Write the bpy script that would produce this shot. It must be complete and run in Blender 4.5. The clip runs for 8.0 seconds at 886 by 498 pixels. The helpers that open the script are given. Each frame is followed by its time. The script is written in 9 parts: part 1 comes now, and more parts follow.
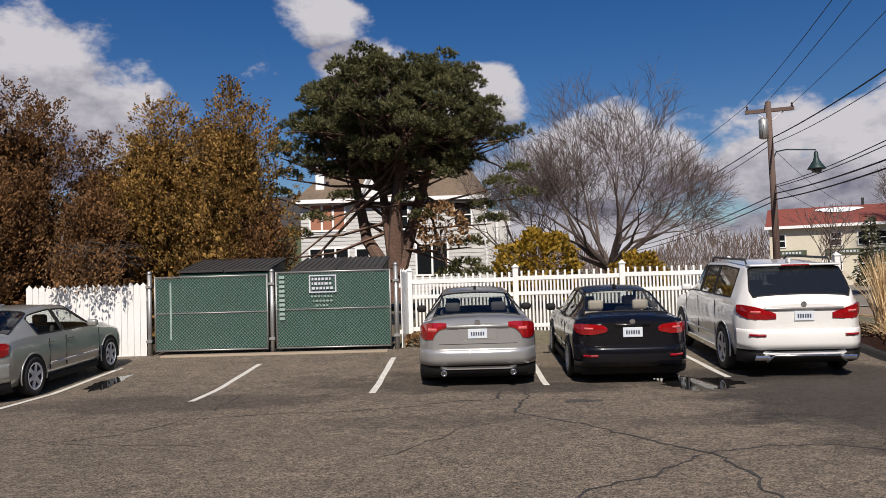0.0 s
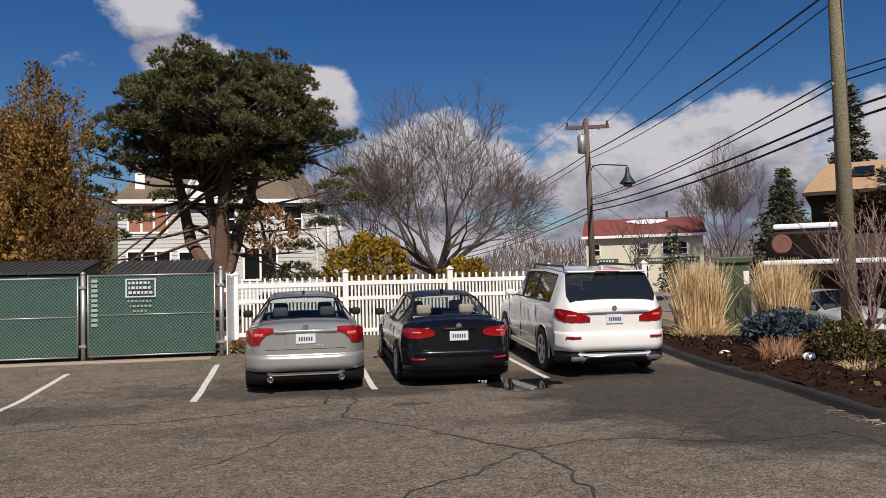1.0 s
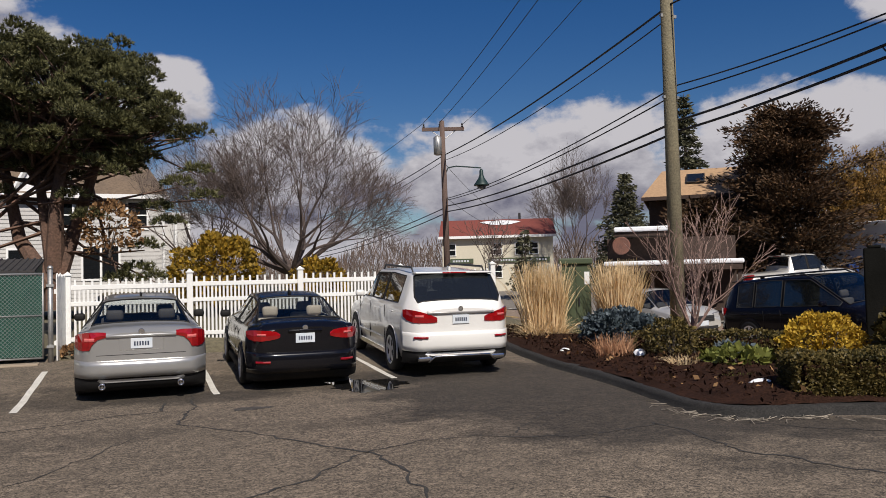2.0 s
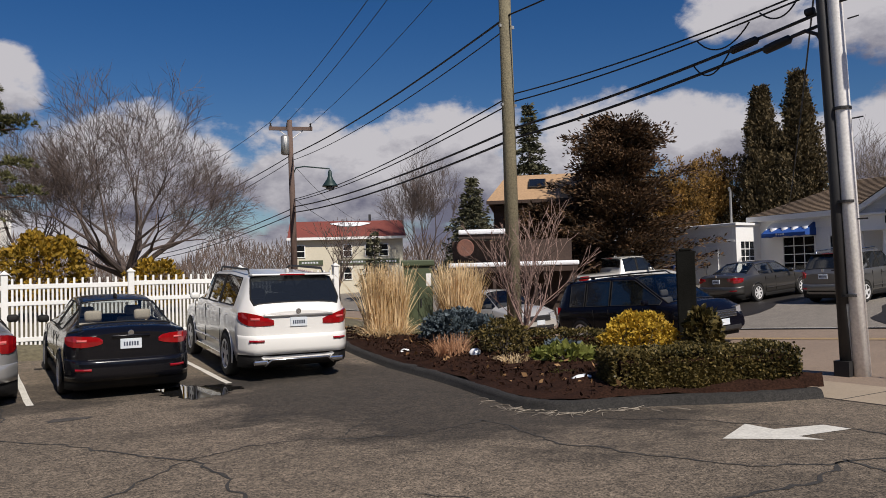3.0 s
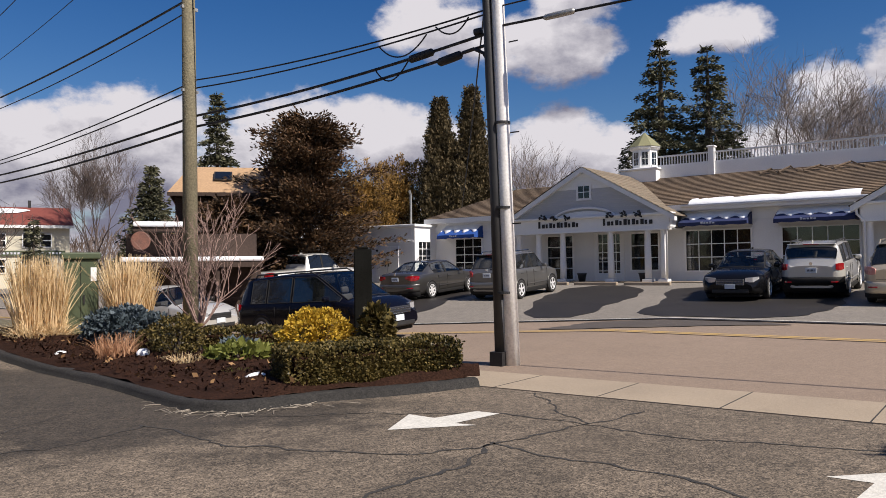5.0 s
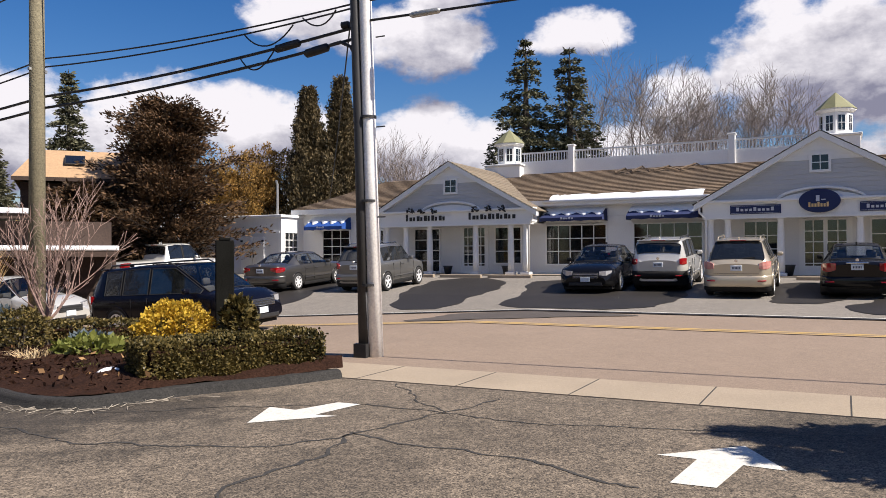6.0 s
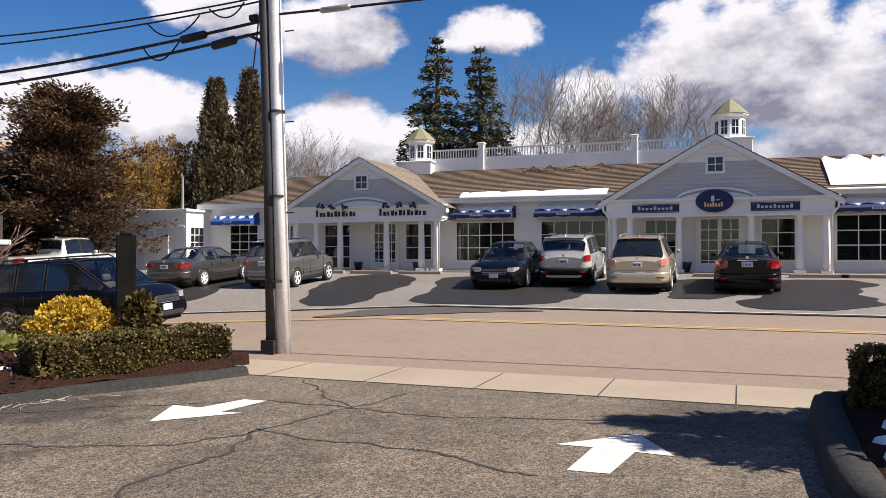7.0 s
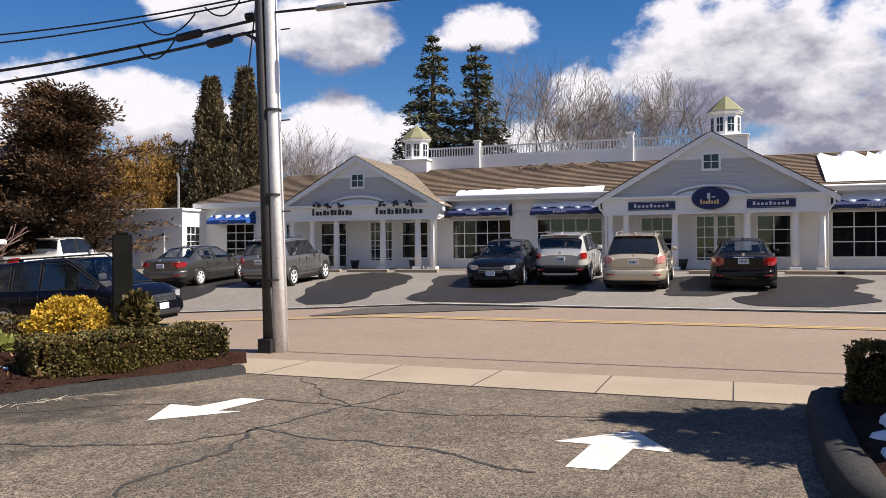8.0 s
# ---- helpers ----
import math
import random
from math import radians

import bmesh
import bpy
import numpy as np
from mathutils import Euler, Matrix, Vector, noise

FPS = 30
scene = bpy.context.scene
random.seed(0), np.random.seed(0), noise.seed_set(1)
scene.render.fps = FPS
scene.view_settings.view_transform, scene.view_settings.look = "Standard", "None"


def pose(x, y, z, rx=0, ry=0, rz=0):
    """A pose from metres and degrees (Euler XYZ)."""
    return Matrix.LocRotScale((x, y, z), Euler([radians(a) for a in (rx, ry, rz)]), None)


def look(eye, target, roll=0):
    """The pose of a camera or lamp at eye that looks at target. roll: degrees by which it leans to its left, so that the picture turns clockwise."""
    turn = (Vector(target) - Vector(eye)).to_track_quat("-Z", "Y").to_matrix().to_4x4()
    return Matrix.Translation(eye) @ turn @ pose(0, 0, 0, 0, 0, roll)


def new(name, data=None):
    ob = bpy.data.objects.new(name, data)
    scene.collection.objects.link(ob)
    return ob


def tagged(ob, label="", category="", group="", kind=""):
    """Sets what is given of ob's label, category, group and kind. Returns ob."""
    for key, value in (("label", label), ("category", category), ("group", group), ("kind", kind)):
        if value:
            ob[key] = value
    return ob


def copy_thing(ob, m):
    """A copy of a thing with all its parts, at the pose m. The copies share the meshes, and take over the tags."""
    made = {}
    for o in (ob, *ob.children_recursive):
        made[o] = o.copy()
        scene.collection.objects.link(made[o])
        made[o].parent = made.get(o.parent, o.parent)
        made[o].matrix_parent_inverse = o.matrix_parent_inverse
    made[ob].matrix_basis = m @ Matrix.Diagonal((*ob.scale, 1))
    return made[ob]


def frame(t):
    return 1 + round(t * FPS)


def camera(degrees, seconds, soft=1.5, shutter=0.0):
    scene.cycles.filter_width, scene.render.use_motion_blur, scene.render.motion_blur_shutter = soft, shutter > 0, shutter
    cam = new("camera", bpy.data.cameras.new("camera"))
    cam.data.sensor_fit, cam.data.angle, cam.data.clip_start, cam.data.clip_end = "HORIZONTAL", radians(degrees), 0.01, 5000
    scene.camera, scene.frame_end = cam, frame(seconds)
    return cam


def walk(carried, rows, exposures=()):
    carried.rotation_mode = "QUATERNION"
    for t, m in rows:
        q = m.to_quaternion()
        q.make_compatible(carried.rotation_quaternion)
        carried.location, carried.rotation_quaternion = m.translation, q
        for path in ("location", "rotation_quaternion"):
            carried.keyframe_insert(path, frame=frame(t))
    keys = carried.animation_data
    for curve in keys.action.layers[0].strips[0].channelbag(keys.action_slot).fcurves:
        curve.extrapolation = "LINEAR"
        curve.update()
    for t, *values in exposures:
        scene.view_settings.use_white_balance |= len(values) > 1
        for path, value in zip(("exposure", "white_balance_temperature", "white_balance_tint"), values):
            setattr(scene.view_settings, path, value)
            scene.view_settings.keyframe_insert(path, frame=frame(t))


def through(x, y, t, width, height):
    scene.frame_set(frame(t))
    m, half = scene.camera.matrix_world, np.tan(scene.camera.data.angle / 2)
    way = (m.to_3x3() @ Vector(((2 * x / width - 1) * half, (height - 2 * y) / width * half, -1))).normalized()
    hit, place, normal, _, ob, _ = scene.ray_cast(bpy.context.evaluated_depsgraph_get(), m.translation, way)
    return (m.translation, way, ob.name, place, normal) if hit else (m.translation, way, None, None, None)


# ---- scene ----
# ---------------------------------------------------------------- camera
cam = camera(58.33, 8.0, soft=0.8)
# seconds, x, y, z, yaw, pitch, roll
PATH = [
    (0.0, 0.0, 0.0, 1.67, 1.274, 2.327, 1.627),
    (0.5, -0.005, -0.029, 1.648, -5.384, 2.436, 1.566),
    (1.0, 0.02, -0.006, 1.648, -10.876, 2.432, 1.383),
    (2.5, 0.313, -0.114, 1.687, -26.146, 1.985, 1.518),
    (3.0, 0.406, -0.189, 1.674, -31.558, 1.954, 1.572),
    (3.5, 0.476, -0.213, 1.671, -37.194, 1.893, 1.473),
    (4.0, 0.515, -0.203, 1.665, -43.012, 1.807, 1.171),
    (4.5, 0.583, -0.188, 1.657, -48.527, 1.621, 0.992),
    (5.0, 0.612, -0.198, 1.661, -53.723, 1.27, 0.785),
    (6.5, 0.441, -0.421, 1.685, -66.933, 0.373, 0.117),
    (7.0, 0.415, -0.438, 1.685, -69.528, 0.28, 0.058),
    (7.5, 0.412, -0.437, 1.684, -70.173, 0.217, 0.139),
    (8.0, 0.411, -0.427, 1.679, -69.799, 0.158, 0.279),
]
EXPOSURES = [(0.0, 0.12, 6450, 13), (2.5, -0.04, 6450, 12), (3.5, 0.0, 6450, 12), (4.0, 0.06, 6450, 12), (4.5, 0.17, 6500, 12), (5.0, 0.4, 6500, 13), (6.5, 0.82, 6500, 12), (8.0, 0.82, 6500, 12)]
walk(cam, [(t, pose(x, y, z, 90 + pitch, roll, yaw)) for t, x, y, z, yaw, pitch, roll in PATH], EXPOSURES)

# ---------------------------------------------------------------- world and sun
SUN = Vector((0.0, -0.69, 0.72)).normalized()
world = bpy.data.worlds.new("sky")
scene.world = world
world.use_nodes = True
wn, wl = world.node_tree.nodes, world.node_tree.links
wn.clear()


def wnode(kind, **props):
    n = wn.new(kind)
    for k, v in props.items():
        setattr(n, k, v)
    return n


def wmath(op, a, b=None, clamp=False):
    n = wnode("ShaderNodeMath", operation=op, use_clamp=clamp)
    for i, v in enumerate((a, b)):
        if v is None:
            continue
        if isinstance(v, (int, float)):
            n.inputs[i].default_value = v
        else:
            wl.new(v, n.inputs[i])
    return n.outputs[0]


sky = wnode("ShaderNodeTexSky", sky_type="NISHITA", sun_disc=False)
sky.sun_elevation = math.asin(SUN.z)
sky.sun_rotation = math.atan2(SUN.x, SUN.y)
sky.air_density, sky.dust_density, sky.ozone_density = 1.0, 0.2, 3.0
coord = wnode("ShaderNodeTexCoord")
sep = wnode("ShaderNodeSeparateXYZ")
wl.new(coord.outputs["Generated"], sep.inputs[0])


def wnoise(scale, detail, rough, stretch=(1, 1, 1), shift=(0, 0, 0)):
    m = wnode("ShaderNodeMapping")
    m.inputs["Scale"].default_value = stretch
    m.inputs["Location"].default_value = shift
    wl.new(coord.outputs["Generated"], m.inputs["Vector"])
    n = wnode("ShaderNodeTexNoise")
    n.inputs["Scale"].default_value, n.inputs["Detail"].default_value, n.inputs["Roughness"].default_value = scale, detail, rough
    wl.new(m.outputs[0], n.inputs["Vector"])
    return n.outputs["Fac"]


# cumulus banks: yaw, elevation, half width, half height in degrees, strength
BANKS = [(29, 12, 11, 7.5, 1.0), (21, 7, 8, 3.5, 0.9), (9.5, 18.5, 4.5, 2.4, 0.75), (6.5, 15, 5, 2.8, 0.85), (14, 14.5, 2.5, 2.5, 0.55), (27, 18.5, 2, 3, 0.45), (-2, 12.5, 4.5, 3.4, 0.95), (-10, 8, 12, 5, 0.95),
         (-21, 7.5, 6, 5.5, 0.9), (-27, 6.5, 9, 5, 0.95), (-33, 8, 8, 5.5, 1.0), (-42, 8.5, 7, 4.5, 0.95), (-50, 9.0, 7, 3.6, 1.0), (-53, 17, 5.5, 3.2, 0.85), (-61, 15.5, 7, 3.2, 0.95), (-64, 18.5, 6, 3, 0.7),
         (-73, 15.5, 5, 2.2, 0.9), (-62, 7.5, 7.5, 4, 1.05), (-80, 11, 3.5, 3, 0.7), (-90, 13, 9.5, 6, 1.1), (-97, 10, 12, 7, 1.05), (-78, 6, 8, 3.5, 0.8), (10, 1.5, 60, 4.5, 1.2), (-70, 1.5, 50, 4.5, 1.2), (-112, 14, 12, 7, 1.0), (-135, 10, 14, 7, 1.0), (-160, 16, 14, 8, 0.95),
         # clouds out of view, added to brighten the shaded shop front
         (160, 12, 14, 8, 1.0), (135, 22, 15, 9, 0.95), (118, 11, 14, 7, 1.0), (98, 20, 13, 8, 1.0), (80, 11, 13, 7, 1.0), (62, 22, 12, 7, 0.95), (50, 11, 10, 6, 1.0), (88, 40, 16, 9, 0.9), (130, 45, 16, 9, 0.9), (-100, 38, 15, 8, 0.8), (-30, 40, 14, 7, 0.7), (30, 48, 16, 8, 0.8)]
flat = wmath("SQRT", wmath("ADD", wmath("MULTIPLY", sep.outputs["X"], sep.outputs["X"]), wmath("MULTIPLY", sep.outputs["Y"], sep.outputs["Y"])))
yaw_out = wmath("DEGREES", wmath("ARCTAN2", wmath("MULTIPLY", sep.outputs["X"], -1.0), sep.outputs["Y"]))
el_out = wmath("DEGREES", wmath("ARCTAN2", sep.outputs["Z"], flat))
billow = wnoise(11.0, 10, 0.6, (1, 1, 1.5))
wisp = wnoise(4.0, 6, 0.62, (1, 1, 2.5), (3, 1, 7))


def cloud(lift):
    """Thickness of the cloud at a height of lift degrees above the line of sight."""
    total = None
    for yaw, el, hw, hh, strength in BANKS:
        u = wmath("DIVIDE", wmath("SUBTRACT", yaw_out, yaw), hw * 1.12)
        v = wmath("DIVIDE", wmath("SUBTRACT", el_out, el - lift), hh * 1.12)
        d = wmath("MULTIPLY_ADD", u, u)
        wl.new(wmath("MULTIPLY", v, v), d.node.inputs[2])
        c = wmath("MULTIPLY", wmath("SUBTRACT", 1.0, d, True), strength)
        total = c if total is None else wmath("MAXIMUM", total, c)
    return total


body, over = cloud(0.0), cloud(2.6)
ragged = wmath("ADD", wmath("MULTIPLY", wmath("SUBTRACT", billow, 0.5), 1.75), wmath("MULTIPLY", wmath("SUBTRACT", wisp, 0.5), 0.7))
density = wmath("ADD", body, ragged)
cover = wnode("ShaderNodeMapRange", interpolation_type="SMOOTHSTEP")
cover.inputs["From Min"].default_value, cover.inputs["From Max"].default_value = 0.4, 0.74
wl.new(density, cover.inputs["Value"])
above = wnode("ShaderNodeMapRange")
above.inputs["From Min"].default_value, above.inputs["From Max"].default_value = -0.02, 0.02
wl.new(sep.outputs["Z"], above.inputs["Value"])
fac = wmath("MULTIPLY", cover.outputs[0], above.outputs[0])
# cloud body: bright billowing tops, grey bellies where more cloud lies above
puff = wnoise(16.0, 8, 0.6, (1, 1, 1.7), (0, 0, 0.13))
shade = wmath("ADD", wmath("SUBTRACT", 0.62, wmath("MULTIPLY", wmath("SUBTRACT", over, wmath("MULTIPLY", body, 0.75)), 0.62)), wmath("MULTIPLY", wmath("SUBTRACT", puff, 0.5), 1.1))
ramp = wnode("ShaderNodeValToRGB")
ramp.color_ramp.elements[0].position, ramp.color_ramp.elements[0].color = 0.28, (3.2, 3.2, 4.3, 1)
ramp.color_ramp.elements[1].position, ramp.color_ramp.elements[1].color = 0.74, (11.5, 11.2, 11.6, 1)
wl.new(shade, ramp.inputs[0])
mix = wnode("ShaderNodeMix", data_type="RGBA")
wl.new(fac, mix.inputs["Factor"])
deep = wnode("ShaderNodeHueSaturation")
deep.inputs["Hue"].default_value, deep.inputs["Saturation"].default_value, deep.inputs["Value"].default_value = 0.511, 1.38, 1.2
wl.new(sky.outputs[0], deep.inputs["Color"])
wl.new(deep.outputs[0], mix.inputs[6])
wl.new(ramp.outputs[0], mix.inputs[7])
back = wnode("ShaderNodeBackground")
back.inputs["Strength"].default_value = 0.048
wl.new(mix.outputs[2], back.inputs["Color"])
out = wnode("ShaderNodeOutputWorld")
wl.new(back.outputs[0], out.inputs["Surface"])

sun = new("sun", bpy.data.lights.new("sun", "SUN"))
sun.data.energy, sun.data.angle, sun.data.color = 5.0, radians(0.53), (1.0, 0.93, 0.82)
sun.matrix_world = look(SUN * 60, (0, 0, 0))

# ---------------------------------------------------------------- materials


def surf(name, base, rough=0.7, metal=0.0, other=None, big=(0.6, 0.5), fine=(40.0, 0.15), bump=(60.0, 0.15), coat=0.0, vary=0.0, spec=0.5):
    """Painted, stone, bark or metal surface: two colours mixed over big patches, fine grain in value, fine relief; vary: per piece."""
    m = bpy.data.materials.new(name)
    m.use_nodes = True
    n, l = m.node_tree.nodes, m.node_tree.links
    b = n["Principled BSDF"]
    b.inputs["Roughness"].default_value, b.inputs["Metallic"].default_value = rough, metal
    b.inputs["Coat Weight"].default_value, b.inputs["Coat Roughness"].default_value = coat, 0.05
    b.inputs["Specular IOR Level"].default_value = spec
    geo = n.new("ShaderNodeNewGeometry")

    def tex(scale, detail=5):
        t = n.new("ShaderNodeTexNoise")
        t.inputs["Scale"].default_value, t.inputs["Detail"].default_value = scale, detail
        l.new(geo.outputs["Position"], t.inputs["Vector"])
        return t.outputs["Fac"]

    other = other or tuple(c * 0.8 for c in base)
    r = n.new("ShaderNodeMapRange")
    r.inputs["From Min"].default_value, r.inputs["From Max"].default_value = 0.5 - big[1] * 0.35, 0.5 + big[1] * 0.35
    l.new(tex(big[0]), r.inputs["Value"])
    mx = n.new("ShaderNodeMix")
    mx.data_type = "RGBA"
    mx.inputs[6].default_value, mx.inputs[7].default_value = (*base, 1), (*other, 1)
    l.new(r.outputs[0], mx.inputs["Factor"])
    hsv = n.new("ShaderNodeHueSaturation")
    l.new(mx.outputs[2], hsv.inputs["Color"])
    v = n.new("ShaderNodeMapRange")
    v.inputs["From Min"].default_value, v.inputs["From Max"].default_value = 0.25, 0.75
    v.inputs["To Min"].default_value, v.inputs["To Max"].default_value = 1 - fine[1], 1 + fine[1]
    l.new(tex(fine[0]), v.inputs["Value"])
    value = v.outputs[0]
    if vary:
        info = n.new("ShaderNodeObjectInfo")
        k = n.new("ShaderNodeMapRange")
        k.inputs["To Min"].default_value, k.inputs["To Max"].default_value = 1 - vary, 1 + vary
        l.new(info.outputs["Random"], k.inputs["Value"])
        t = n.new("ShaderNodeMath")
        t.operation = "MULTIPLY"
        l.new(value, t.inputs[0])
        l.new(k.outputs[0], t.inputs[1])
        value = t.outputs[0]
    l.new(value, hsv.inputs["Value"])
    l.new(hsv.outputs[0], b.inputs["Base Color"])
    if bump:
        bp = n.new("ShaderNodeBump")
        bp.inputs["Strength"].default_value, bp.inputs["Distance"].default_value = bump[1], 0.02
        l.new(tex(bump[0], 3), bp.inputs["Height"])
        l.new(bp.outputs[0], b.inputs["Normal"])
    return m


def leafy(name, a, b, rough=0.65, through=0.25):
    """Foliage: colour runs from a to b by clump, some light passes through."""
    m = bpy.data.materials.new(name)
    m.use_nodes = True
    n, l = m.node_tree.nodes, m.node_tree.links
    p = n["Principled BSDF"]
    p.inputs["Roughness"].default_value = rough
    p.inputs["Specular IOR Level"].default_value = 0.25
    geo = n.new("ShaderNodeNewGeometry")
    t = n.new("ShaderNodeTexNoise")
    t.inputs["Scale"].default_value = 1.1
    l.new(geo.outputs["Position"], t.inputs["Vector"])
    add = n.new("ShaderNodeMath")
    add.operation = "ADD"
    l.new(t.outputs["Fac"], add.inputs[0])
    half = n.new("ShaderNodeMath")
    half.operation = "MULTIPLY"
    half.inputs[1].default_value = 0.7
    l.new(geo.outputs["Random Per Island"], half.inputs[0])
    l.new(half.outputs[0], add.inputs[1])
    r = n.new("ShaderNodeMapRange")
    r.inputs["From Min"].default_value, r.inputs["From Max"].default_value = 0.45, 1.15
    l.new(add.outputs[0], r.inputs["Value"])
    mx = n.new("ShaderNodeMix")
    mx.data_type = "RGBA"
    mx.inputs[6].default_value, mx.inputs[7].default_value = (*a, 1), (*b, 1)
    l.new(r.outputs[0], mx.inputs["Factor"])
    l.new(mx.outputs[2], p.inputs["Base Color"])
    tl = n.new("ShaderNodeBsdfTranslucent")
    l.new(mx.outputs[2], tl.inputs["Color"])
    ms = n.new("ShaderNodeMixShader")
    ms.inputs[0].default_value = through
    l.new(p.outputs[0], ms.inputs[1])
    l.new(tl.outputs[0], ms.inputs[2])
    l.new(ms.outputs[0], n["Material Output"].inputs["Surface"])
    return m


def glassy(name, tint, clear):
    """A pane: clear share passes straight through, the rest is dark body, with gloss on top."""
    m = bpy.data.materials.new(name)
    m.use_nodes = True
    n, l = m.node_tree.nodes, m.node_tree.links
    p = n["Principled BSDF"]
    p.inputs["Base Color"].default_value = (0.012, 0.014, 0.016, 1)
    p.inputs["Roughness"].default_value = 0.04
    tr = n.new("ShaderNodeBsdfTransparent")
    tr.inputs["Color"].default_value = (*tint, 1)
    a = n.new("ShaderNodeMixShader")
    a.inputs[0].default_value = clear
    l.new(p.outputs[0], a.inputs[1])
    l.new(tr.outputs[0], a.inputs[2])
    gl = n.new("ShaderNodeBsdfGlossy")
    gl.inputs["Roughness"].default_value = 0.03
    lw = n.new("ShaderNodeLayerWeight")
    lw.inputs["Blend"].default_value = 0.5
    pw = n.new("ShaderNodeMath")
    pw.operation = "POWER"
    pw.inputs[1].default_value = 3.5
    l.new(lw.outputs["Facing"], pw.inputs[0])
    fr = n.new("ShaderNodeMath")
    fr.operation = "MULTIPLY_ADD"
    fr.inputs[1].default_value, fr.inputs[2].default_value = 0.7, 0.04 if clear > 0.2 else 0.03
    l.new(pw.outputs[0], fr.inputs[0])
    c = n.new("ShaderNodeMixShader")
    l.new(fr.outputs[0], c.inputs[0])
    l.new(a.outputs[0], c.inputs[1])
    l.new(gl.outputs[0], c.inputs[2])
    l.new(c.outputs[0], n["Material Output"].inputs["Surface"])
    return m


def paint(name, colour, metal=0.0, rough=0.3, coat=1.0):
    return surf(name, colour, rough, metal, tuple(c * 0.93 for c in colour), (1.5, 0.6), (300, 0.03), None, coat, 0.0, 0.5 * coat)


def pavement(name, base, other, grain):
    """Asphalt: broad stains, blotches a hand wide, and pale and dark stones of the size of gravel."""
    m = surf(name, base, 0.88, 0, other, (0.3, 1.0), (3.2, 0.35 * grain), (70, 0.5))
    n, l = m.node_tree.nodes, m.node_tree.links
    b = n["Principled BSDF"]
    src = b.inputs["Base Color"].links[0].from_socket
    geo = n.new("ShaderNodeNewGeometry")
    vor = n.new("ShaderNodeTexVoronoi")
    vor.inputs["Scale"].default_value = 75
    l.new(geo.outputs["Position"], vor.inputs["Vector"])
    sp = n.new("ShaderNodeSeparateColor")
    l.new(vor.outputs["Color"], sp.inputs[0])
    r = n.new("ShaderNodeMapRange")
    r.inputs["To Min"].default_value, r.inputs["To Max"].default_value = 1 - grain, 1 + grain
    l.new(sp.outputs[0], r.inputs["Value"])
    streak = n.new("ShaderNodeTexNoise")
    streak.inputs["Scale"].default_value, streak.inputs["Detail"].default_value = 14, 8
    l.new(geo.outputs["Position"], streak.inputs["Vector"])
    r2 = n.new("ShaderNodeMapRange")
    r2.inputs["From Min"].default_value, r2.inputs["From Max"].default_value = 0.3, 0.7
    r2.inputs["To Min"].default_value, r2.inputs["To Max"].default_value = 1 - grain * 0.45, 1 + grain * 0.45
    l.new(streak.outputs["Fac"], r2.inputs["Value"])
    mul = n.new("ShaderNodeMath")
    mul.operation = "MULTIPLY"
    l.new(r.outputs[0], mul.inputs[0])
    l.new(r2.outputs[0], mul.inputs[1])
    h = n.new("ShaderNodeHueSaturation")
    l.new(src, h.inputs["Color"])
    l.new(mul.outputs[0], h.inputs["Value"])
    l.new(h.outputs[0], b.inputs["Base Color"])
    return m


M_ASPHALT = pavement("asphalt_lot", (0.168, 0.132, 0.096), (0.096, 0.077, 0.056), 0.75)


def stained(m, spots):
    """Darker, oily or newly sealed areas in an asphalt: x, y, half lengths and the share of light they keep."""
    n, l = m.node_tree.nodes, m.node_tree.links
    b = n["Principled BSDF"]
    geo = n.new("ShaderNodeNewGeometry")
    sep_ = n.new("ShaderNodeSeparateXYZ")
    l.new(geo.outputs["Position"], sep_.inputs[0])
    tx = n.new("ShaderNodeTexNoise")
    tx.inputs["Scale"].default_value, tx.inputs["Detail"].default_value = 0.9, 8
    tx.inputs["Roughness"].default_value = 0.65
    l.new(geo.outputs["Position"], tx.inputs["Vector"])

    def op(kind, a, c):
        q = n.new("ShaderNodeMath")
        q.operation = kind
        for i, v in enumerate((a, c)):
            if isinstance(v, (int, float)):
                q.inputs[i].default_value = v
            else:
                l.new(v, q.inputs[i])
        return q.outputs[0]

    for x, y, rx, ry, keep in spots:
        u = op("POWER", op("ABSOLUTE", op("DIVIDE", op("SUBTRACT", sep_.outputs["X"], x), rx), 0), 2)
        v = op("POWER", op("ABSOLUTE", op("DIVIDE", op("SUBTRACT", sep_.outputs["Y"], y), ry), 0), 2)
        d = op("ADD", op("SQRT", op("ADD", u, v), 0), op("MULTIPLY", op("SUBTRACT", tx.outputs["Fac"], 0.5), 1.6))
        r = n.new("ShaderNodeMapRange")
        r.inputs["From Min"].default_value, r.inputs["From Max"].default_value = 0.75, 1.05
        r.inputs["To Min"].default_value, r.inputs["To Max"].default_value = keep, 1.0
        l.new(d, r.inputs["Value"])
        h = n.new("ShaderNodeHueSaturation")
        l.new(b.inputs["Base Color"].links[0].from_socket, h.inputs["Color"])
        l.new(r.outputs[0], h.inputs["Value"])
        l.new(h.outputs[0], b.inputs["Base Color"])


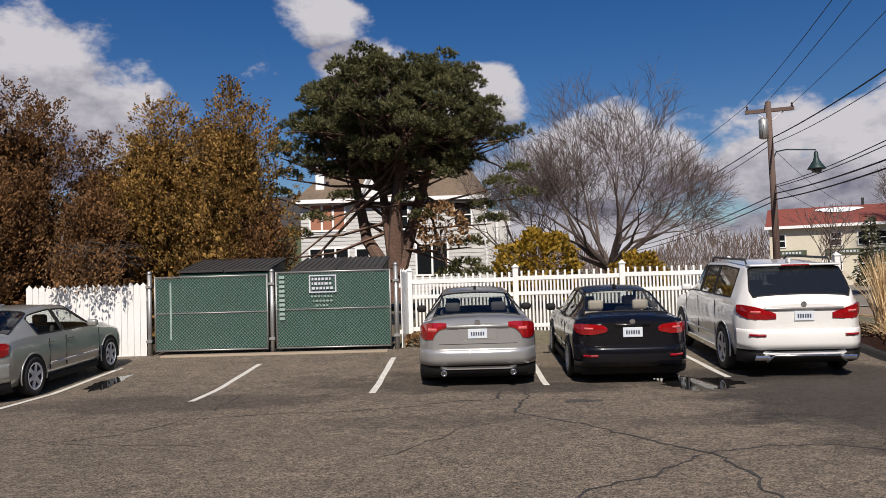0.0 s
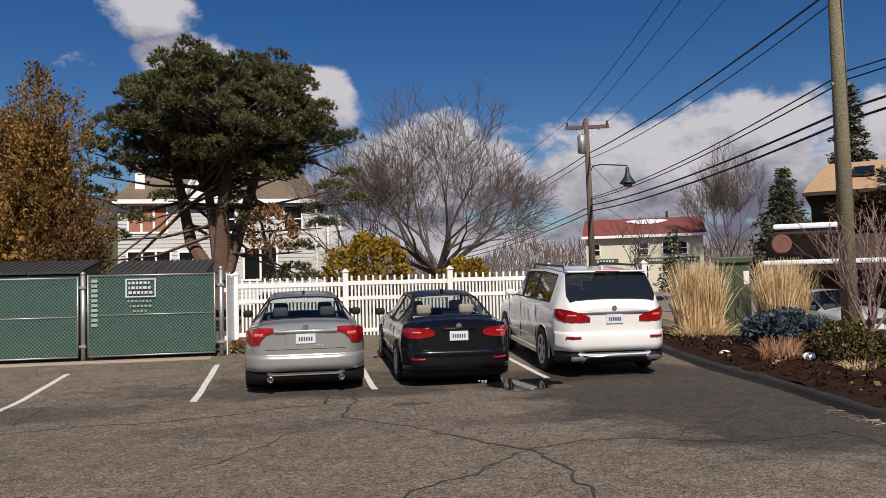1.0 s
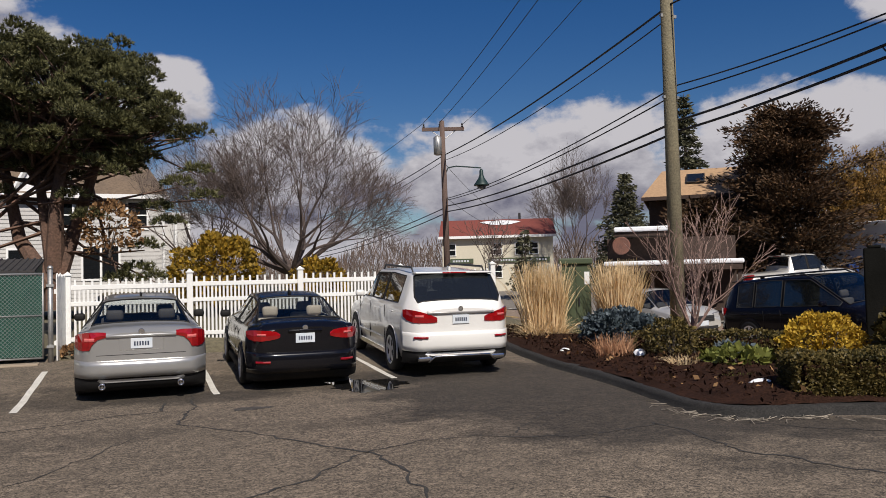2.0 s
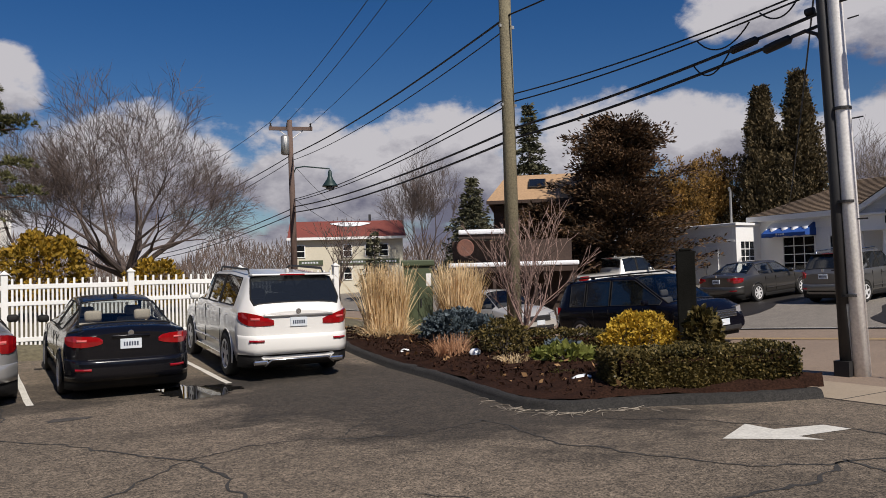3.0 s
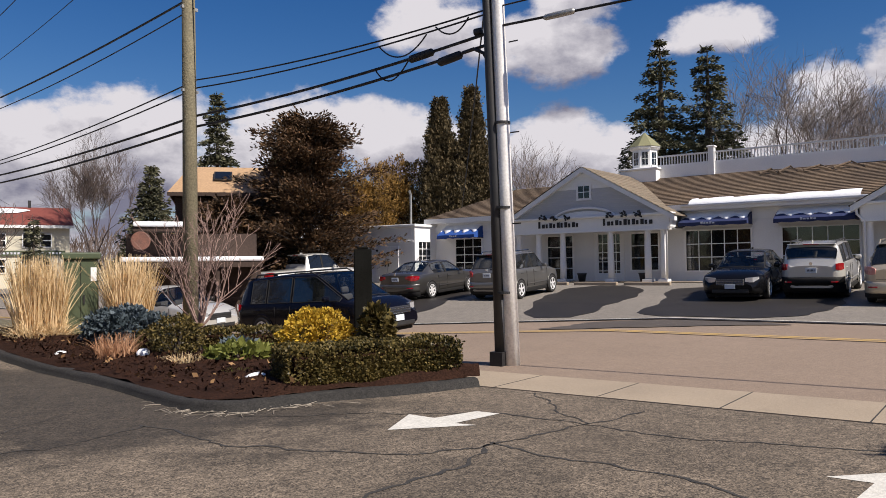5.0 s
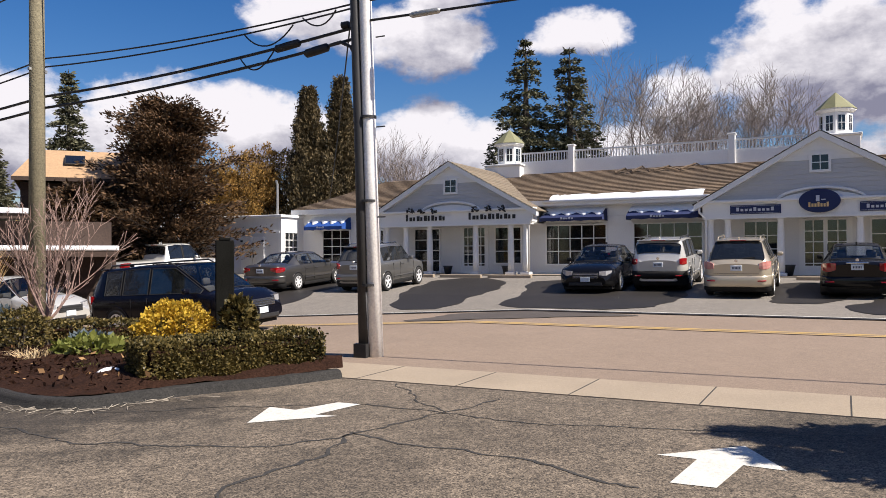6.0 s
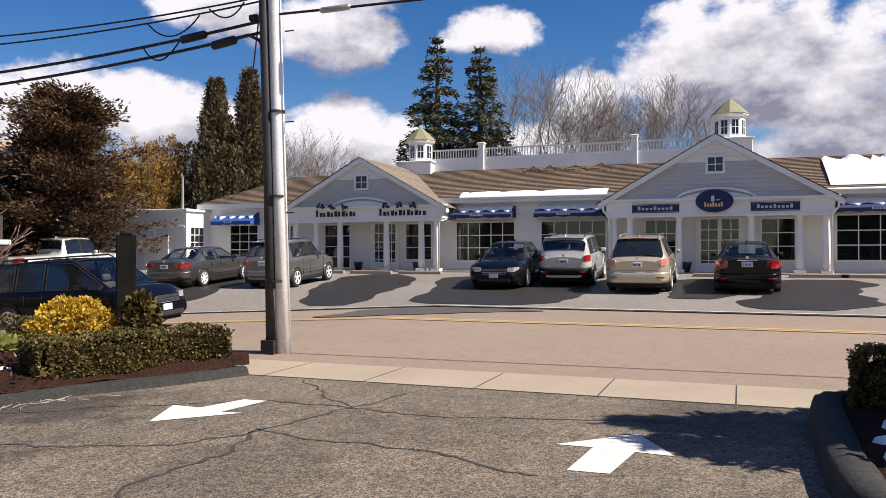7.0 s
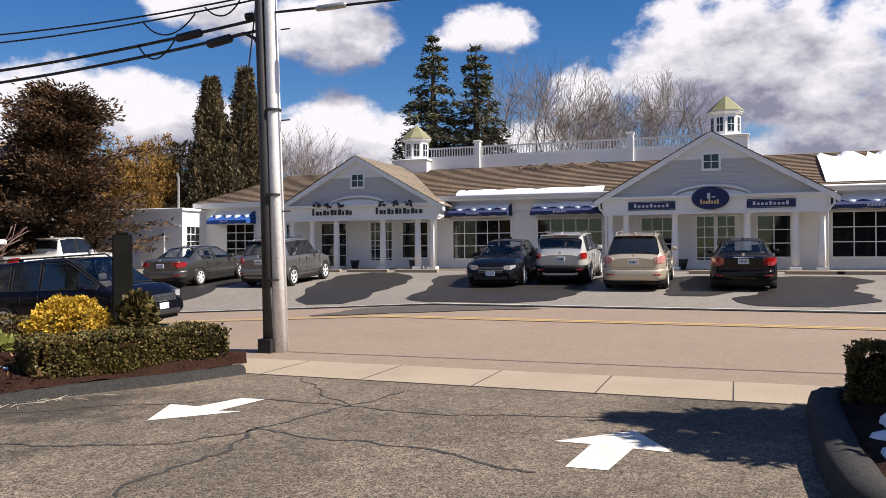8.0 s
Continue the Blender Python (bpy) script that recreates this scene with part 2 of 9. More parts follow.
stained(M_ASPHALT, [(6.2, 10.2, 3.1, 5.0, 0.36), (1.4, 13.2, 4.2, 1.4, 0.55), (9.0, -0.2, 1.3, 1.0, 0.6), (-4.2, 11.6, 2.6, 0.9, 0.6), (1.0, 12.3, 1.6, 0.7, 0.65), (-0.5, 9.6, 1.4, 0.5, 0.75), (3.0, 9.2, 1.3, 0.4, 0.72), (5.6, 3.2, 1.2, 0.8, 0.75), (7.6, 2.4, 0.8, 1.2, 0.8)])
M_SEAL = pavement("asphalt_sealed", (0.072, 0.063, 0.054), (0.05, 0.045, 0.04), 0.5)
M_KERB = pavement("asphalt_kerb", (0.024, 0.022, 0.02), (0.012, 0.011, 0.01), 0.6)
M_CRACK = surf("crack_filler", (0.018, 0.017, 0.016), 0.85, 0, (0.055, 0.05, 0.044), (3, .8), (50, .3), (60, .4))
M_ROAD = pavement("asphalt_road", (0.262, 0.196, 0.146), (0.215, 0.16, 0.12), 0.16)
M_BAY = pavement("asphalt_bays", (0.22, 0.195, 0.166), (0.17, 0.152, 0.132), 0.3)
M_WET = surf("asphalt_wet", (0.034, 0.03, 0.027), 0.55, 0, (0.02, 0.018, 0.017), (0.9, 0.9), (60, 0.3), (90, 0.12), spec=0.25)
M_DAMP = surf("road_damp", (0.1, 0.082, 0.066), 0.6, 0, (0.075, 0.062, 0.05), (0.8, 0.8), (50, 0.2), (80, 0.2))
M_CONCRETE = surf("concrete", (0.36, 0.29, 0.212), 0.85, 0, (0.28, 0.225, 0.165), (0.8, 0.8), (45, 0.15), (70, 0.3))
M_LINE = surf("road_paint", (0.68, 0.66, 0.6), 0.7, 0, (0.52, 0.5, 0.45), (4, 0.9), (30, 0.2), (90, 0.3))
M_YELLOW = surf("yellow_paint", (0.52, 0.33, 0.08), 0.7, 0, (0.4, 0.27, 0.1), (3, 0.9), (30, 0.2), (90, 0.3))
M_SOIL = surf("soil", (0.09, 0.075, 0.05), 0.95, 0, (0.13, 0.115, 0.065), (0.3, 0.9), (12, 0.35), (20, 0.8))
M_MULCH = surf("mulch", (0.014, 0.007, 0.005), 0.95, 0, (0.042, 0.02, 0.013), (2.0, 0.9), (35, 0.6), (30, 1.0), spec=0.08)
M_VINYL = surf("white_vinyl", (0.8, 0.8, 0.78), 0.45, 0, (0.74, 0.74, 0.71), (1.2, 0.7), (20, 0.04), (30, 0.03))
M_WHITE = surf("white_paint", (0.82, 0.82, 0.81), 0.55, 0, (0.77, 0.77, 0.76), (0.8, 0.7), (25, 0.05), (30, 0.05))
M_SIDING = surf("white_siding", (0.76, 0.76, 0.755), 0.6, 0, (0.7, 0.7, 0.705), (0.6, 0.7), (25, 0.05), (30, 0.05))
M_GREYSIDING = surf("grey_siding", (0.5, 0.505, 0.51), 0.65, 0, (0.44, 0.445, 0.455), (0.6, 0.7), (25, 0.06), (30, 0.05))
M_ROOFT = surf("tan_shingles", (0.19, 0.15, 0.105), 0.9, 0, (0.13, 0.105, 0.078), (0.5, 0.9), (9, 0.3), (14, 0.7), vary=0.12)
M_ROOFG = surf("brown_shingles", (0.2, 0.142, 0.092), 0.9, 0, (0.1, 0.074, 0.054), (0.55, 0.7), (9, 0.35), (14, 0.7), vary=0.12)
M_ROOFR = surf("red_roof", (0.22, 0.055, 0.038), 0.8, 0, (0.17, 0.045, 0.034), (0.3, 0.8), (8, 0.2), (12, 0.5))
M_SNOW = surf("snow", (0.85, 0.86, 0.88), 0.6, 0, (0.78, 0.8, 0.84), (1.5, 0.6), (12, 0.06), (9, 0.6))
M_GALV = surf("galvanised_steel", (0.45, 0.45, 0.44), 0.5, 0.8, (0.36, 0.36, 0.35), (2, 0.8), (30, 0.1), (40, 0.1))
M_GREENSLAT = surf("green_privacy_slats", (0.022, 0.1, 0.07), 0.55, 0, (0.03, 0.125, 0.09), (1.0, 0.9), (25, 0.15), (40, 0.1))
M_FADED = surf("faded_marks", (0.3, 0.4, 0.36), 0.6, 0, None, (3, 0.5), (40, 0.1), None)
M_DUMPSTER = surf("green_steel", (0.025, 0.09, 0.06), 0.5, 0, (0.035, 0.07, 0.05), (2, 0.8), (20, 0.2), (30, 0.2))
M_BLACKMETAL = surf("black_metal", (0.018, 0.018, 0.02), 0.5, 0, (0.028, 0.027, 0.027), (3, 0.6), (40, 0.2), (40, 0.15))
M_BLACK = surf("black_rubber", (0.011, 0.011, 0.011), 0.7, 0, (0.016, 0.015, 0.015), (4, 0.6), (60, 0.2), (60, 0.15), spec=0.25)
M_BARK = surf("bark", (0.1, 0.078, 0.062), 0.95, 0, (0.06, 0.048, 0.04), (2, 0.9), (14, 0.4), (18, 1.0))
M_TWIGRED = surf("reddish_twigs", (0.3, 0.2, 0.17), 0.9, 0, (0.2, 0.13, 0.11), (1.0, 0.9), (14, 0.3), (18, 0.8))
M_TWIG = surf("bare_twigs", (0.135, 0.1, 0.086), 0.9, 0, (0.07, 0.053, 0.048), (1.0, 0.9), (14, 0.3), (18, 0.8))
M_TWIGPALE = surf("grey_twigs", (0.2, 0.16, 0.14), 0.9, 0, (0.1, 0.078, 0.068), (1.0, 0.9), (14, 0.3), (18, 0.8))
M_PINEBARK = surf("pine_bark", (0.17, 0.095, 0.065), 0.95, 0, (0.085, 0.055, 0.042), (1.5, 0.9), (14, 0.4), (18, 1.0))
M_POLE = surf("weathered_pole", (0.23, 0.2, 0.125), 0.9, 0, (0.15, 0.13, 0.085), (1.2, 0.9), (25, 0.35), (30, 0.7))
M_POLEGREY = surf("grey_pole", (0.93, 0.91, 0.88), 0.42, 0.2, (0.7, 0.68, 0.65), (1.5, 0.9), (25, 0.15), (30, 0.08))
M_POLERED = surf("old_pole", (0.14, 0.09, 0.07), 0.9, 0, (0.1, 0.07, 0.06), (1.5, 0.9), (25, 0.3), (30, 0.6))
M_CABLE = surf("cable", (0.012, 0.012, 0.014), 0.6, 0, None, (3, 0.5), (40, 0.1), None)
M_CABLEBLUE = surf("service_line", (0.03, 0.032, 0.045), 0.6, 0, None, (3, 0.5), (40, 0.1), None)
M_TYRE = surf("tyre", (0.017, 0.017, 0.018), 0.8, 0, (0.024, 0.023, 0.022), (6, 0.7), (60, 0.2), (80, 0.2))
M_RIM = surf("alloy_rim", (0.82, 0.82, 0.82), 0.3, 0.2, (0.7, 0.7, 0.71), (6, 0.5), (60, 0.05), None)
M_CHROME = surf("chrome", (0.75, 0.75, 0.76), 0.15, 1.0, (0.7, 0.7, 0.7), (6, 0.5), (60, 0.03), None)
M_LAMPRED = surf("tail_lamp_red", (0.36, 0.006, 0.008), 0.12, 0, (0.2, 0.004, 0.006), (9, 0.8), (60, 0.1), None, 1.0)
M_LAMPINNER = surf("tail_lamp_inner", (0.75, 0.2, 0.18), 0.15, 0, (0.6, 0.1, 0.1), (9, 0.8), (60, 0.1), None, 1.0)
M_LAMPPALE = surf("tail_lamp_pale", (0.6, 0.36, 0.32), 0.15, 0, (0.5, 0.14, 0.12), (9, 0.9), (60, 0.1), None, 1.0)
M_LAMPGREY = surf("satin_grey_trim", (0.32, 0.31, 0.3), 0.35, 0.4, (0.26, 0.25, 0.25), (6, 0.6), (60, 0.05), None)
M_LAMPCLEAR = surf("lamp_clear", (0.6, 0.6, 0.62), 0.12, 0.4, (0.5, 0.5, 0.52), (9, 0.8), (60, 0.1), None, 1.0)
M_PLATE = surf("number_plate", (0.7, 0.72, 0.74), 0.4, 0, (0.56, 0.63, 0.7), (9, 0.6), (60, 0.05), None)
M_PLATEINK = surf("plate_ink", (0.05, 0.06, 0.1), 0.5, 0, None, (9, 0.6), (60, 0.05), None)
M_SEATDARK = surf("seat_dark", (0.035, 0.034, 0.034), 0.8, 0, (0.05, 0.048, 0.047), (4, 0.6), (60, 0.15), None)
M_SEATBEIGE = surf("seat_beige", (0.4, 0.35, 0.28), 0.8, 0, (0.34, 0.3, 0.24), (4, 0.6), (60, 0.1), None)
M_GLASSC = glassy("car_glass", (0.92, 0.95, 0.94), 0.93)
M_GLASSD = glassy("tinted_glass", (0.3, 0.33, 0.35), 0.12)
M_GLASSW = glassy("window_glass", (0.6, 0.62, 0.64), 0.3)
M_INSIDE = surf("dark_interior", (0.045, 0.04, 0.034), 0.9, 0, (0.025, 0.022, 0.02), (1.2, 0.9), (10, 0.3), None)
M_NAVY = surf("navy_canvas", (0.012, 0.022, 0.085), 0.8, 0, (0.018, 0.03, 0.1), (1.5, 0.8), (60, 0.1), (80, 0.2))
M_NAVYBRIGHT = surf("blue_canvas", (0.01, 0.075, 0.33), 0.8, 0, (0.014, 0.06, 0.26), (1.5, 0.8), (60, 0.1), (80, 0.2))
M_LETTER = surf("black_letters", (0.02, 0.02, 0.022), 0.6, 0, None, (3, 0.5), (40, 0.05), None)
M_LETTERW = surf("pale_letters", (0.6, 0.62, 0.68), 0.6, 0, None, (3, 0.5), (40, 0.05), None)
M_ORANGE = surf("orange_letters", (0.8, 0.55, 0.26), 0.6, 0, None, (3, 0.5), (40, 0.05), None)
M_COPPER = surf("green_gold_roof", (0.24, 0.23, 0.125), 0.6, 0.1, (0.19, 0.19, 0.1), (2, 0.8), (25, 0.1), (30, 0.1))
M_LAMPGREEN = surf("verdigris", (0.014, 0.034, 0.034), 0.5, 0.2, (0.02, 0.042, 0.04), (5, 0.7), (40, 0.1), None)
M_BROWNWOOD = surf("brown_wood", (0.055, 0.033, 0.024), 0.85, 0, (0.04, 0.025, 0.019), (1, 0.8), (14, 0.25), (20, 0.4))
M_TANROOF = surf("tan_roof", (0.42, 0.27, 0.15), 0.85, 0, (0.35, 0.225, 0.13), (0.6, 0.8), (9, 0.15), (14, 0.4))
M_CREAM = surf("cream_wall", (0.62, 0.57, 0.45), 0.8, 0, (0.56, 0.52, 0.41), (0.5, 0.7), (12, 0.08), (20, 0.2))
M_UTILITY = surf("utility_green", (0.075, 0.095, 0.05), 0.5, 0, (0.062, 0.08, 0.043), (1, 0.7), (25, 0.08), (30, 0.08))
M_BIN = surf("blue_plastic", (0.012, 0.05, 0.22), 0.5, 0, (0.016, 0.045, 0.18), (3, 0.6), (40, 0.08), None)
M_SIGNPOST = surf("black_board", (0.007, 0.007, 0.006), 0.95, 0, (0.012, 0.012, 0.011), (2, 0.7), (30, 0.2), (40, 0.2), spec=0.05)
M_BLIND = surf("wooden_blind", (0.36, 0.15, 0.085), 0.7, 0, (0.3, 0.125, 0.07), (3, 0.7), (20, 0.15), None)
M_RUSTSIGN = surf("rust_sign", (0.2, 0.085, 0.055), 0.8, 0, (0.1, 0.05, 0.04), (6, 0.9), (20, 0.2), None)
M_SHINGLEDARK = surf("dark_shed_roof", (0.03, 0.028, 0.028), 0.8, 0, (0.045, 0.04, 0.038), (1, 0.8), (14, 0.3), (20, 0.5))
L_CEDAR = leafy("rusty_arborvitae", (0.02, 0.01, 0.005), (0.27, 0.14, 0.055))
L_GOLD = leafy("gold_arborvitae", (0.03, 0.018, 0.006), (0.4, 0.235, 0.065))
L_PINE = leafy("pine_needles", (0.012, 0.016, 0.006), (0.19, 0.185, 0.08), 0.6, 0.15)
L_SPRUCE = leafy("spruce_needles", (0.018, 0.021, 0.012), (0.15, 0.145, 0.085), 0.6, 0.1)
L_CONIFER = leafy("olive_conifer", (0.02, 0.017, 0.009), (0.16, 0.12, 0.06), 0.7, 0.1)
L_BLUESPRUCE = leafy("blue_spruce", (0.035, 0.05, 0.055), (0.11, 0.14, 0.16), 0.6, 0.1)
L_DARKCEDAR = leafy("bronzed_cedar", (0.012, 0.008, 0.004), (0.125, 0.07, 0.034), 0.7, 0.1)
L_BOX = leafy("boxwood_leaves", (0.01, 0.014, 0.005), (0.18, 0.135, 0.045), 0.45, 0.2)
L_YELLOW = leafy("yellow_shrub", (0.3, 0.18, 0.018), (0.62, 0.42, 0.05), 0.6, 0.3)
L_FORS = leafy("gold_shrub", (0.12, 0.085, 0.012), (0.42, 0.26, 0.03), 0.6, 0.3)
L_REED = leafy("dry_reeds", (0.5, 0.34, 0.16), (0.88, 0.7, 0.44), 0.7, 0.3)
L_REEDRED = leafy("dry_red_grass", (0.34, 0.16, 0.08), (0.66, 0.4, 0.24), 0.7, 0.3)
L_GREEN = leafy("young_leaves", (0.07, 0.09, 0.015), (0.24, 0.25, 0.06), 0.6, 0.3)
L_FARWOOD = leafy("far_woods", (0.11, 0.08, 0.066), (0.17, 0.125, 0.1), 0.9, 0.1)
L_LEAFLITTER = leafy("leaf_litter", (0.14, 0.07, 0.03), (0.32, 0.19, 0.09), 0.8, 0.1)
# ---------------------------------------------------------------- builders


def part(name, bm, material, parent=None, label="", smooth=False):
    """Link a bmesh as one mesh object, under a thing where one is given."""
    me = bpy.data.meshes.new(name)
    bm.to_mesh(me)
    bm.free()
    me.materials.append(material)
    if smooth:
        me.shade_smooth()
    ob = new(name, me)
    if parent is not None:
        ob.parent = parent
    if label:
        ob["label"] = label
    return ob


def thing(name, m, label, category, group="", kind=""):
    ob = new(name)
    ob.matrix_world = m
    ob.empty_display_size = 0.2
    return tagged(ob, label, category, group, kind)


def box(bm, x0, x1, y0, y1, z0, z1):
    v = [bm.verts.new((x, y, z)) for z in (z0, z1) for x, y in ((x0, y0), (x1, y0), (x1, y1), (x0, y1))]
    for f in ((3, 2, 1, 0), (4, 5, 6, 7), (0, 1, 5, 4), (1, 2, 6, 5), (2, 3, 7, 6), (3, 0, 4, 7)):
        bm.faces.new([v[i] for i in f])
    return v


def boxes(*dims):
    bm = bmesh.new()
    for d in dims:
        box(bm, *d)
    return bm


def soft_box(x0, x1, y0, y1, z0, z1, r=0.01, seg=2):
    bm = boxes((x0, x1, y0, y1, z0, z1))
    bmesh.ops.bevel(bm, geom=bm.edges[:], offset=r, segments=seg, profile=0.5, affect="EDGES")
    return bm


def tube(bm, points, radii, sides=6, cap=True):
    """A tapered tube along points."""
    points = [Vector(p) for p in points]
    rings = []
    for i, p in enumerate(points):
        d = (points[min(i + 1, len(points) - 1)] - points[max(i - 1, 0)])
        if d.length < 1e-6:
            d = Vector((0, 0, 1))
        d.normalize()
        u = d.cross(Vector((0, 1, 0.03)) if abs(d.y) < 0.9 else Vector((1, 0, 0.03))).normalized()
        w = d.cross(u)
        r = radii[i] if not isinstance(radii, (int, float)) else radii
        rings.append([bm.verts.new(p + (u * math.cos(a) + w * math.sin(a)) * r) for a in (2 * math.pi * k / sides for k in range(sides))])
    for a, b in zip(rings, rings[1:]):
        for k in range(sides):
            bm.faces.new((a[k], a[(k + 1) % sides], b[(k + 1) % sides], b[k]))
    if cap and sides > 2:
        bm.faces.new(rings[0][::-1])
        bm.faces.new(rings[-1])
    return bm


def pipe(points, radii, sides=8):
    return tube(bmesh.new(), points, radii, sides)


def lathe(profile, sides=16, axis="z"):
    """Turn (radius, height) pairs round an axis."""
    bm = bmesh.new()
    rings = []
    for r, h in profile:
        ring = []
        for k in range(sides):
            a = 2 * math.pi * k / sides
            c, s = r * math.cos(a), r * math.sin(a)
            ring.append(bm.verts.new((c, s, h) if axis == "z" else (h, c, s)))
        rings.append(ring)
    for a, b in zip(rings, rings[1:]):
        for k in range(sides):
            bm.faces.new((a[k], a[(k + 1) % sides], b[(k + 1) % sides], b[k]))
    bm.faces.new(rings[0][::-1])
    bm.faces.new(rings[-1])
    return bm


def prism(poly, z0, z1):
    """A flat polygon (x, y) pulled up from z0 to z1."""
    bm = bmesh.new()
    a = [bm.verts.new((x, y, z0)) for x, y in poly]
    b = [bm.verts.new((x, y, z1)) for x, y in poly]
    bm.faces.new(a[::-1])
    bm.faces.new(b)
    for i in range(len(poly)):
        j = (i + 1) % len(poly)
        bm.faces.new((a[i], a[j], b[j], b[i]))
    bmesh.ops.recalc_face_normals(bm, faces=bm.faces[:])
    return bm


def from_lists(name, verts, faces, material, parent=None, label="", smooth=False):
    me = bpy.data.meshes.new(name)
    me.from_pydata(verts, [], faces)
    me.materials.append(material)
    if smooth:
        me.shade_smooth()
    ob = new(name, me)
    if parent is not None:
        ob.parent = parent
    if label:
        ob["label"] = label
    return ob


# ---------------------------------------------------------------- lie of the land
RISE_X = [-400, 11.1, 16, 20, 24.5, 27.3, 31, 33, 400]
RISE_Z = [0, 0, 0.24, 0.30, 0.45, 0.62, 0.85, 0.9, 0.9]


def ground_z(x, y):
    lot = 0.05 * min(max(y - 13, 0), 5.4) * min(max((11 - x) / 4, 0), 1)
    dip = 0.05 * min(max(y - 7, 0), 9) * min(max((x - 11) / 3, 0), 1) * min(max((24 - x) / 4, 0), 1)
    return float(np.interp(x, RISE_X, RISE_Z)) + lot - dip


def sheet(name, xs, ys, lift, material, label, category, thick=0.25):
    """A paved sheet that follows the land, with a skirt."""
    verts, faces = [], []
    nx, ny = len(xs), len(ys)
    for x in xs:
        for y in ys:
            verts.append((x, y, ground_z(x, y) + lift))
    for i in range(nx - 1):
        for j in range(ny - 1):
            a = i * ny + j
            faces.append((a, a + ny, a + ny + 1, a + 1))
    border = [(i, 0) for i in range(nx)] + [(nx - 1, j) for j in range(1, ny)] + [(i, ny - 1) for i in range(nx - 2, -1, -1)] + [(0, j) for j in range(ny - 2, 0, -1)]
    low = len(verts)
    for i, j in border:
        x, y, z = verts[i * ny + j]
        verts.append((x, y, z - thick))
    for k in range(len(border)):
        k2 = (k + 1) % len(border)
        a, b = border[k][0] * ny + border[k][1], border[k2][0] * ny + border[k2][1]
        faces.append((a, low + k, low + k2, b))
    ob = from_lists(name, verts, faces, material)
    return tagged(ob, label, category, kind="structure")


def decal(name, poly, material, label, category, lift=0.004, cell=0.0, group=""):
    """A thin layer on the pavement with an outline of its own."""
    bm = bmesh.new()
    top = [bm.verts.new((x, y, ground_z(x, y) + lift)) for x, y in poly]
    f = bm.faces.new(top)
    if f.normal.z < 0:
        f.normal_flip()
    bm.normal_update()
    if f.normal.z < 0:
        f.normal_flip()
    bmesh.ops.triangulate(bm, faces=bm.faces[:])
    ob = part(name, bm, material)
    return tagged(ob, label, category, group, "structure")


GX = [-400, -100, -40, -20, 4, 7, 9, 11.1, 14, 16, 20, 24.5, 27.3, 31, 33, 45, 80, 150, 400]
GY = [-400, -100, -40, -10, 0, 7, 11, 14, 16, 18.5, 25, 40, 80, 150, 400]
sheet("ground", GX, GY, -0.05, M_SOIL, "brown early-spring earth and dull grass", "ground", 1.0)
LOT_X = [-45, -20, -10, 0, 4, 5, 6, 7, 8, 9, 9.75]
LOT_Y = [-40, -10, 0, 5, 11, 12, 13, 14, 15, 16, 17, 18.0]
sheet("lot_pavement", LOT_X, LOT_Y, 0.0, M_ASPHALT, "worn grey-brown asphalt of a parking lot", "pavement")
sheet("sidewalk", [9.752, 11.1], [-60, -30, 0, 6.4, 14, 40, 70], 0.012, M_CONCRETE, "tan concrete sidewalk along the street", "sidewalk")
sheet("road", [11.102, 12.5, 14, 16, 18, 20], [-120, -40, 0, 7, 10, 13, 16, 25, 60, 120], -0.004, M_ROAD, "dusty tan two-lane asphalt road", "road")
sheet("bay_pavement", [20.002, 21, 22, 23, 24, 24.5, 27.3, 29, 31, 31.8], [-60, -20, 0, 7, 10, 13, 16, 20, 33, 60], 0.0, M_BAY, "grey asphalt of sloping shop parking bays", "pavement")

for x in (9.9, ):
    for k in range(14):
        y = -8.0 + 1.52 * k if k else -8.0
        j = boxes((9.756, 11.09, y - 0.008, y + 0.008, 0.0, 0.0145))
        tagged(part("trim", j, M_CRACK), "dark joint across the concrete sidewalk", "joint", "sidewalk joints", "structure")
# lines


def strip(x0, x1, material, label, group):
    """A painted line along the road that follows its dips."""
    ys = [-60, -40, -20, 0, 7, 8.5, 10, 11.5, 13, 14.5, 16, 20, 25, 40, 60]
    verts = [(x, y, ground_z(x, y) + 0.016) for y in ys for x in (x0, x1)]
    faces = [(2 * k, 2 * k + 1, 2 * k + 3, 2 * k + 2) for k in range(len(ys) - 1)]
    return tagged(from_lists("trim", verts, faces, material), label, "road marking", group, "structure")


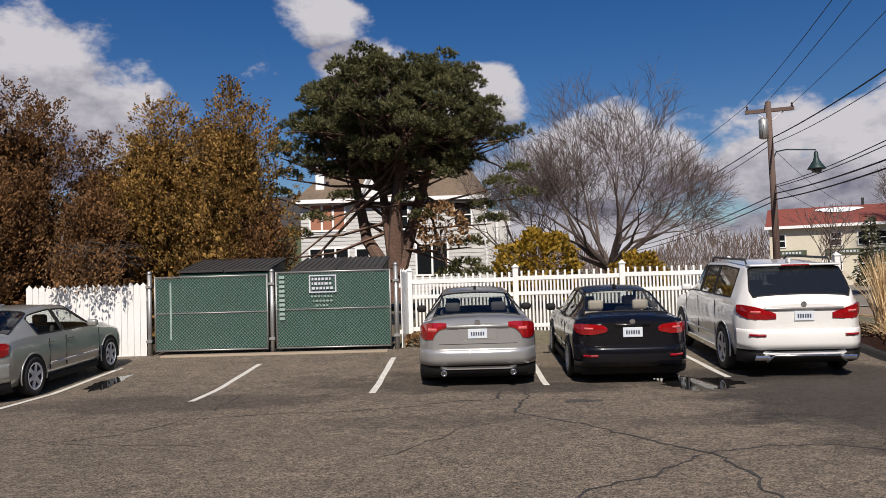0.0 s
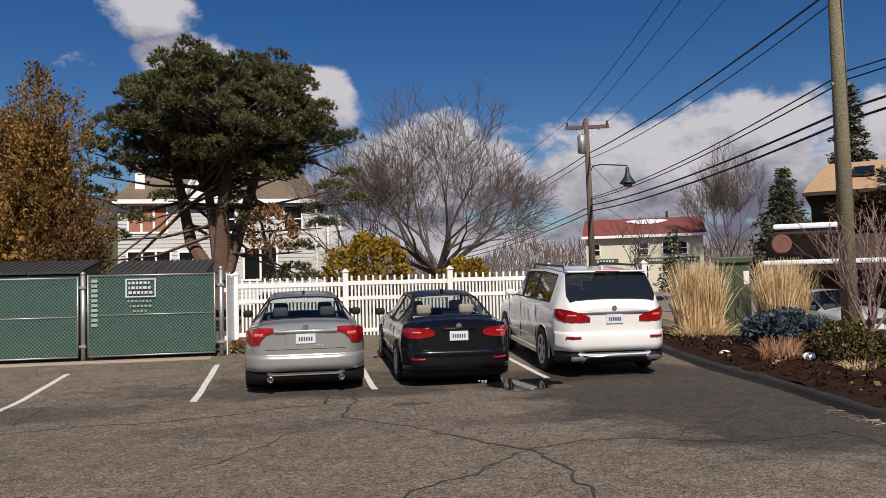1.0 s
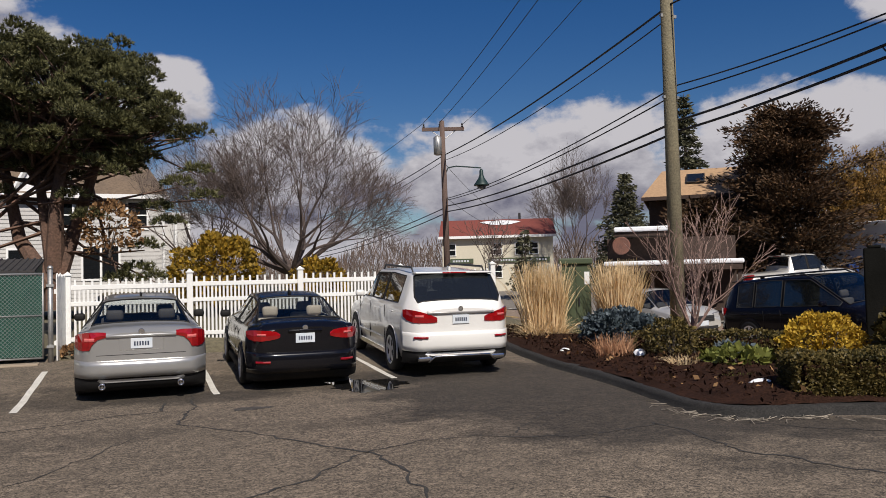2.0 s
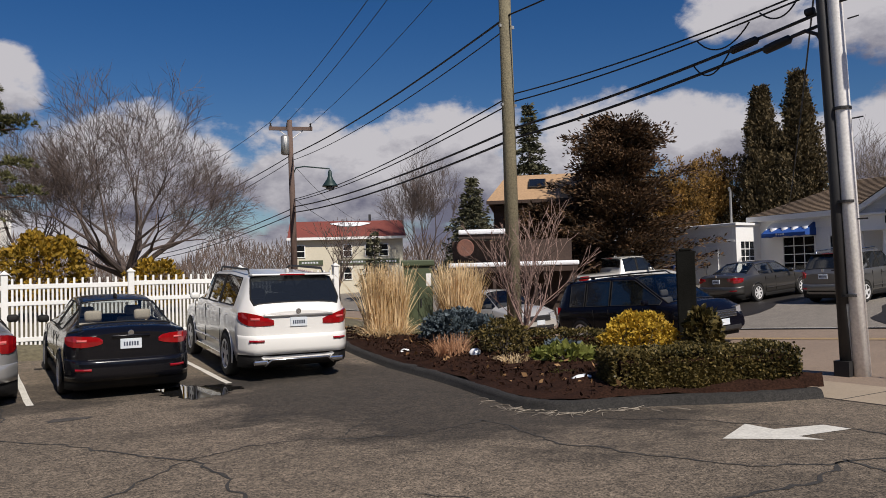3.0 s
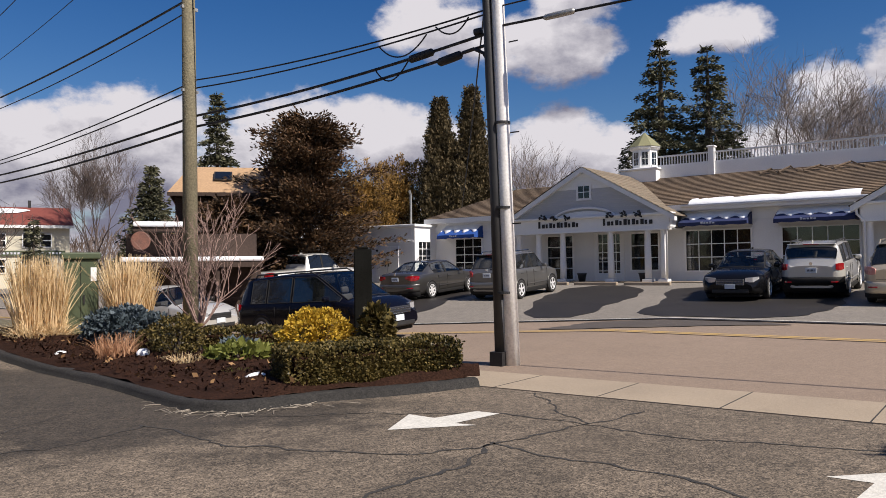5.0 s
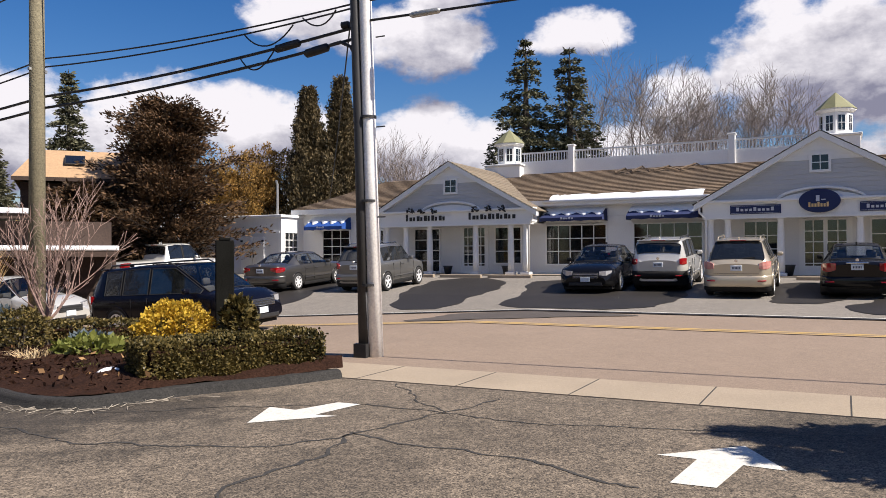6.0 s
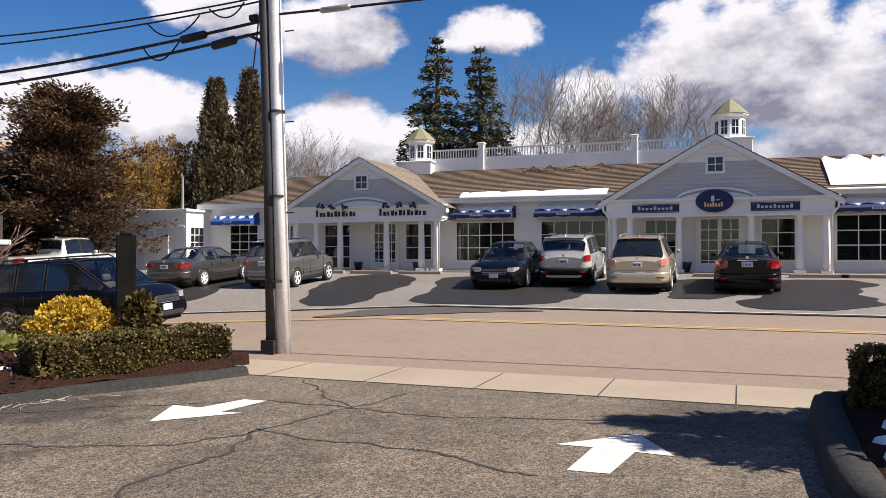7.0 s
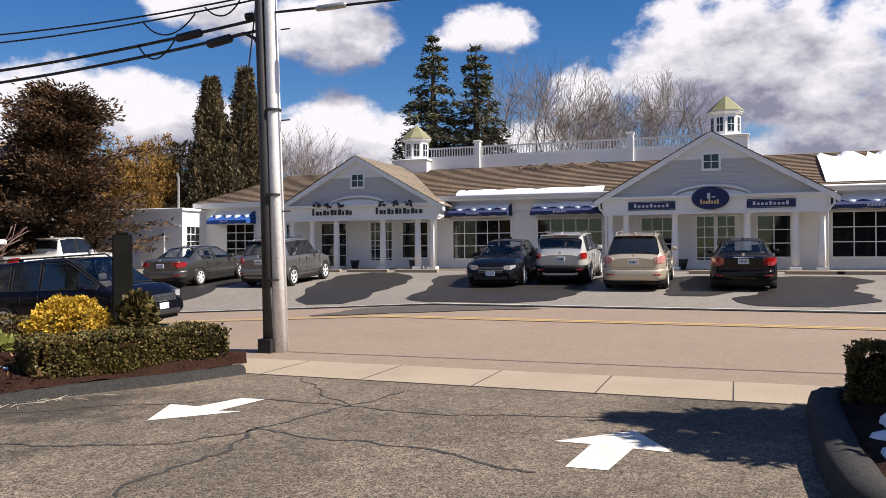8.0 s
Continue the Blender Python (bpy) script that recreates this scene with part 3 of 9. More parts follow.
for y0, y1 in ((-60, 60),):
    for dx in (0.0, 0.22):
        strip(16.2 + dx, 16.31 + dx, M_YELLOW, "worn double yellow centre line", "centre lines")
strip(19.9, 20.0, M_LINE, "white edge line of the road", "edge lines")
strip(19.55, 19.9, M_WET, "dark gutter band along the road's edge", "edge lines")
for x, y0, y1, w in ((-6.75, 11.4, 15.6, 0.1), (-4.02, 11.7, 15.7, 0.1), (-1.4, 12.1, 16.1, 0.1), (1.3, 12.5, 16.8, 0.1), (4.25, 12.9, 17.3, 0.1)):
    ys = [y0 + (y1 - y0) * k / 8 for k in range(9)]
    rnd = random.Random(int(x * 100))
    poly = [(x - w / 2 + rnd.uniform(-.006, .006), y) for y in ys] + [(x + w / 2 + rnd.uniform(-.006, .006), y) for y in reversed(ys)]
    bm = bmesh.new()
    lo = [bm.verts.new((px, py, ground_z(px, py) + 0.005)) for px, py in poly]
    n = len(ys)
    for k in range(n - 1):
        bm.faces.new((lo[k], lo[2 * n - 1 - k], lo[2 * n - 2 - k], lo[k + 1]))
    bmesh.ops.recalc_face_normals(bm, faces=bm.faces[:])
    tagged(part("trim", bm, M_LINE), "worn white stripe between parking bays", "road marking", "parking stripes", "structure")
# ---------------------------------------------------------------- white picket fence
FENCE_Y, FENCE_Z = 18.3, 0.42


def fence_panel():
    t = thing("picket_fence", pose(0, 0, 0), "white vinyl picket fence panel with three rails on a low bank", "fence", "picket fence panels")
    for z, h in ((0.12, 0.09), (0.86, 0.09), (1.2, 0.1)):
        part("rail", soft_box(0.06, 2.38, -0.025, 0.025, z, z + h, 0.006, 1), M_VINYL, t)
    tall = boxes((-0.022, 0.022, -0.013, 0.013, 0.04, 1.42))
    bmesh.ops.translate(tall, verts=[v for v in tall.verts if v.co.z > 1], vec=(0, 0, 0))
    first = part("picket", tall, M_VINYL, t)
    low = part("picket", boxes((-0.02, 0.02, -0.012, 0.012, 0.04, 1.2)), M_VINYL, t)
    n = 14
    for k in range(n):
        x = 0.06 + (k + 0.5) * 2.32 / n
        for src, dx in ((first, 0.0), (low, 0.083)):
            if k == 0 and dx == 0.0:
                src.location.x = x
            elif k == 0:
                src.location.x = x + dx
            elif not (dx and k == n - 1):
                o = src.copy()
                scene.collection.objects.link(o)
                o.location.x = x + dx
    return t


def fence_post(x, y, z, h=1.5):
    t = thing("fence_post", pose(x, y, z), "square white vinyl fence post with pyramid cap", "fence post", "fence posts")
    part("shaft", soft_box(-0.065, 0.065, -0.065, 0.065, -0.3, h, 0.008, 1), M_VINYL, t)
    bm = boxes((-0.085, 0.085, -0.085, 0.085, h, h + 0.025))
    tip = bm.verts.new((0, 0, h + 0.09))
    ring = [bm.verts.new((sx * 0.07, sy * 0.07, h + 0.025)) for sx, sy in ((-1, -1), (1, -1), (1, 1), (-1, 1))]
    for k in range(4):
        bm.faces.new((ring[k], ring[(k + 1) % 4], tip))
    part("cap", bm, M_VINYL, t)
    return t


panel = fence_panel()
panel.matrix_world = pose(-1.18, FENCE_Y, FENCE_Z)
for k in range(1, 4):
    copy_thing(panel, pose(-1.18 + 2.44 * k, FENCE_Y, FENCE_Z + 0.02 * k))
for k in range(5):
    fence_post(-1.18 + 2.44 * k, FENCE_Y, FENCE_Z + 0.02 * k)

# low earth bank under the fence
bm = bmesh.new()
rows = []
for k in range(30):
    x = -1.3 + k * 0.42
    rnd = random.Random(k)
    ring = []
    for y, z in ((17.45, 0.0), (17.7, 0.1), (18.05, 0.2), (18.4, 0.24), (19.4, 0.26), (24, 0.5), (34, 1.0), (60, 1.6), (150, 2.0)):
        ring.append(bm.verts.new((x if y < 30 else x * 1.0, y + rnd.uniform(-.06, .06), ground_z(x, min(y, 18.4)) + z + rnd.uniform(-.015, .015) - (0.03 if z == 0 else 0))))
    rows.append(ring)
for a, b in zip(rows, rows[1:]):
    for i in range(len(a) - 1):
        bm.faces.new((a[i], b[i], b[i + 1], a[i + 1]))
tagged(part("bank", bm, M_SOIL, smooth=True), "brown earth bank strewn with leaves behind the bays", "ground", kind="structure")

# ---------------------------------------------------------------- dumpster enclosure
GATE_Y = 17.35


def chain_gate(x0, x1, y, z0, z1, label):
    t = thing("chain_link_gate", pose(x0, y, z0), label, "gate", "enclosure gates")
    w, h = x1 - x0, z1 - z0
    r = 0.019
    for px in (0.05, w - 0.05):
        part("gate_stile", pipe([(px, 0, 0.05), (px, 0, h)], r, 8), M_GALV, t, smooth=True)
    for pz in (0.07, h - 0.02, h * 0.52):
        part("gate_rail", pipe([(0.05, 0, pz), (w - 0.05, 0, pz)], r * (0.8 if pz == h * 0.52 else 1), 8), M_GALV, t, smooth=True)
    verts, faces = [], []
    step, d = 0.075, 0.0045
    hh = h - 0.1
    k = -hh
    while k < w - 0.1:
        for s in (1, -1):
            a, b = k, k + hh
            za, zb = 0.0, hh
            if a < 0:
                za, a = -a, 0.0
            if b > w - 0.1:
                zb, b = hh - (b - (w - 0.1)), w - 0.1
            if b > a:
                p, q = (Vector((0.05 + a, -0.012, 0.07 + za)), Vector((0.05 + b, -0.012, 0.07 + zb)))
                if s < 0:
                    p.z, q.z = 0.07 + hh - za, 0.07 + hh - zb
                n = (q - p).normalized().cross(Vector((0, 1, 0))) * d
                i = len(verts)
                verts += [p + n, p - n, q - n, q + n, p + Vector((0, -0.006, 0)), q + Vector((0, -0.006, 0))]
                faces += [(i, i + 4, i + 5, i + 3), (i + 4, i + 1, i + 2, i + 5)]
        k += step
    from_lists("chain_link", verts, faces, M_GALV, t)
    n = int((w - 0.1) / 0.16)
    for k in range(n):
        a = 0.05 + (w - 0.1) * k / n
        part("slat", boxes((a + 0.002, a + (w - 0.1) / n - 0.002, 0.012 + 0.004 * (k % 2), 0.018 + 0.004 * (k % 2), 0.1, h - 0.05)), M_GREENSLAT, t, "green privacy slat")
    return t


chain_gate(-6.78, -4.2, GATE_Y, 0.24, 1.94, "galvanised chain-link gate with green privacy slats, shut")
chain_gate(-4.1, -1.5, GATE_Y, 0.24, 1.98, "galvanised chain-link gate with green slats before a dumpster, shut")
for x, h in ((-6.86, 2.0), (-4.15, 1.98), (-1.42, 2.05)):
    t = thing("gate_post", pose(x, GATE_Y + 0.02, 0.2), "grey steel gate post with round cap", "post", "gate posts")
    part("shaft", pipe([(0, 0, -0.2), (0, 0, h - 0.2)], 0.05, 10), M_GALV, t, smooth=True)
    part("cap", lathe([(0.056, h - 0.2), (0.056, h - 0.17), (0.03, h - 0.13)], 10), M_GALV, t, smooth=True)
    for z in (0.3, 1.5):
        part("hinge", boxes((-0.065, 0.065, -0.07, 0.06, z, z + 0.05)), M_GALV, t)
# pale printing on the dumpster, as plain bars on the slats
tb = thing("notice_board", pose(-3.02, GATE_Y - 0.03, 1.66), "pale weathered notice of unreadable lines on the green gate", "notice")
part("frame", boxes((-0.3, 0.3, -0.003, 0.003, 0.2, 0.225), (-0.3, 0.3, -0.003, 0.003, -0.16, -0.135), (-0.3, -0.27, -0.003, 0.003, -0.135, 0.2), (0.27, 0.3, -0.003, 0.003, -0.135, 0.2)), M_LETTERW, tb)
rnd = random.Random(3)
for j in range(3):
    x = -0.24
    while x < 0.2:
        w = rnd.uniform(0.03, 0.075)
        part("mark", boxes((x, x + w, -0.003, 0.003, 0.11 - j * 0.1, 0.165 - j * 0.1)), M_LETTERW, tb)
        x += w + 0.025
tb2 = thing("notice_board", pose(-3.02, GATE_Y - 0.03, 1.3), "faded smaller unreadable lines on the green gate", "notice")
for j in range(3):
    x = -0.26 + 0.05 * j
    while x < 0.22 - 0.04 * j:
        w = rnd.uniform(0.02, 0.06)
        part("mark", boxes((x, x + w, -0.003, 0.003, 0.1 - j * 0.1, 0.14 - j * 0.1)), M_FADED, tb2)
        x += w + 0.03
tb3 = thing("notice_board", pose(-3.92, GATE_Y - 0.03, 1.4), "upright strip of pale unreadable marks on the green gate", "notice")
for j in range(10):
    part("mark", boxes((-0.06, 0.06, -0.003, 0.003, 0.42 - j * 0.1, 0.485 - j * 0.1)), M_FADED, tb3)
for x in (-6.38, ):
    part_ob = tagged(part("pale_strip", boxes((x - 0.02, x + 0.02, GATE_Y - 0.02, GATE_Y - 0.014, 0.55, 1.8)), M_FADED), "pale vertical scuffed strip on the green gate", "strip")


def dumpster(x, y, z, w, label):
    t = thing("dumpster", pose(x, y, z), label, "dumpster", "dumpsters")
    bm = bmesh.new()
    lo = [(-w / 2 + 0.05, -0.75), (w / 2 - 0.05, -0.75), (w / 2 - 0.05, 0.75), (-w / 2 + 0.05, 0.75)]
    hi = [(-w / 2, -0.85), (w / 2, -0.85), (w / 2, 0.85), (-w / 2, 0.85)]
    a = [bm.verts.new((px, py, 0.1)) for px, py in lo]
    b = [bm.verts.new((px, py, 1.72 if py < 0 else 2.0)) for px, py in hi]
    bm.faces.new(a[::-1])
    for k in range(4):
        bm.faces.new((a[k], a[(k + 1) % 4], b[(k + 1) % 4], b[k]))
    bm.faces.new(b)
    part("bin", bm, M_DUMPSTER, t)
    for s in (-1, 1):
        x0, x1 = (-w / 2 - 0.03, -0.01) if s < 0 else (0.01, w / 2 + 0.03)
        lid = part("lid", bmesh.new(), M_SHINGLEDARK, t, "black ribbed plastic lid")
        bm = bmesh.new()
        v = [bm.verts.new(p) for p in ((x0, -0.9, 1.74), (x1, -0.9, 1.74), (x1, 0.9, 2.03), (x0, 0.9, 2.03), (x0, -0.9, 1.78), (x1, -0.9, 1.78), (x1, 0.9, 2.07), (x0, 0.9, 2.07))]
        for f in ((3, 2, 1, 0), (4, 5, 6, 7), (0, 1, 5, 4), (1, 2, 6, 5), (2, 3, 7, 6), (3, 0, 4, 7)):
            bm.faces.new([v[i] for i in f])
        n = 8
        for k in range(n):
            rx = x0 + (x1 - x0) * (k + 0.5) / n
            part("rib", pipe([(rx, -0.9, 1.785), (rx, 0.9, 2.075)], 0.025, 5), M_SHINGLEDARK, lid)
        bm.to_mesh(lid.data)
        bm.free()
    for sx in (-1, 1):
        part("fork_pocket", boxes((sx * w / 2 - 0.06, sx * w / 2 + 0.06, -0.5, 0.5, 0.9, 1.05)), M_DUMPSTER, t)
    return t


dumpster(-5.3, 18.55, 0.28, 2.0, "green steel dumpster with black ribbed lids")
dumpster(-2.75, 18.5, 0.25, 2.0, "green steel dumpster with dark lids behind the gate")
# concrete apron in front of the gates
sheet_ob = tagged(part("apron", soft_box(-6.5, -1.6, 16.95, 17.3, 0.1, 0.235, 0.02), M_CONCRETE), "broken pale concrete sill before the gates", "sill", kind="structure")


def stockade(x0, x1, y, z, h, label):
    t = thing("stockade_fence", pose(x0, y, z), label, "fence")
    w, n = 0.135, max(1, int((x1 - x0) / 0.14))
    for k in range(n):
        bm = bmesh.new()
        a = k * (x1 - x0) / n
        hh = h + random.Random(k + int(x0 * 9)).uniform(-.02, .02)
        poly = [(a, 0), (a + w, 0), (a + w, hh - 0.07), (a + w / 2, hh), (a, hh - 0.07)]
        f = [bm.verts.new((px, 0, pz)) for px, pz in poly]
        g = [bm.verts.new((px, 0.02, pz)) for px, pz in poly]
        bm.faces.new(f)
        bm.faces.new(g[::-1])
        for i in range(5):
            bm.faces.new((f[i], g[i], g[(i + 1) % 5], f[(i + 1) % 5]))
        part("plank", bm, M_VINYL, t)
    for zz in (0.3, h - 0.4):
        part("rail", boxes((0, x1 - x0, 0.022, 0.06, zz, zz + 0.09)), M_VINYL, t)
    return t


stockade(-9.6, -6.92, 17.35, 0.18, 1.64, "white pointed stockade fence with shadows of branches")
s2 = stockade(0, 1.0, 0, 0, 1.72, "white solid fence panel at the side of the enclosure")
s2.matrix_world = pose(-1.3, 17.4, 0.24, 0, 0, 84)
# ---------------------------------------------------------------- cars


def loft(sections, closed_ends=True):
    bm = bmesh.new()
    rings = [[bm.verts.new(p) for p in s] for s in sections]
    n = len(rings[0])
    for a, b in zip(rings, rings[1:]):
        for k in range(n):
            bm.faces.new((a[k], a[(k + 1) % n], b[(k + 1) % n], b[k]))
    if closed_ends:
        bm.faces.new(rings[0][::-1])
        bm.faces.new(rings[-1])
    bmesh.ops.recalc_face_normals(bm, faces=bm.faces[:])
    return bm


def wheel(parent, x, y, r, width, out, spokes=5, rim=M_RIM):
    """A tyre with a spoked rim; out is the side that faces away from the car."""
    t = new("wheel")
    t.parent = parent
    t.location = (x, y, r)
    w = width / 2
    prof = [(r * 0.6, -w * 0.5), (r * 0.66, -w), (r * 0.9, -w), (r * 0.975, -w * 0.8), (r, -w * 0.4), (r, w * 0.4), (r * 0.975, w * 0.8), (r * 0.9, w), (r * 0.66, w), (r * 0.6, w * 0.5)]
    part("tyre", lathe(prof, 24, "x"), M_TYRE, t, smooth=True)
    bm = bmesh.new()
    inner = lathe([(r * 0.62, w * 0.2 * out), (r * 0.67, w * 0.25 * out)], 20, "x")
    inner.free()
    o = out
    rings = []
    for rr, hx in ((r * 0.68, w * 1.0), (r * 0.62, w * 1.02), (r * 0.58, w * 0.72)):
        rings.append([bm.verts.new((hx * o, rr * math.cos(a), rr * math.sin(a))) for a in (2 * math.pi * k / 20 for k in range(20))])
    for a, b in zip(rings, rings[1:]):
        for k in range(20):
            bm.faces.new((a[k], a[(k + 1) % 20], b[(k + 1) % 20], b[k]))
    for k in range(spokes):
        a = 2 * math.pi * k / spokes + 0.3
        u, v = Vector((0, math.cos(a), math.sin(a))), Vector((0, -math.sin(a), math.cos(a)))
        p0, p1 = u * r * 0.1, u * r * 0.63
        wd0, wd1 = r * 0.11, r * 0.085
        q = [p0 + v * wd0, p0 - v * wd0, p1 - v * wd1, p1 + v * wd1]
        f = [bm.verts.new(c + Vector((w * 0.92 * o, 0, 0))) for c in q]
        g = [bm.verts.new(c + Vector((w * 0.7 * o, 0, 0))) for c in q]
        bm.faces.new(f)
        for i in range(4):
            bm.faces.new((f[i], f[(i + 1) % 4], g[(i + 1) % 4], g[i]))
    hub = [bm.verts.new((w * 0.95 * o, r * 0.16 * math.cos(a), r * 0.16 * math.sin(a))) for a in (2 * math.pi * k / 12 for k in range(12))]
    bm.faces.new(hub)
    bmesh.ops.recalc_face_normals(bm, faces=bm.faces[:])
    part("rim", bm, rim, t)
    disc = bmesh.new()
    ring = [disc.verts.new((w * 0.55 * o, r * 0.62 * math.cos(a), r * 0.62 * math.sin(a))) for a in (2 * math.pi * k / 16 for k in range(16))]
    disc.faces.new(ring)
    part("brake_disc", disc, M_BLACKMETAL, t)
    return t


def rear_y(k, y0):
    """How far forward the rear face lies at a share k of the half width: flat in the middle, rounded at the corners."""
    return y0 + 0.32 * max(0.0, (abs(k) - 0.66) / 0.34) ** 2.3


def rear_patch(cols, W, y0, proud, side, depth=0.07):
    """A shaped piece that lies on the rounded rear: columns (share of half width, low z, high z, forward lean of the top)."""
    rings = []
    for k, lo, hi, lean in cols:
        y = rear_y(k, y0) - proud
        x = side * k * W
        zm = (lo + hi) / 2
        rings.append([(x, y, lo), (x, y - 0.008, zm), (x, y + lean, hi), (x * 0.97, y + lean + depth, hi), (x * 0.97, y + depth, lo)])
    return loft(rings)


def across(W, y0, proud, levels, kmax=0.99):
    """A band right across the rear: levels (z, offset backwards)."""
    ks = [-kmax, -0.96, -0.9, -0.82, -0.72, -0.5, -0.25, 0, 0.25, 0.5, 0.72, 0.82, 0.9, 0.96, kmax]
    bm = bmesh.new()
    rows = [[bm.verts.new((k * W, rear_y(k, y0) - proud - off * (1 - 0.5 * abs(k) ** 3), z)) for k in ks] for z, off in levels]
    for p, q in zip(rows, rows[1:]):
        for i in range(len(ks) - 1):
            bm.faces.new((p[i], p[i + 1], q[i + 1], q[i]))
    return bm


def car(spec, m, label, category="car", group="parked cars"):
    """spec: sizes in metres; +y is forward, the origin on the ground under the middle."""
    s = spec
    L, W, H = s["L"], s["W"] / 2, s["H"]
    sedan_like = s.get("kind", "sedan") == "sedan"
    pm = s["paint"]
    t = thing(s.get("name", "car"), m, label, category, group)
    belt, deck, hood = s["belt"], s["deck"], s["hood"]
    zb, r = s.get("clear", 0.2), s.get("wheel", 0.33)
    y0, y1 = -L / 2, L / 2
    cr0, ct0, ct1, cr1 = s["cabin"]          # cabin along y: rear base, rear top, front top, front base
    rw = W * s.get("roof_w", 0.66)
    ax0, ax1 = s["axles"]
    base = deck if sedan_like else belt
    # outlines along the car, then rounded
    yy = np.arange(y0, y1 + 0.001, 0.02)
    knee = 0.14 if sedan_like else 0.06
    top = np.interp(yy, [y0, y0 + knee * 0.4, y0 + knee, cr0, ct0, (ct0 + ct1) / 2, ct1, cr1, (cr1 + y1) / 2, y1 - 0.35, y1 - 0.12, y1],
                    [base - 0.1, base - 0.025, base, base + 0.012, H - 0.055, H - 0.01, H - 0.045, hood + 0.03, hood + 0.01, hood - 0.07, hood - 0.19, hood - 0.34])
    roofw = np.interp(yy, [y0, cr0, ct0, ct1, cr1, y1 - 0.3, y1], [W * 0.8, W * (0.8 if sedan_like else 0.88), rw, rw, W * 0.83, W * 0.8, W * 0.55])
    waist = np.interp(yy, [y0, cr0 - 0.1, cr0 + 0.35, cr1 - 0.3, cr1 + 0.1, y1 - 0.3, y1], [base - 0.17, base - 0.09, belt, belt - 0.03, hood - 0.07, hood - 0.16, hood - 0.44])
    ker = np.ones(7) / 7
    top, roofw, waist = (np.convolve(np.pad(c, 3, mode="edge"), ker, "valid") for c in (top, roofw, waist))

    def ring(y):
        e = min(max((y - y0) / 0.32, 0.0), 1.0)
        w = W * (0.66 + 0.34 * e ** (1 / 2.3))
        f = max(0.0, (y - (y1 - 0.55)) / 0.55)
        w *= 1 - 0.3 * f ** 2.2
        zt, zs = float(np.interp(y, yy, top)), float(np.interp(y, yy, waist))
        lo = zb + 0.1 * max(f ** 3, 1 - e if e < 0.5 else 0)
        zs = min(zs, zt - 0.05)
        wr = min(float(np.interp(y, yy, roofw)), w * 0.9)
        h = zs - lo
        z7 = zs + min(0.03, (zt - zs) * 0.4)
        z8 = max(zt - 0.075, z7 + (zt - z7) * 0.4)
        x7 = w * 0.925
        x8 = min(wr, x7)
        half = [(0, lo), (w * 0.8, lo), (w * 0.93, lo + 0.035), (w * 0.98, lo + h * 0.25), (w, lo + h * 0.55), (w * 0.99, lo + h * 0.8), (w * 0.95, zs),
                (x7, z7), (x8, z8), (x8 * 0.95, zt - 0.028), (x8 * 0.84, zt - 0.006), (x8 * 0.5, zt + 0.012), (0, zt + 0.02)]
        return [V3((x, y, z)) for x, z in half] + [V3((-x, y, z)) for x, z in reversed(half[1:-1])]

    V3 = Vector
    g0, g1, f0, f1 = cr0 + 0.05, ct0 - 0.03, ct1 + 0.03, cr1 - 0.04
    wins = s.get("side_windows") or [(ct0 - 0.12, (ct0 + ct1) / 2 + 0.05), ((ct0 + ct1) / 2 + 0.14, cr1 - 0.22)]
    marks = {round(float(v), 3) for v in np.linspace(y0 + 0.4, y1 - 0.3, 26)} | {round(y0 + d, 3) for d in (0, 0.008, 0.025, 0.06, 0.11, 0.18, 0.26, 0.33)} | {round(y1 - d, 3) for d in (0, 0.04, 0.1, 0.2)}
    for v in (g0, g1, f0, f1, cr0, ct0, ct1, cr1, *[q for p in wins for q in p]):
        marks = {q for q in marks if abs(q - v) > 0.03} | {round(v, 3)}
    ys = sorted(marks)
    rings = [ring(y) for y in ys]
    n = len(rings[0])
    piles = {}
    for i in range(len(ys) - 1):
        mid = (ys[i] + ys[i + 1]) / 2
        tall = float(np.interp(mid, yy, top) - np.interp(mid, yy, waist))
        for k in range(n):
            kk = k if k < 12 else n - 1 - k      # strip number counted from the sill
            key = ("body", 0)
            if kk >= 9 and g0 < mid < g1:
                key = ("rear_window", 0)
            elif kk >= 9 and f0 < mid < f1:
                key = ("windscreen", 0)
            elif kk == 7 and tall > 0.1:
                for j, (p, q) in enumerate(wins):
                    if p < mid < q:
                        key = ("side_window", j * 2 + (k < 12))
                if key[0] == "body" and wins[0][0] < mid < wins[-1][1]:
                    key = ("pillar", sum(q < mid for p, q in wins) * 2 + (k < 12))
            piles.setdefault(key, []).append((i, k))
    for (nm, j), cells in piles.items():
        ids, verts, faces = {}, [], []
        for i, k in cells:
            f = []
            for c in ((i, k), (i + 1, k), (i + 1, (k + 1) % n), (i, (k + 1) % n)):
                if c not in ids:
                    ids[c] = len(verts)
                    verts.append(rings[c[0]][c[1]])
                f.append(ids[c])
            faces.append(f)
        glass = nm.endswith("window") or nm == "windscreen"
        mat = M_BLACK if nm == "pillar" else (s.get("glass", M_GLASSC) if glass and nm != "windscreen" else (M_GLASSC if glass else pm))
        o = from_lists(nm, verts, faces, mat, t, smooth=True)
        if glass:
            o.visible_shadow = False
            # dark rubber round the opening
            count = {}
            for f in faces:
                for u, v in zip(f, f[1:] + f[:1]):
                    count[frozenset((u, v))] = count.get(frozenset((u, v)), 0) + 1
            bm = bmesh.new()
            for e, c in count.items():
                if c == 1:
                    u, v = sorted(e)
                    tube(bm, [verts[u], verts[v]], 0.013, 4)
            part("seal", bm, s.get("seal", M_BLACK), o)
    bm = bmesh.new()
    bm.faces.new([bm.verts.new(p) for p in rings[0]])
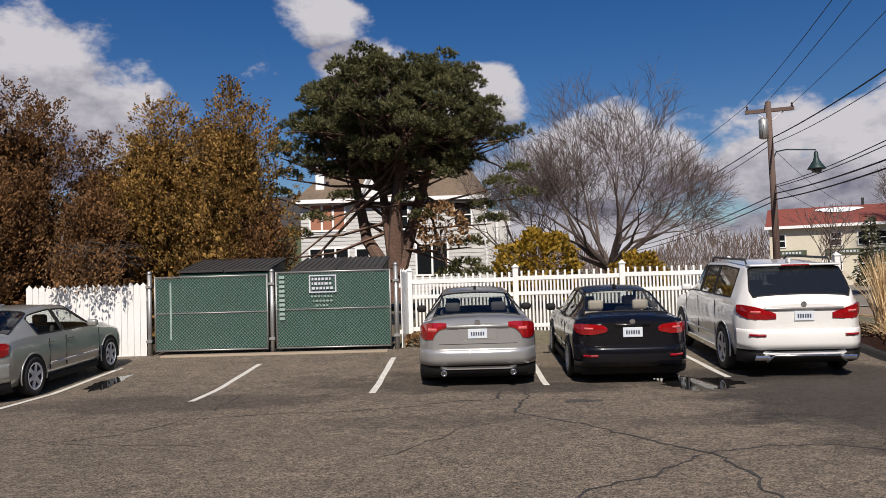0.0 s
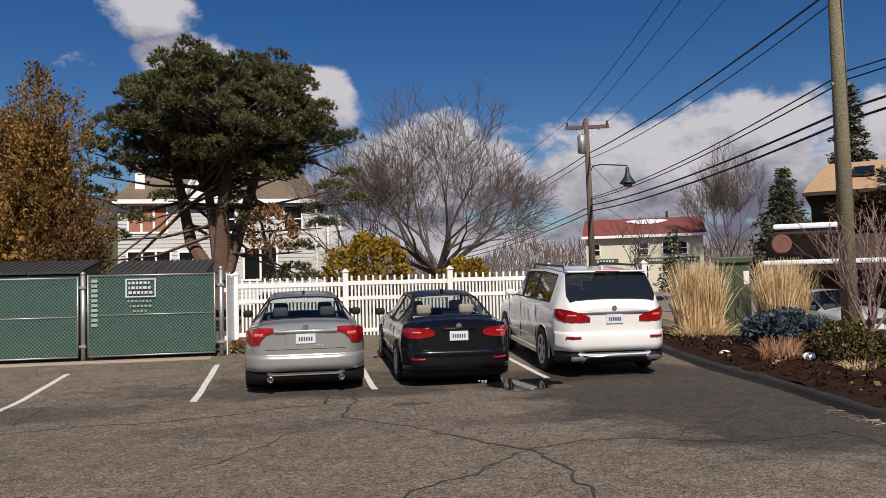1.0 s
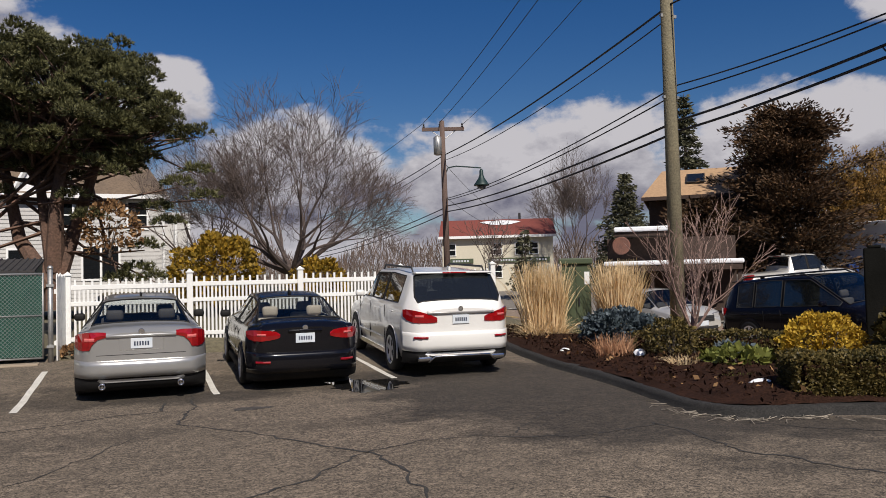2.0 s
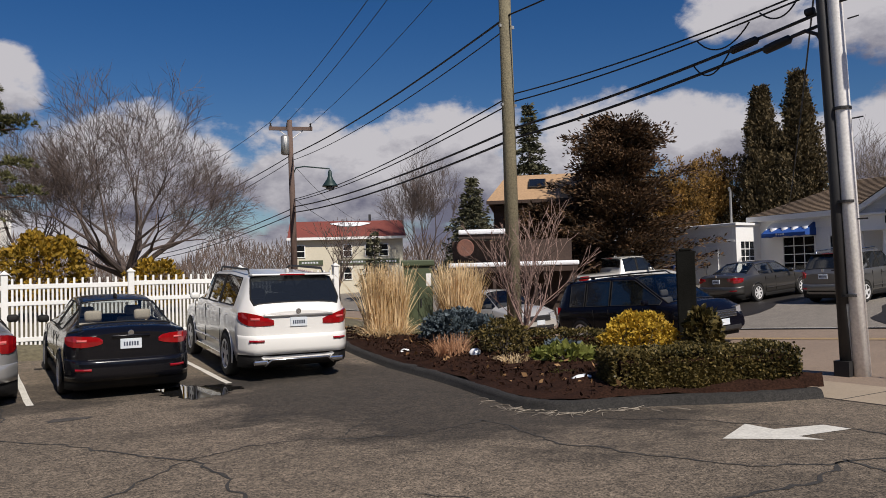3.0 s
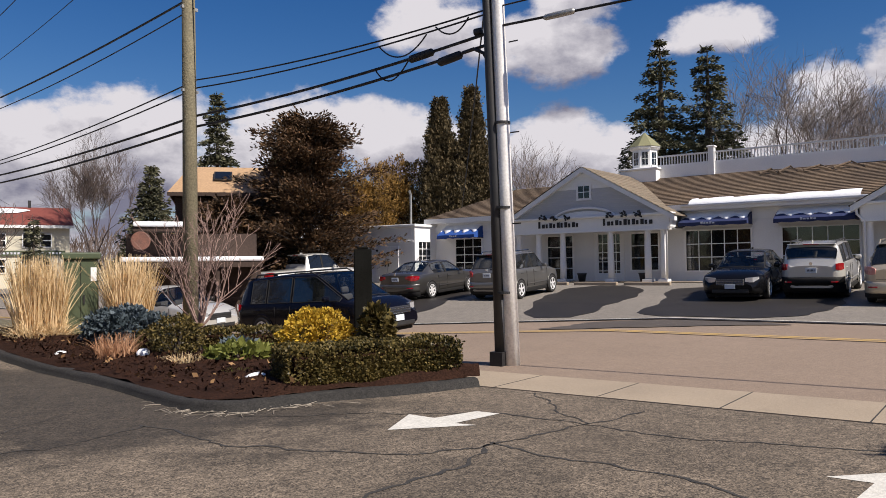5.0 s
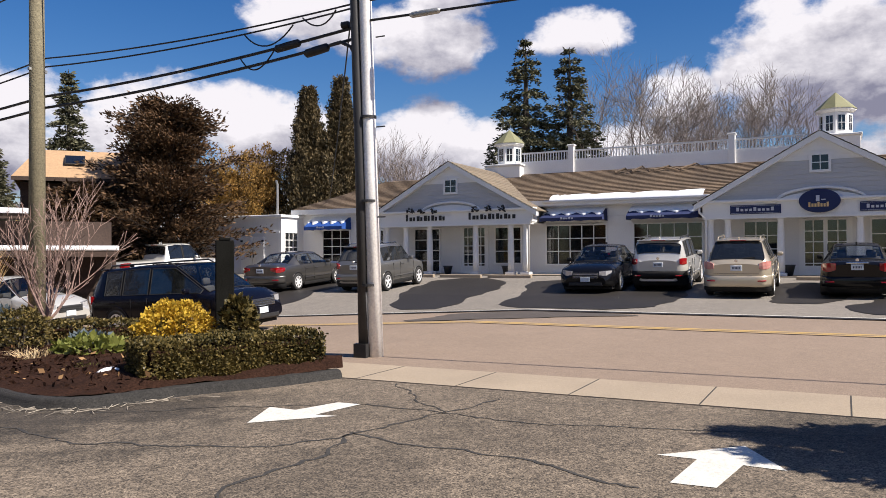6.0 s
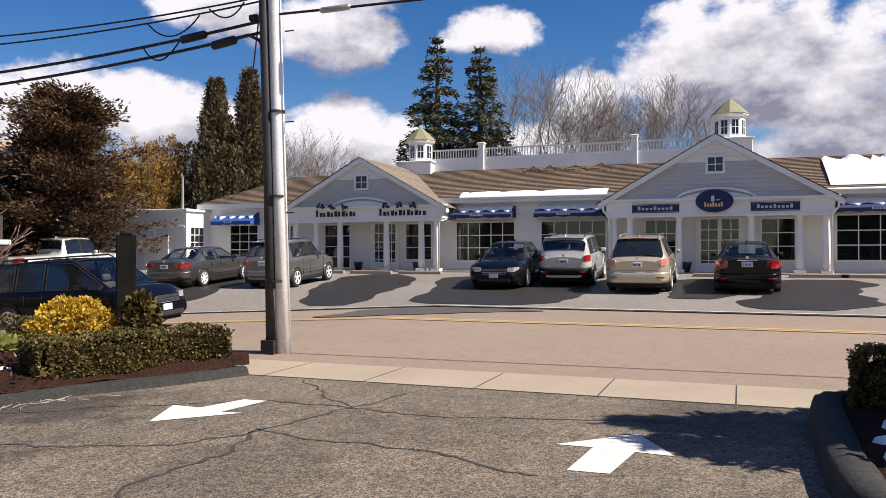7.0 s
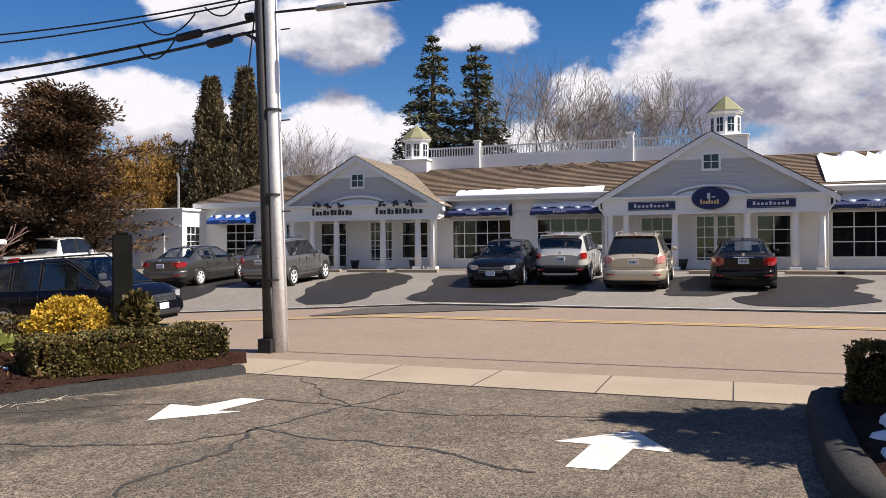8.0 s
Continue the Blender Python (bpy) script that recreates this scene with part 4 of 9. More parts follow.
    part("tail_panel", bm, pm, t)
    bm = bmesh.new()
    bm.faces.new([bm.verts.new(p) for p in reversed(rings[-1])])
    part("nose_panel", bm, pm, t)
    # inside
    seat = s.get("seat", M_SEATDARK)
    # solid dark block up to the belt, added so the cabin reads as shaded
    part("cabin_floor", soft_box(-W * 0.86, W * 0.86, cr0 + 0.15, cr1 - 0.2, zb + 0.1, belt - 0.1, 0.03, 1), M_SEATDARK, t)
    for y in (cr0 + (0.75 if sedan_like else 1.0), cr1 - 1.25):
        for sx in (-1, 1):
            part("seat", soft_box(sx * W * 0.42 - 0.25, sx * W * 0.42 + 0.25, y - 0.07, y + 0.07, 0.5, belt + 0.1, 0.05), seat, t, smooth=True)
            part("headrest", soft_box(sx * W * 0.42 - 0.13, sx * W * 0.42 + 0.13, y - 0.05, y + 0.05, belt + 0.12, belt + 0.29, 0.045), seat, t, smooth=True)
    # sides
    for side in (-1, 1):
        for ya in (ax0, ax1):
            arch = bmesh.new()
            nseg = 18
            ra = r * 1.15
            pts = [(ya + ra * math.cos(a), r + ra * math.sin(a)) for a in (math.pi * (k / nseg * 1.16 - 0.08) for k in range(nseg + 1))]
            c0 = [arch.verts.new((side * (W * 1.002), y, max(z, zb))) for y, z in pts]
            c1 = [arch.verts.new((side * W * 0.6, y, max(z, zb))) for y, z in pts]
            arch.faces.new(c0 if side > 0 else c0[::-1])
            for i in range(nseg):
                arch.faces.new((c0[i], c0[i + 1], c1[i + 1], c1[i]))
            part("wheel_arch", arch, M_BLACK, t)
            lip = bmesh.new()
            tube(lip, [(side * W * 0.998, y, max(z, zb)) for y, z in pts], 0.014, 5)
            part("arch_lip", lip, s.get("lip", pm), t, smooth=True)
            wheel(t, side * (W - 0.085), ya, r, 0.21, side, s.get("spokes", 5), s.get("rim", M_RIM))
        mx = side * (W + 0.08)
        part("side_mirror", soft_box(mx - 0.09, mx + 0.09, cr1 - 0.57, cr1 - 0.44, belt - 0.01, belt + 0.12, 0.045, 3), s.get("mirror", pm), t, smooth=True)
        for y in (wins[0][0] + 0.3, wins[-1][0] + 0.12):
            part("door_handle", soft_box(side * W * 0.985 - 0.005, side * W * 0.985 + 0.03, y - 0.1, y + 0.1, belt - 0.16, belt - 0.13, 0.01, 1), s.get("handle", pm), t)
        for y in (ax0 + 0.5, wins[-1][0] - 0.05, ax1 - 0.42):
            part("door_seam", boxes((side * W * 0.992 - 0.006, side * W * 0.992 + 0.007, y - 0.004, y + 0.004, zb + 0.16, belt - 0.07)), M_BLACK, t)
        part("side_moulding", soft_box(side * W * 0.995 - 0.01, side * W * 0.995 + 0.012, ax0 + 0.5, ax1 - 0.45, zb + 0.24, zb + 0.28, 0.006, 1), s.get("moulding", pm), t)
        part("sill", soft_box(side * W * 0.93 - 0.06, side * W * 0.93 + 0.05, ax0 + 0.45, ax1 - 0.45, zb - 0.03, zb + 0.08, 0.02), s.get("sill", M_BLACK), t)
        lamp_ob = part("tail_lamp", rear_patch(s["tail"], W, y0, 0.014, side), s.get("tail_paint", M_LAMPRED), t, "red tail lamp")
        k, lo, hi, lean = s["tail"][len(s["tail"]) // 2]
        if s.get("insert"):
            part("lamp_insert", rear_patch([(q, lo + (hi - lo) * 0.5, lo + (hi - lo) * 0.68, 0.0) for q in (k - 0.07, k, k + 0.07)], W, y0, 0.024, side, 0.03), M_LAMPINNER, lamp_ob, "paler band in the lamp")
        rz = s.get("reflector", zb + 0.26)
        if rz:
            part("reflector", rear_patch([(q, rz, rz + 0.035, 0.0) for q in (0.62, 0.74, 0.86)], W, y0, 0.075, side, 0.05), M_LAMPRED, t)
        hl = loft([[(side * W * k2, y1 + dy, z) for k2, dy, z in ((0.9, -0.52, zz), (0.84, -0.2, zz - 0.01), (0.7, -0.08, zz - 0.02), (0.48, -0.035, zz - 0.03), (0.48, -0.3, zz - 0.03), (0.8, -0.5, zz))] for zz in (hood - 0.29, hood - 0.24, hood - 0.15)])
        part("headlamp", hl, M_LAMPCLEAR, t, "clear headlamp")
    # rear: bumper, plate, valance whose black is cladding and also shade under the bumper
    bz = s.get("bumper_top", zb + 0.42)
    vh = s.get("valance", 0.14)
    part("rear_bumper", across(W, y0, 0.0, [(zb + vh, -0.06), (zb + vh + 0.004, 0.05), (zb + vh + 0.1, 0.07), (bz - 0.06, 0.066), (bz - 0.02, 0.05), (bz, 0.012), (bz + 0.004, -0.03)]), s.get("bumper", pm), t, smooth=True)
    part("rear_valance", across(W, y0, 0.006, [(zb - 0.03, -0.14), (zb + 0.02, -0.05), (zb + vh * 0.7, -0.01), (zb + vh + 0.01, 0.0)]), M_BLACK, t, smooth=True)
    pz = s["plate"]
    rec = s.get("recess")
    if rec:
        part("plate_recess", soft_box(-rec, rec, y0 - 0.006, y0 + 0.03, pz - 0.1, pz + 0.1, 0.005, 1), s.get("recess_paint", pm), t)
    pl = part("number_plate", soft_box(-0.15, 0.15, y0 - 0.02, y0 + 0.02, pz - 0.075, pz + 0.075, 0.004, 1), M_PLATE, t, "pale number plate with unreadable marks")
    for k in range(6):
        part("mark", boxes((-0.105 + 0.037 * k, -0.082 + 0.037 * k, y0 - 0.0235, y0 - 0.019, pz - 0.03, pz + 0.03)), M_PLATEINK, pl)
    if s.get("strip"):
        part("trim_strip", soft_box(-W * s["strip"], W * s["strip"], y0 - 0.03, y0 + 0.05, pz + 0.095, pz + 0.135, 0.012, 2), s.get("strip_paint", M_CHROME), t, "strip above the plate", True)
    for z in s.get("seams", ()):
        part("lid_seam", soft_box(-W * 0.66, W * 0.66, y0 - 0.003, y0 + 0.02, z - 0.004, z + 0.004, 0.002, 1), M_BLACK, t)
    bd = s.get("badge", pz + 0.2)
    part("badge", lathe([(0.042, -0.006), (0.046, 0.0), (0.042, 0.006)], 16), M_CHROME, t).matrix_local = pose(0, y0 - 0.006, bd, 90)
    if s.get("skid"):
        part("skid_bar", pipe([(-W * 0.62, y0 - 0.07, zb + 0.0), (-W * 0.5, y0 - 0.09, zb + 0.1), (W * 0.5, y0 - 0.09, zb + 0.1), (W * 0.62, y0 - 0.07, zb + 0.0)], 0.017, 6), M_CHROME, t, smooth=True)
        for sx in (-1, 1):
            part("exhaust_trim", soft_box(sx * W * 0.68 - 0.12, sx * W * 0.68 + 0.12, y0 - 0.08, y0 + 0.05, zb + 0.02, zb + 0.1, 0.025), M_CHROME, t, "chrome-framed exhaust outlet")
    for ex in s.get("exhausts", ()):
        part("exhaust_pipe", lathe([(0.028, -0.02), (0.03, 0.1), (0.047, 0.1), (0.05, 0.09), (0.05, -0.05)], 14), M_CHROME, t, smooth=True).matrix_local = pose(ex, y0 + 0.0, zb + 0.06, 90)
    # front
    part("grille", soft_box(-W * 0.45, W * 0.45, y1 - 0.06, y1 + 0.012, hood - 0.4, hood - 0.22, 0.02, 1), M_BLACKMETAL, t)
    for k in range(3):
        part("grille_bar", soft_box(-W * 0.43, W * 0.43, y1 + 0.005, y1 + 0.02, hood - 0.385 + 0.055 * k, hood - 0.37 + 0.055 * k, 0.004, 1), s.get("grille", M_BLACKMETAL), t)
    part("front_intake", soft_box(-W * 0.6, W * 0.6, y1 - 0.12, y1 + 0.006, zb + 0.06, zb + 0.2, 0.03, 1), M_BLACKMETAL, t)
    part("front_plate", soft_box(-0.15, 0.15, y1 - 0.02, y1 + 0.025, zb + 0.2, zb + 0.34, 0.004, 1), M_PLATE, t)
    part("underbody", boxes((-W * 0.85, W * 0.85, y0 + 0.25, y1 - 0.3, zb - 0.06, zb + 0.05)), M_BLACK, t)
    if sedan_like:
        part("brake_light", soft_box(-0.12, 0.12, cr0 + 0.22, cr0 + 0.27, base + 0.0, base + 0.035, 0.005, 1), M_LAMPRED, t)
    else:
        part("spoiler", soft_box(-rw * 0.95, rw * 0.95, ct0 - 0.1, ct0 + 0.16, H - 0.07, H - 0.035, 0.016), s.get("spoiler", pm), t, smooth=True)
        part("brake_light", soft_box(-0.22, 0.22, ct0 - 0.112, ct0 - 0.08, H - 0.066, H - 0.042, 0.005, 1), M_LAMPRED, t)
    if s.get("rails"):
        for side in (-1, 1):
            part("roof_rail", pipe([(side * rw * 0.9, ct0 + 0.2, H - 0.06), (side * rw * 0.9, ct0 + 0.3, H + 0.035), (side * rw * 0.9, ct1 - 0.3, H + 0.035), (side * rw * 0.88, ct1 - 0.1, H - 0.06)], 0.02, 6), s["rails"], t)
    if s.get("wiper"):
        yw = cr0 + 0.05
        part("wiper", pipe([(0.0, yw - 0.0, base + 0.06), (0.2, yw + 0.02, base + 0.1), (0.5, yw + 0.03, base + 0.12)], 0.013, 5), M_BLACK, t)
    part("antenna", soft_box(-0.02, 0.02, ct0 + 0.15, ct0 + 0.3, H - 0.03, H + 0.045, 0.015, 1), s.get("mirror", pm), t)
    return t


P_SILVER = paint("silver_metallic", (0.43, 0.428, 0.42), 0.55, 0.3)
P_CHAMPAGNE = paint("champagne_metallic", (0.42, 0.39, 0.33), 0.65, 0.34)
P_NAVYBLACK = paint("blue_black_metallic", (0.005, 0.005, 0.007), 0.0, 0.2, 0.5)
P_WHITE = paint("white_car_paint", (0.78, 0.77, 0.74), 0.0, 0.28)
P_NAVY = paint("navy_metallic", (0.004, 0.004, 0.008), 0.0, 0.25, 0.2)
P_GREY = paint("grey_metallic", (0.085, 0.08, 0.075), 0.6, 0.3)
P_LIGHTGREY = paint("warm_grey_metallic", (0.2, 0.195, 0.185), 0.65, 0.32)
P_PALE = paint("pale_silver_metallic", (0.6, 0.585, 0.55), 0.35, 0.3)
P_LEXUSGREY = paint("grey_green_metallic", (0.42, 0.425, 0.39), 0.5, 0.3)
P_SAND = paint("sand_metallic", (0.56, 0.48, 0.36), 0.45, 0.32)
P_BLACK = paint("black_car_paint", (0.005, 0.005, 0.006), 0.0, 0.2, 0.3)


def sedan(**kw):
    base = dict(kind="sedan", L=4.63, W=1.82, H=1.47, belt=0.93, deck=1.02, hood=0.9, cabin=(-1.75, -1.0, 0.25, 1.1), axles=(-1.33, 1.4), plate=0.8, wheel=0.325, mirror=M_BLACK,
                tail=[(0.5, 0.82, 0.9, 0.0), (0.62, 0.78, 0.92, 0.0), (0.76, 0.74, 0.93, 0.0), (0.88, 0.74, 0.93, 0.01), (0.95, 0.76, 0.92, 0.02), (0.985, 0.8, 0.9, 0.02)])
    base.update(kw)
    return base


def suv(**kw):
    base = dict(kind="suv", L=4.6, W=1.84, H=1.7, belt=1.05, deck=1.08, hood=1.0, cabin=(-2.2, -1.85, 0.3, 1.1), axles=(-1.3, 1.35), plate=0.9, wheel=0.36, roof_w=0.76, clear=0.24, glass=M_GLASSD, valance=0.2,
                tail=[(0.66, 0.86, 1.0, 0.0), (0.76, 0.84, 1.04, 0.0), (0.86, 0.84, 1.06, 0.0), (0.94, 0.86, 1.06, 0.01), (0.985, 0.92, 1.05, 0.01)])
    base.update(kw)
    if "side_windows" not in base:
        c = base["cabin"]
        base["side_windows"] = [(c[1] + 0.2, c[1] + 0.75), (c[1] + 0.83, (c[1] + c[2]) / 2 + 0.42), ((c[1] + c[2]) / 2 + 0.5, c[3] - 0.2)]
    return base


def on_ground(x, y, heading):
    """Pose of a car at x, y that points to heading (degrees from +y, leftwards), tilted with the land."""
    h = radians(heading)
    f = Vector((-math.sin(h), math.cos(h)))
    r = Vector((math.cos(h), math.sin(h)))
    zf, zb_ = ground_z(x + f.x * 1.35, y + f.y * 1.35), ground_z(x - f.x * 1.35, y - f.y * 1.35)
    zr, zl = ground_z(x + r.x * 0.75, y + r.y * 0.75), ground_z(x - r.x * 0.75, y - r.y * 0.75)
    return pose(x, y, (zf + zb_) / 2, math.degrees(math.atan2(zf - zb_, 2.7)), -math.degrees(math.atan2(zr - zl, 1.5)), heading)


car(sedan(paint=P_SILVER, L=4.63, W=1.865, H=1.48, deck=1.08, belt=0.97, hood=0.95, plate=0.86, recess=0.31, strip=0.52, strip_paint=P_SILVER, exhausts=(-0.54, 0.54), cabin=(-1.85, -1.05, 0.2, 1.15), axles=(-1.36, 1.41), badge=1.03,
          roof_w=0.62, seams=(0.7,), reflector=0, valance=0.17, insert=True,
          tail=[(0.52, 0.96, 1.03, 0.03), (0.64, 0.93, 1.04, 0.03), (0.72, 0.86, 1.04, 0.02), (0.76, 0.78, 1.04, 0.01), (0.86, 0.77, 1.03, 0.01), (0.93, 0.78, 1.01, 0.02), (0.975, 0.82, 0.98, 0.02)]),
    on_ground(0.24, 14.85, 0), "silver metallic sedan with red tail lamps, parked nose to the fence")
car(sedan(paint=P_NAVYBLACK, L=4.63, W=1.78, H=1.45, deck=1.06, belt=0.95, hood=0.93, plate=0.83, seat=M_SEATBEIGE, cabin=(-1.82, -1.0, 0.25, 1.15), badge=0.99, roof_w=0.64, valance=0.1, insert=True, strip=0.3, strip_paint=P_NAVYBLACK,
          tail=[(0.44, 0.85, 0.9, 0.0), (0.5, 0.83, 0.94, 0.0), (0.62, 0.81, 0.96, 0.0), (0.76, 0.8, 0.965, 0.0), (0.88, 0.8, 0.965, 0.01), (0.95, 0.82, 0.955, 0.02), (0.985, 0.86, 0.94, 0.02)]),
    on_ground(2.68, 14.75, -1), "blue-black glossy sedan with pale seats, parked nose to the fence")
gl = suv(paint=P_WHITE, L=5.1, W=1.95, H=1.83, belt=1.22, deck=1.22, hood=1.12, cabin=(-2.49, -2.12, 0.35, 1.25), axles=(-1.5, 1.56), plate=0.99, wheel=0.385, rails=M_BLACKMETAL, wiper=True, roof_w=0.76, mirror=P_WHITE, badge=1.17,
         clear=0.28, sill=M_CHROME, skid=True, seams=(0.76,), strip=0.62, strip_paint=M_LAMPGREY, reflector=0.68, bumper_top=0.78, valance=0.18, insert=True,
         side_windows=[(-1.78, -0.72), (-0.64, 0.16), (0.24, 1.05)],
         tail=[(0.44, 0.95, 1.03, 0.0), (0.5, 0.945, 1.055, 0.0), (0.62, 0.94, 1.1, 0.0), (0.76, 0.94, 1.14, 0.0), (0.86, 0.95, 1.16, 0.0), (0.94, 0.99, 1.17, 0.01), (0.985, 1.05, 1.16, 0.01)])
car(gl, on_ground(5.5, 15.2, -3), "large white luxury SUV with tinted glass, parked nose to the fence", "suv")
car(sedan(paint=P_LEXUSGREY, L=4.48, W=1.73, H=1.42, deck=1.03, belt=0.95, hood=0.92, cabin=(-1.7, -0.95, 0.25, 1.05), axles=(-1.3, 1.37), mirror=P_LEXUSGREY, spokes=6, handle=M_CHROME, roof_w=0.66, moulding=M_LINE,
          tail=[(0.62, 0.74, 0.94, 0.0), (0.76, 0.72, 0.95, 0.0), (0.88, 0.72, 0.95, 0.01), (0.95, 0.74, 0.94, 0.02), (0.985, 0.77, 0.9, 0.02)]),
    on_ground(-7.78, 14.1, -1), "grey-green metallic compact sedan beside the white fence")
# street side
car(suv(paint=P_NAVY, L=4.9, W=1.95, H=1.74, belt=1.02, hood=1.0, cabin=(-2.38, -1.95, 0.55, 1.6), name="minivan", rails=M_BLACKMETAL, mirror=P_NAVY, grille=M_CHROME),
    on_ground(15.2, 14.2, 180), "dark navy minivan standing on the street behind the hedge", "minivan")
car(sedan(paint=P_PALE, L=4.4, W=1.72, H=1.45), on_ground(15.2, 20.6, 180), "pale silver compact sedan standing on the street")
car(sedan(paint=P_GREY, L=4.95, W=1.85, H=1.42, spokes=7, axles=(-1.4, 1.36), mirror=P_GREY), on_ground(26.0, 18.95, -87), "dark grey sedan parked nosed in at the shops", group="cars at the shops")
car(suv(paint=P_LIGHTGREY, L=4.25, W=1.77, H=1.66, cabin=(-2.0, -1.6, 0.3, 1.0), axles=(-1.25, 1.3), wheel=0.34, mirror=P_LIGHTGREY, rails=M_CHROME), on_ground(26.2, 15.2, -87), "warm grey small crossover parked at the shops", "suv", "cars at the shops")
car(sedan(paint=P_BLACK, L=4.96, W=1.835, H=1.46, grille=M_CHROME, mirror=P_BLACK), on_ground(27.4, 7.1, 93), "glossy black sedan backed in, facing the street", group="cars at the shops")
car(suv(paint=P_PALE, L=4.4, W=1.76, H=1.68, roof_w=0.8, cabin=(-2.14, -1.96, 0.35, 0.95), rails=M_BLACKMETAL, bumper=M_BLACK, plate=0.86, tail=[(0.76, 0.88, 1.05, 0.0), (0.84, 0.86, 1.06, 0.0), (0.92, 0.86, 1.06, 0.0), (0.97, 0.88, 1.05, 0.0)]),
    on_ground(28.2, 5.0, -88), "silver boxy suv parked nosed in at the shops", "suv", "cars at the shops")
car(suv(paint=P_SAND, L=4.75, W=1.85, H=1.69, cabin=(-2.28, -1.68, 0.35, 1.2), wiper=True, rails=P_SAND, plate=0.88, roof_w=0.7, valance=0.1, tail_paint=M_LAMPPALE, seams=(0.72,)), on_ground(26.8, 2.45, -89), "sand-gold metallic suv parked nosed in at the shops", "suv", "cars at the shops")
car(sedan(paint=P_BLACK, L=4.84, W=1.83, H=1.45, plate=0.88, strip=0.3, tail=[(0.58, 0.8, 0.98, 0.0), (0.7, 0.76, 0.99, 0.0), (0.82, 0.75, 0.99, 0.0), (0.92, 0.77, 0.98, 0.01), (0.975, 0.82, 0.96, 0.02)]),
    on_ground(27.2, -0.65, -90), "black sedan with red tail lamps parked at the shops", group="cars at the shops")
car(suv(paint=P_PALE, L=5.4, W=1.9, H=1.78, name="pickup_truck", cabin=(-0.7, -0.55, 0.7, 1.3), side_windows=[(-0.45, 0.2), (0.28, 1.1)], deck=1.1, belt=1.08), on_ground(26.8, 26.8, -100), "pale pickup truck with open bed beyond the street", "pickup truck", "cars at the shops")
# ---------------------------------------------------------------- shops across the street
SX, WX, FZ = 32.6, 34.2, 0.9     # porch front, wall face, floor


def wall_run(name, parent, x0, x1, y0, y1, z0, z1, holes, material):
    """A wall along y, x0 to x1 thick, with holes (y0, y1, z0, z1) through it."""
    bm = bmesh.new()
    ys = sorted({y0, y1, *[h[0] for h in holes], *[h[1] for h in holes]})
    for a, b in zip(ys, ys[1:]):
        mid = (a + b) / 2
        cut = sorted([(h[2], h[3]) for h in holes if h[0] < mid < h[1]])
        z = z0
        for c, d in cut:
            if c > z:
                box(bm, x0, x1, a, b, z, c)
            z = d
        if z < z1:
            box(bm, x0, x1, a, b, z, z1)
    return part(name, bm, material, parent)


def shop_window(parent, x, y0, y1, z0, z1, cols, rows, name="window", rail=None):
    w = new(name)
    w.parent = parent
    f = 0.07
    for nm, d in (("sill", (x - 0.06, x + 0.05, y0 - f, y1 + f, z0 - 0.07, z0)), ("head", (x - 0.04, x + 0.05, y0 - f, y1 + f, z1, z1 + f)),
                  ("jamb", (x - 0.03, x + 0.05, y0 - f, y0, z0, z1)), ("jamb", (x - 0.03, x + 0.05, y1, y1 + f, z0, z1))):
        part(nm, boxes(d), M_WHITE, w)
    for k in range(1, cols):
        y = y0 + (y1 - y0) * k / cols
        part("muntin", boxes((x + 0.0, x + 0.045, y - 0.018, y + 0.018, z0, z1)), M_WHITE, w)
    for k in range(1, rows):
        z = z0 + (z1 - z0) * k / rows
        part("muntin", boxes((x + 0.003, x + 0.042, y0, y1, z - 0.018, z + 0.018)), M_WHITE, w)
    if name == "shop_door":
        for y in (y0 + 0.06, (y0 + y1) / 2, y1 - 0.06):
            part("stile", boxes((x - 0.012, x + 0.05, y - 0.075, y + 0.075, z0, z1)), M_WHITE, w)
        part("bottom_rail", boxes((x - 0.011, x + 0.05, y0, y1, z0, z0 + 0.32)), M_WHITE, w)
        part("handle", boxes((x - 0.07, x - 0.012, (y0 + y1) / 2 - 0.09, (y0 + y1) / 2 - 0.06, z0 + 0.9, z0 + 1.15)), M_BLACKMETAL, w)
    p = part("pane", boxes((x + 0.02, x + 0.028, y0, y1, z0, z1)), M_GLASSW, w)
    p.visible_shadow = False
    return w


shops = thing("shop_building", pose(0, 0, 0), "long white clapboard shop building with columned gable porches", "building")
HOLES = [(-6.9, -3.95, 1.4, 3.1), (-2.46, -1.27, 1.4, 3.0), (-0.55, 1.15, 0.95, 3.02), (1.95, 3.2, 1.4, 3.0), (4.85, 7.6, 1.35, 3.03), (8.83, 11.5, 1.35, 3.03),
         (12.75, 13.98, 1.4, 3.0), (14.4, 15.72, 0.95, 3.02), (16.9, 18.2, 1.0, 3.0), (20.0, 21.2, 1.45, 3.0), (22.0, 23.6, 1.45, 3.05)]
wall_run("wall", shops, WX, WX + 0.25, -16, 25.1, 0.6, 4.05, HOLES, M_SIDING)
GRID = [(4, 3), (2, 3), (4, 5), (3, 3), (5, 3), (5, 3), (2, 3), (4, 5), (2, 4), (3, 3), (3, 4)]
for (a, b, c, d), (m, n) in zip(HOLES, GRID):
    shop_window(shops, WX - 0.01, a, b, c, d, m, n, "shop_door" if n == 5 else "window")
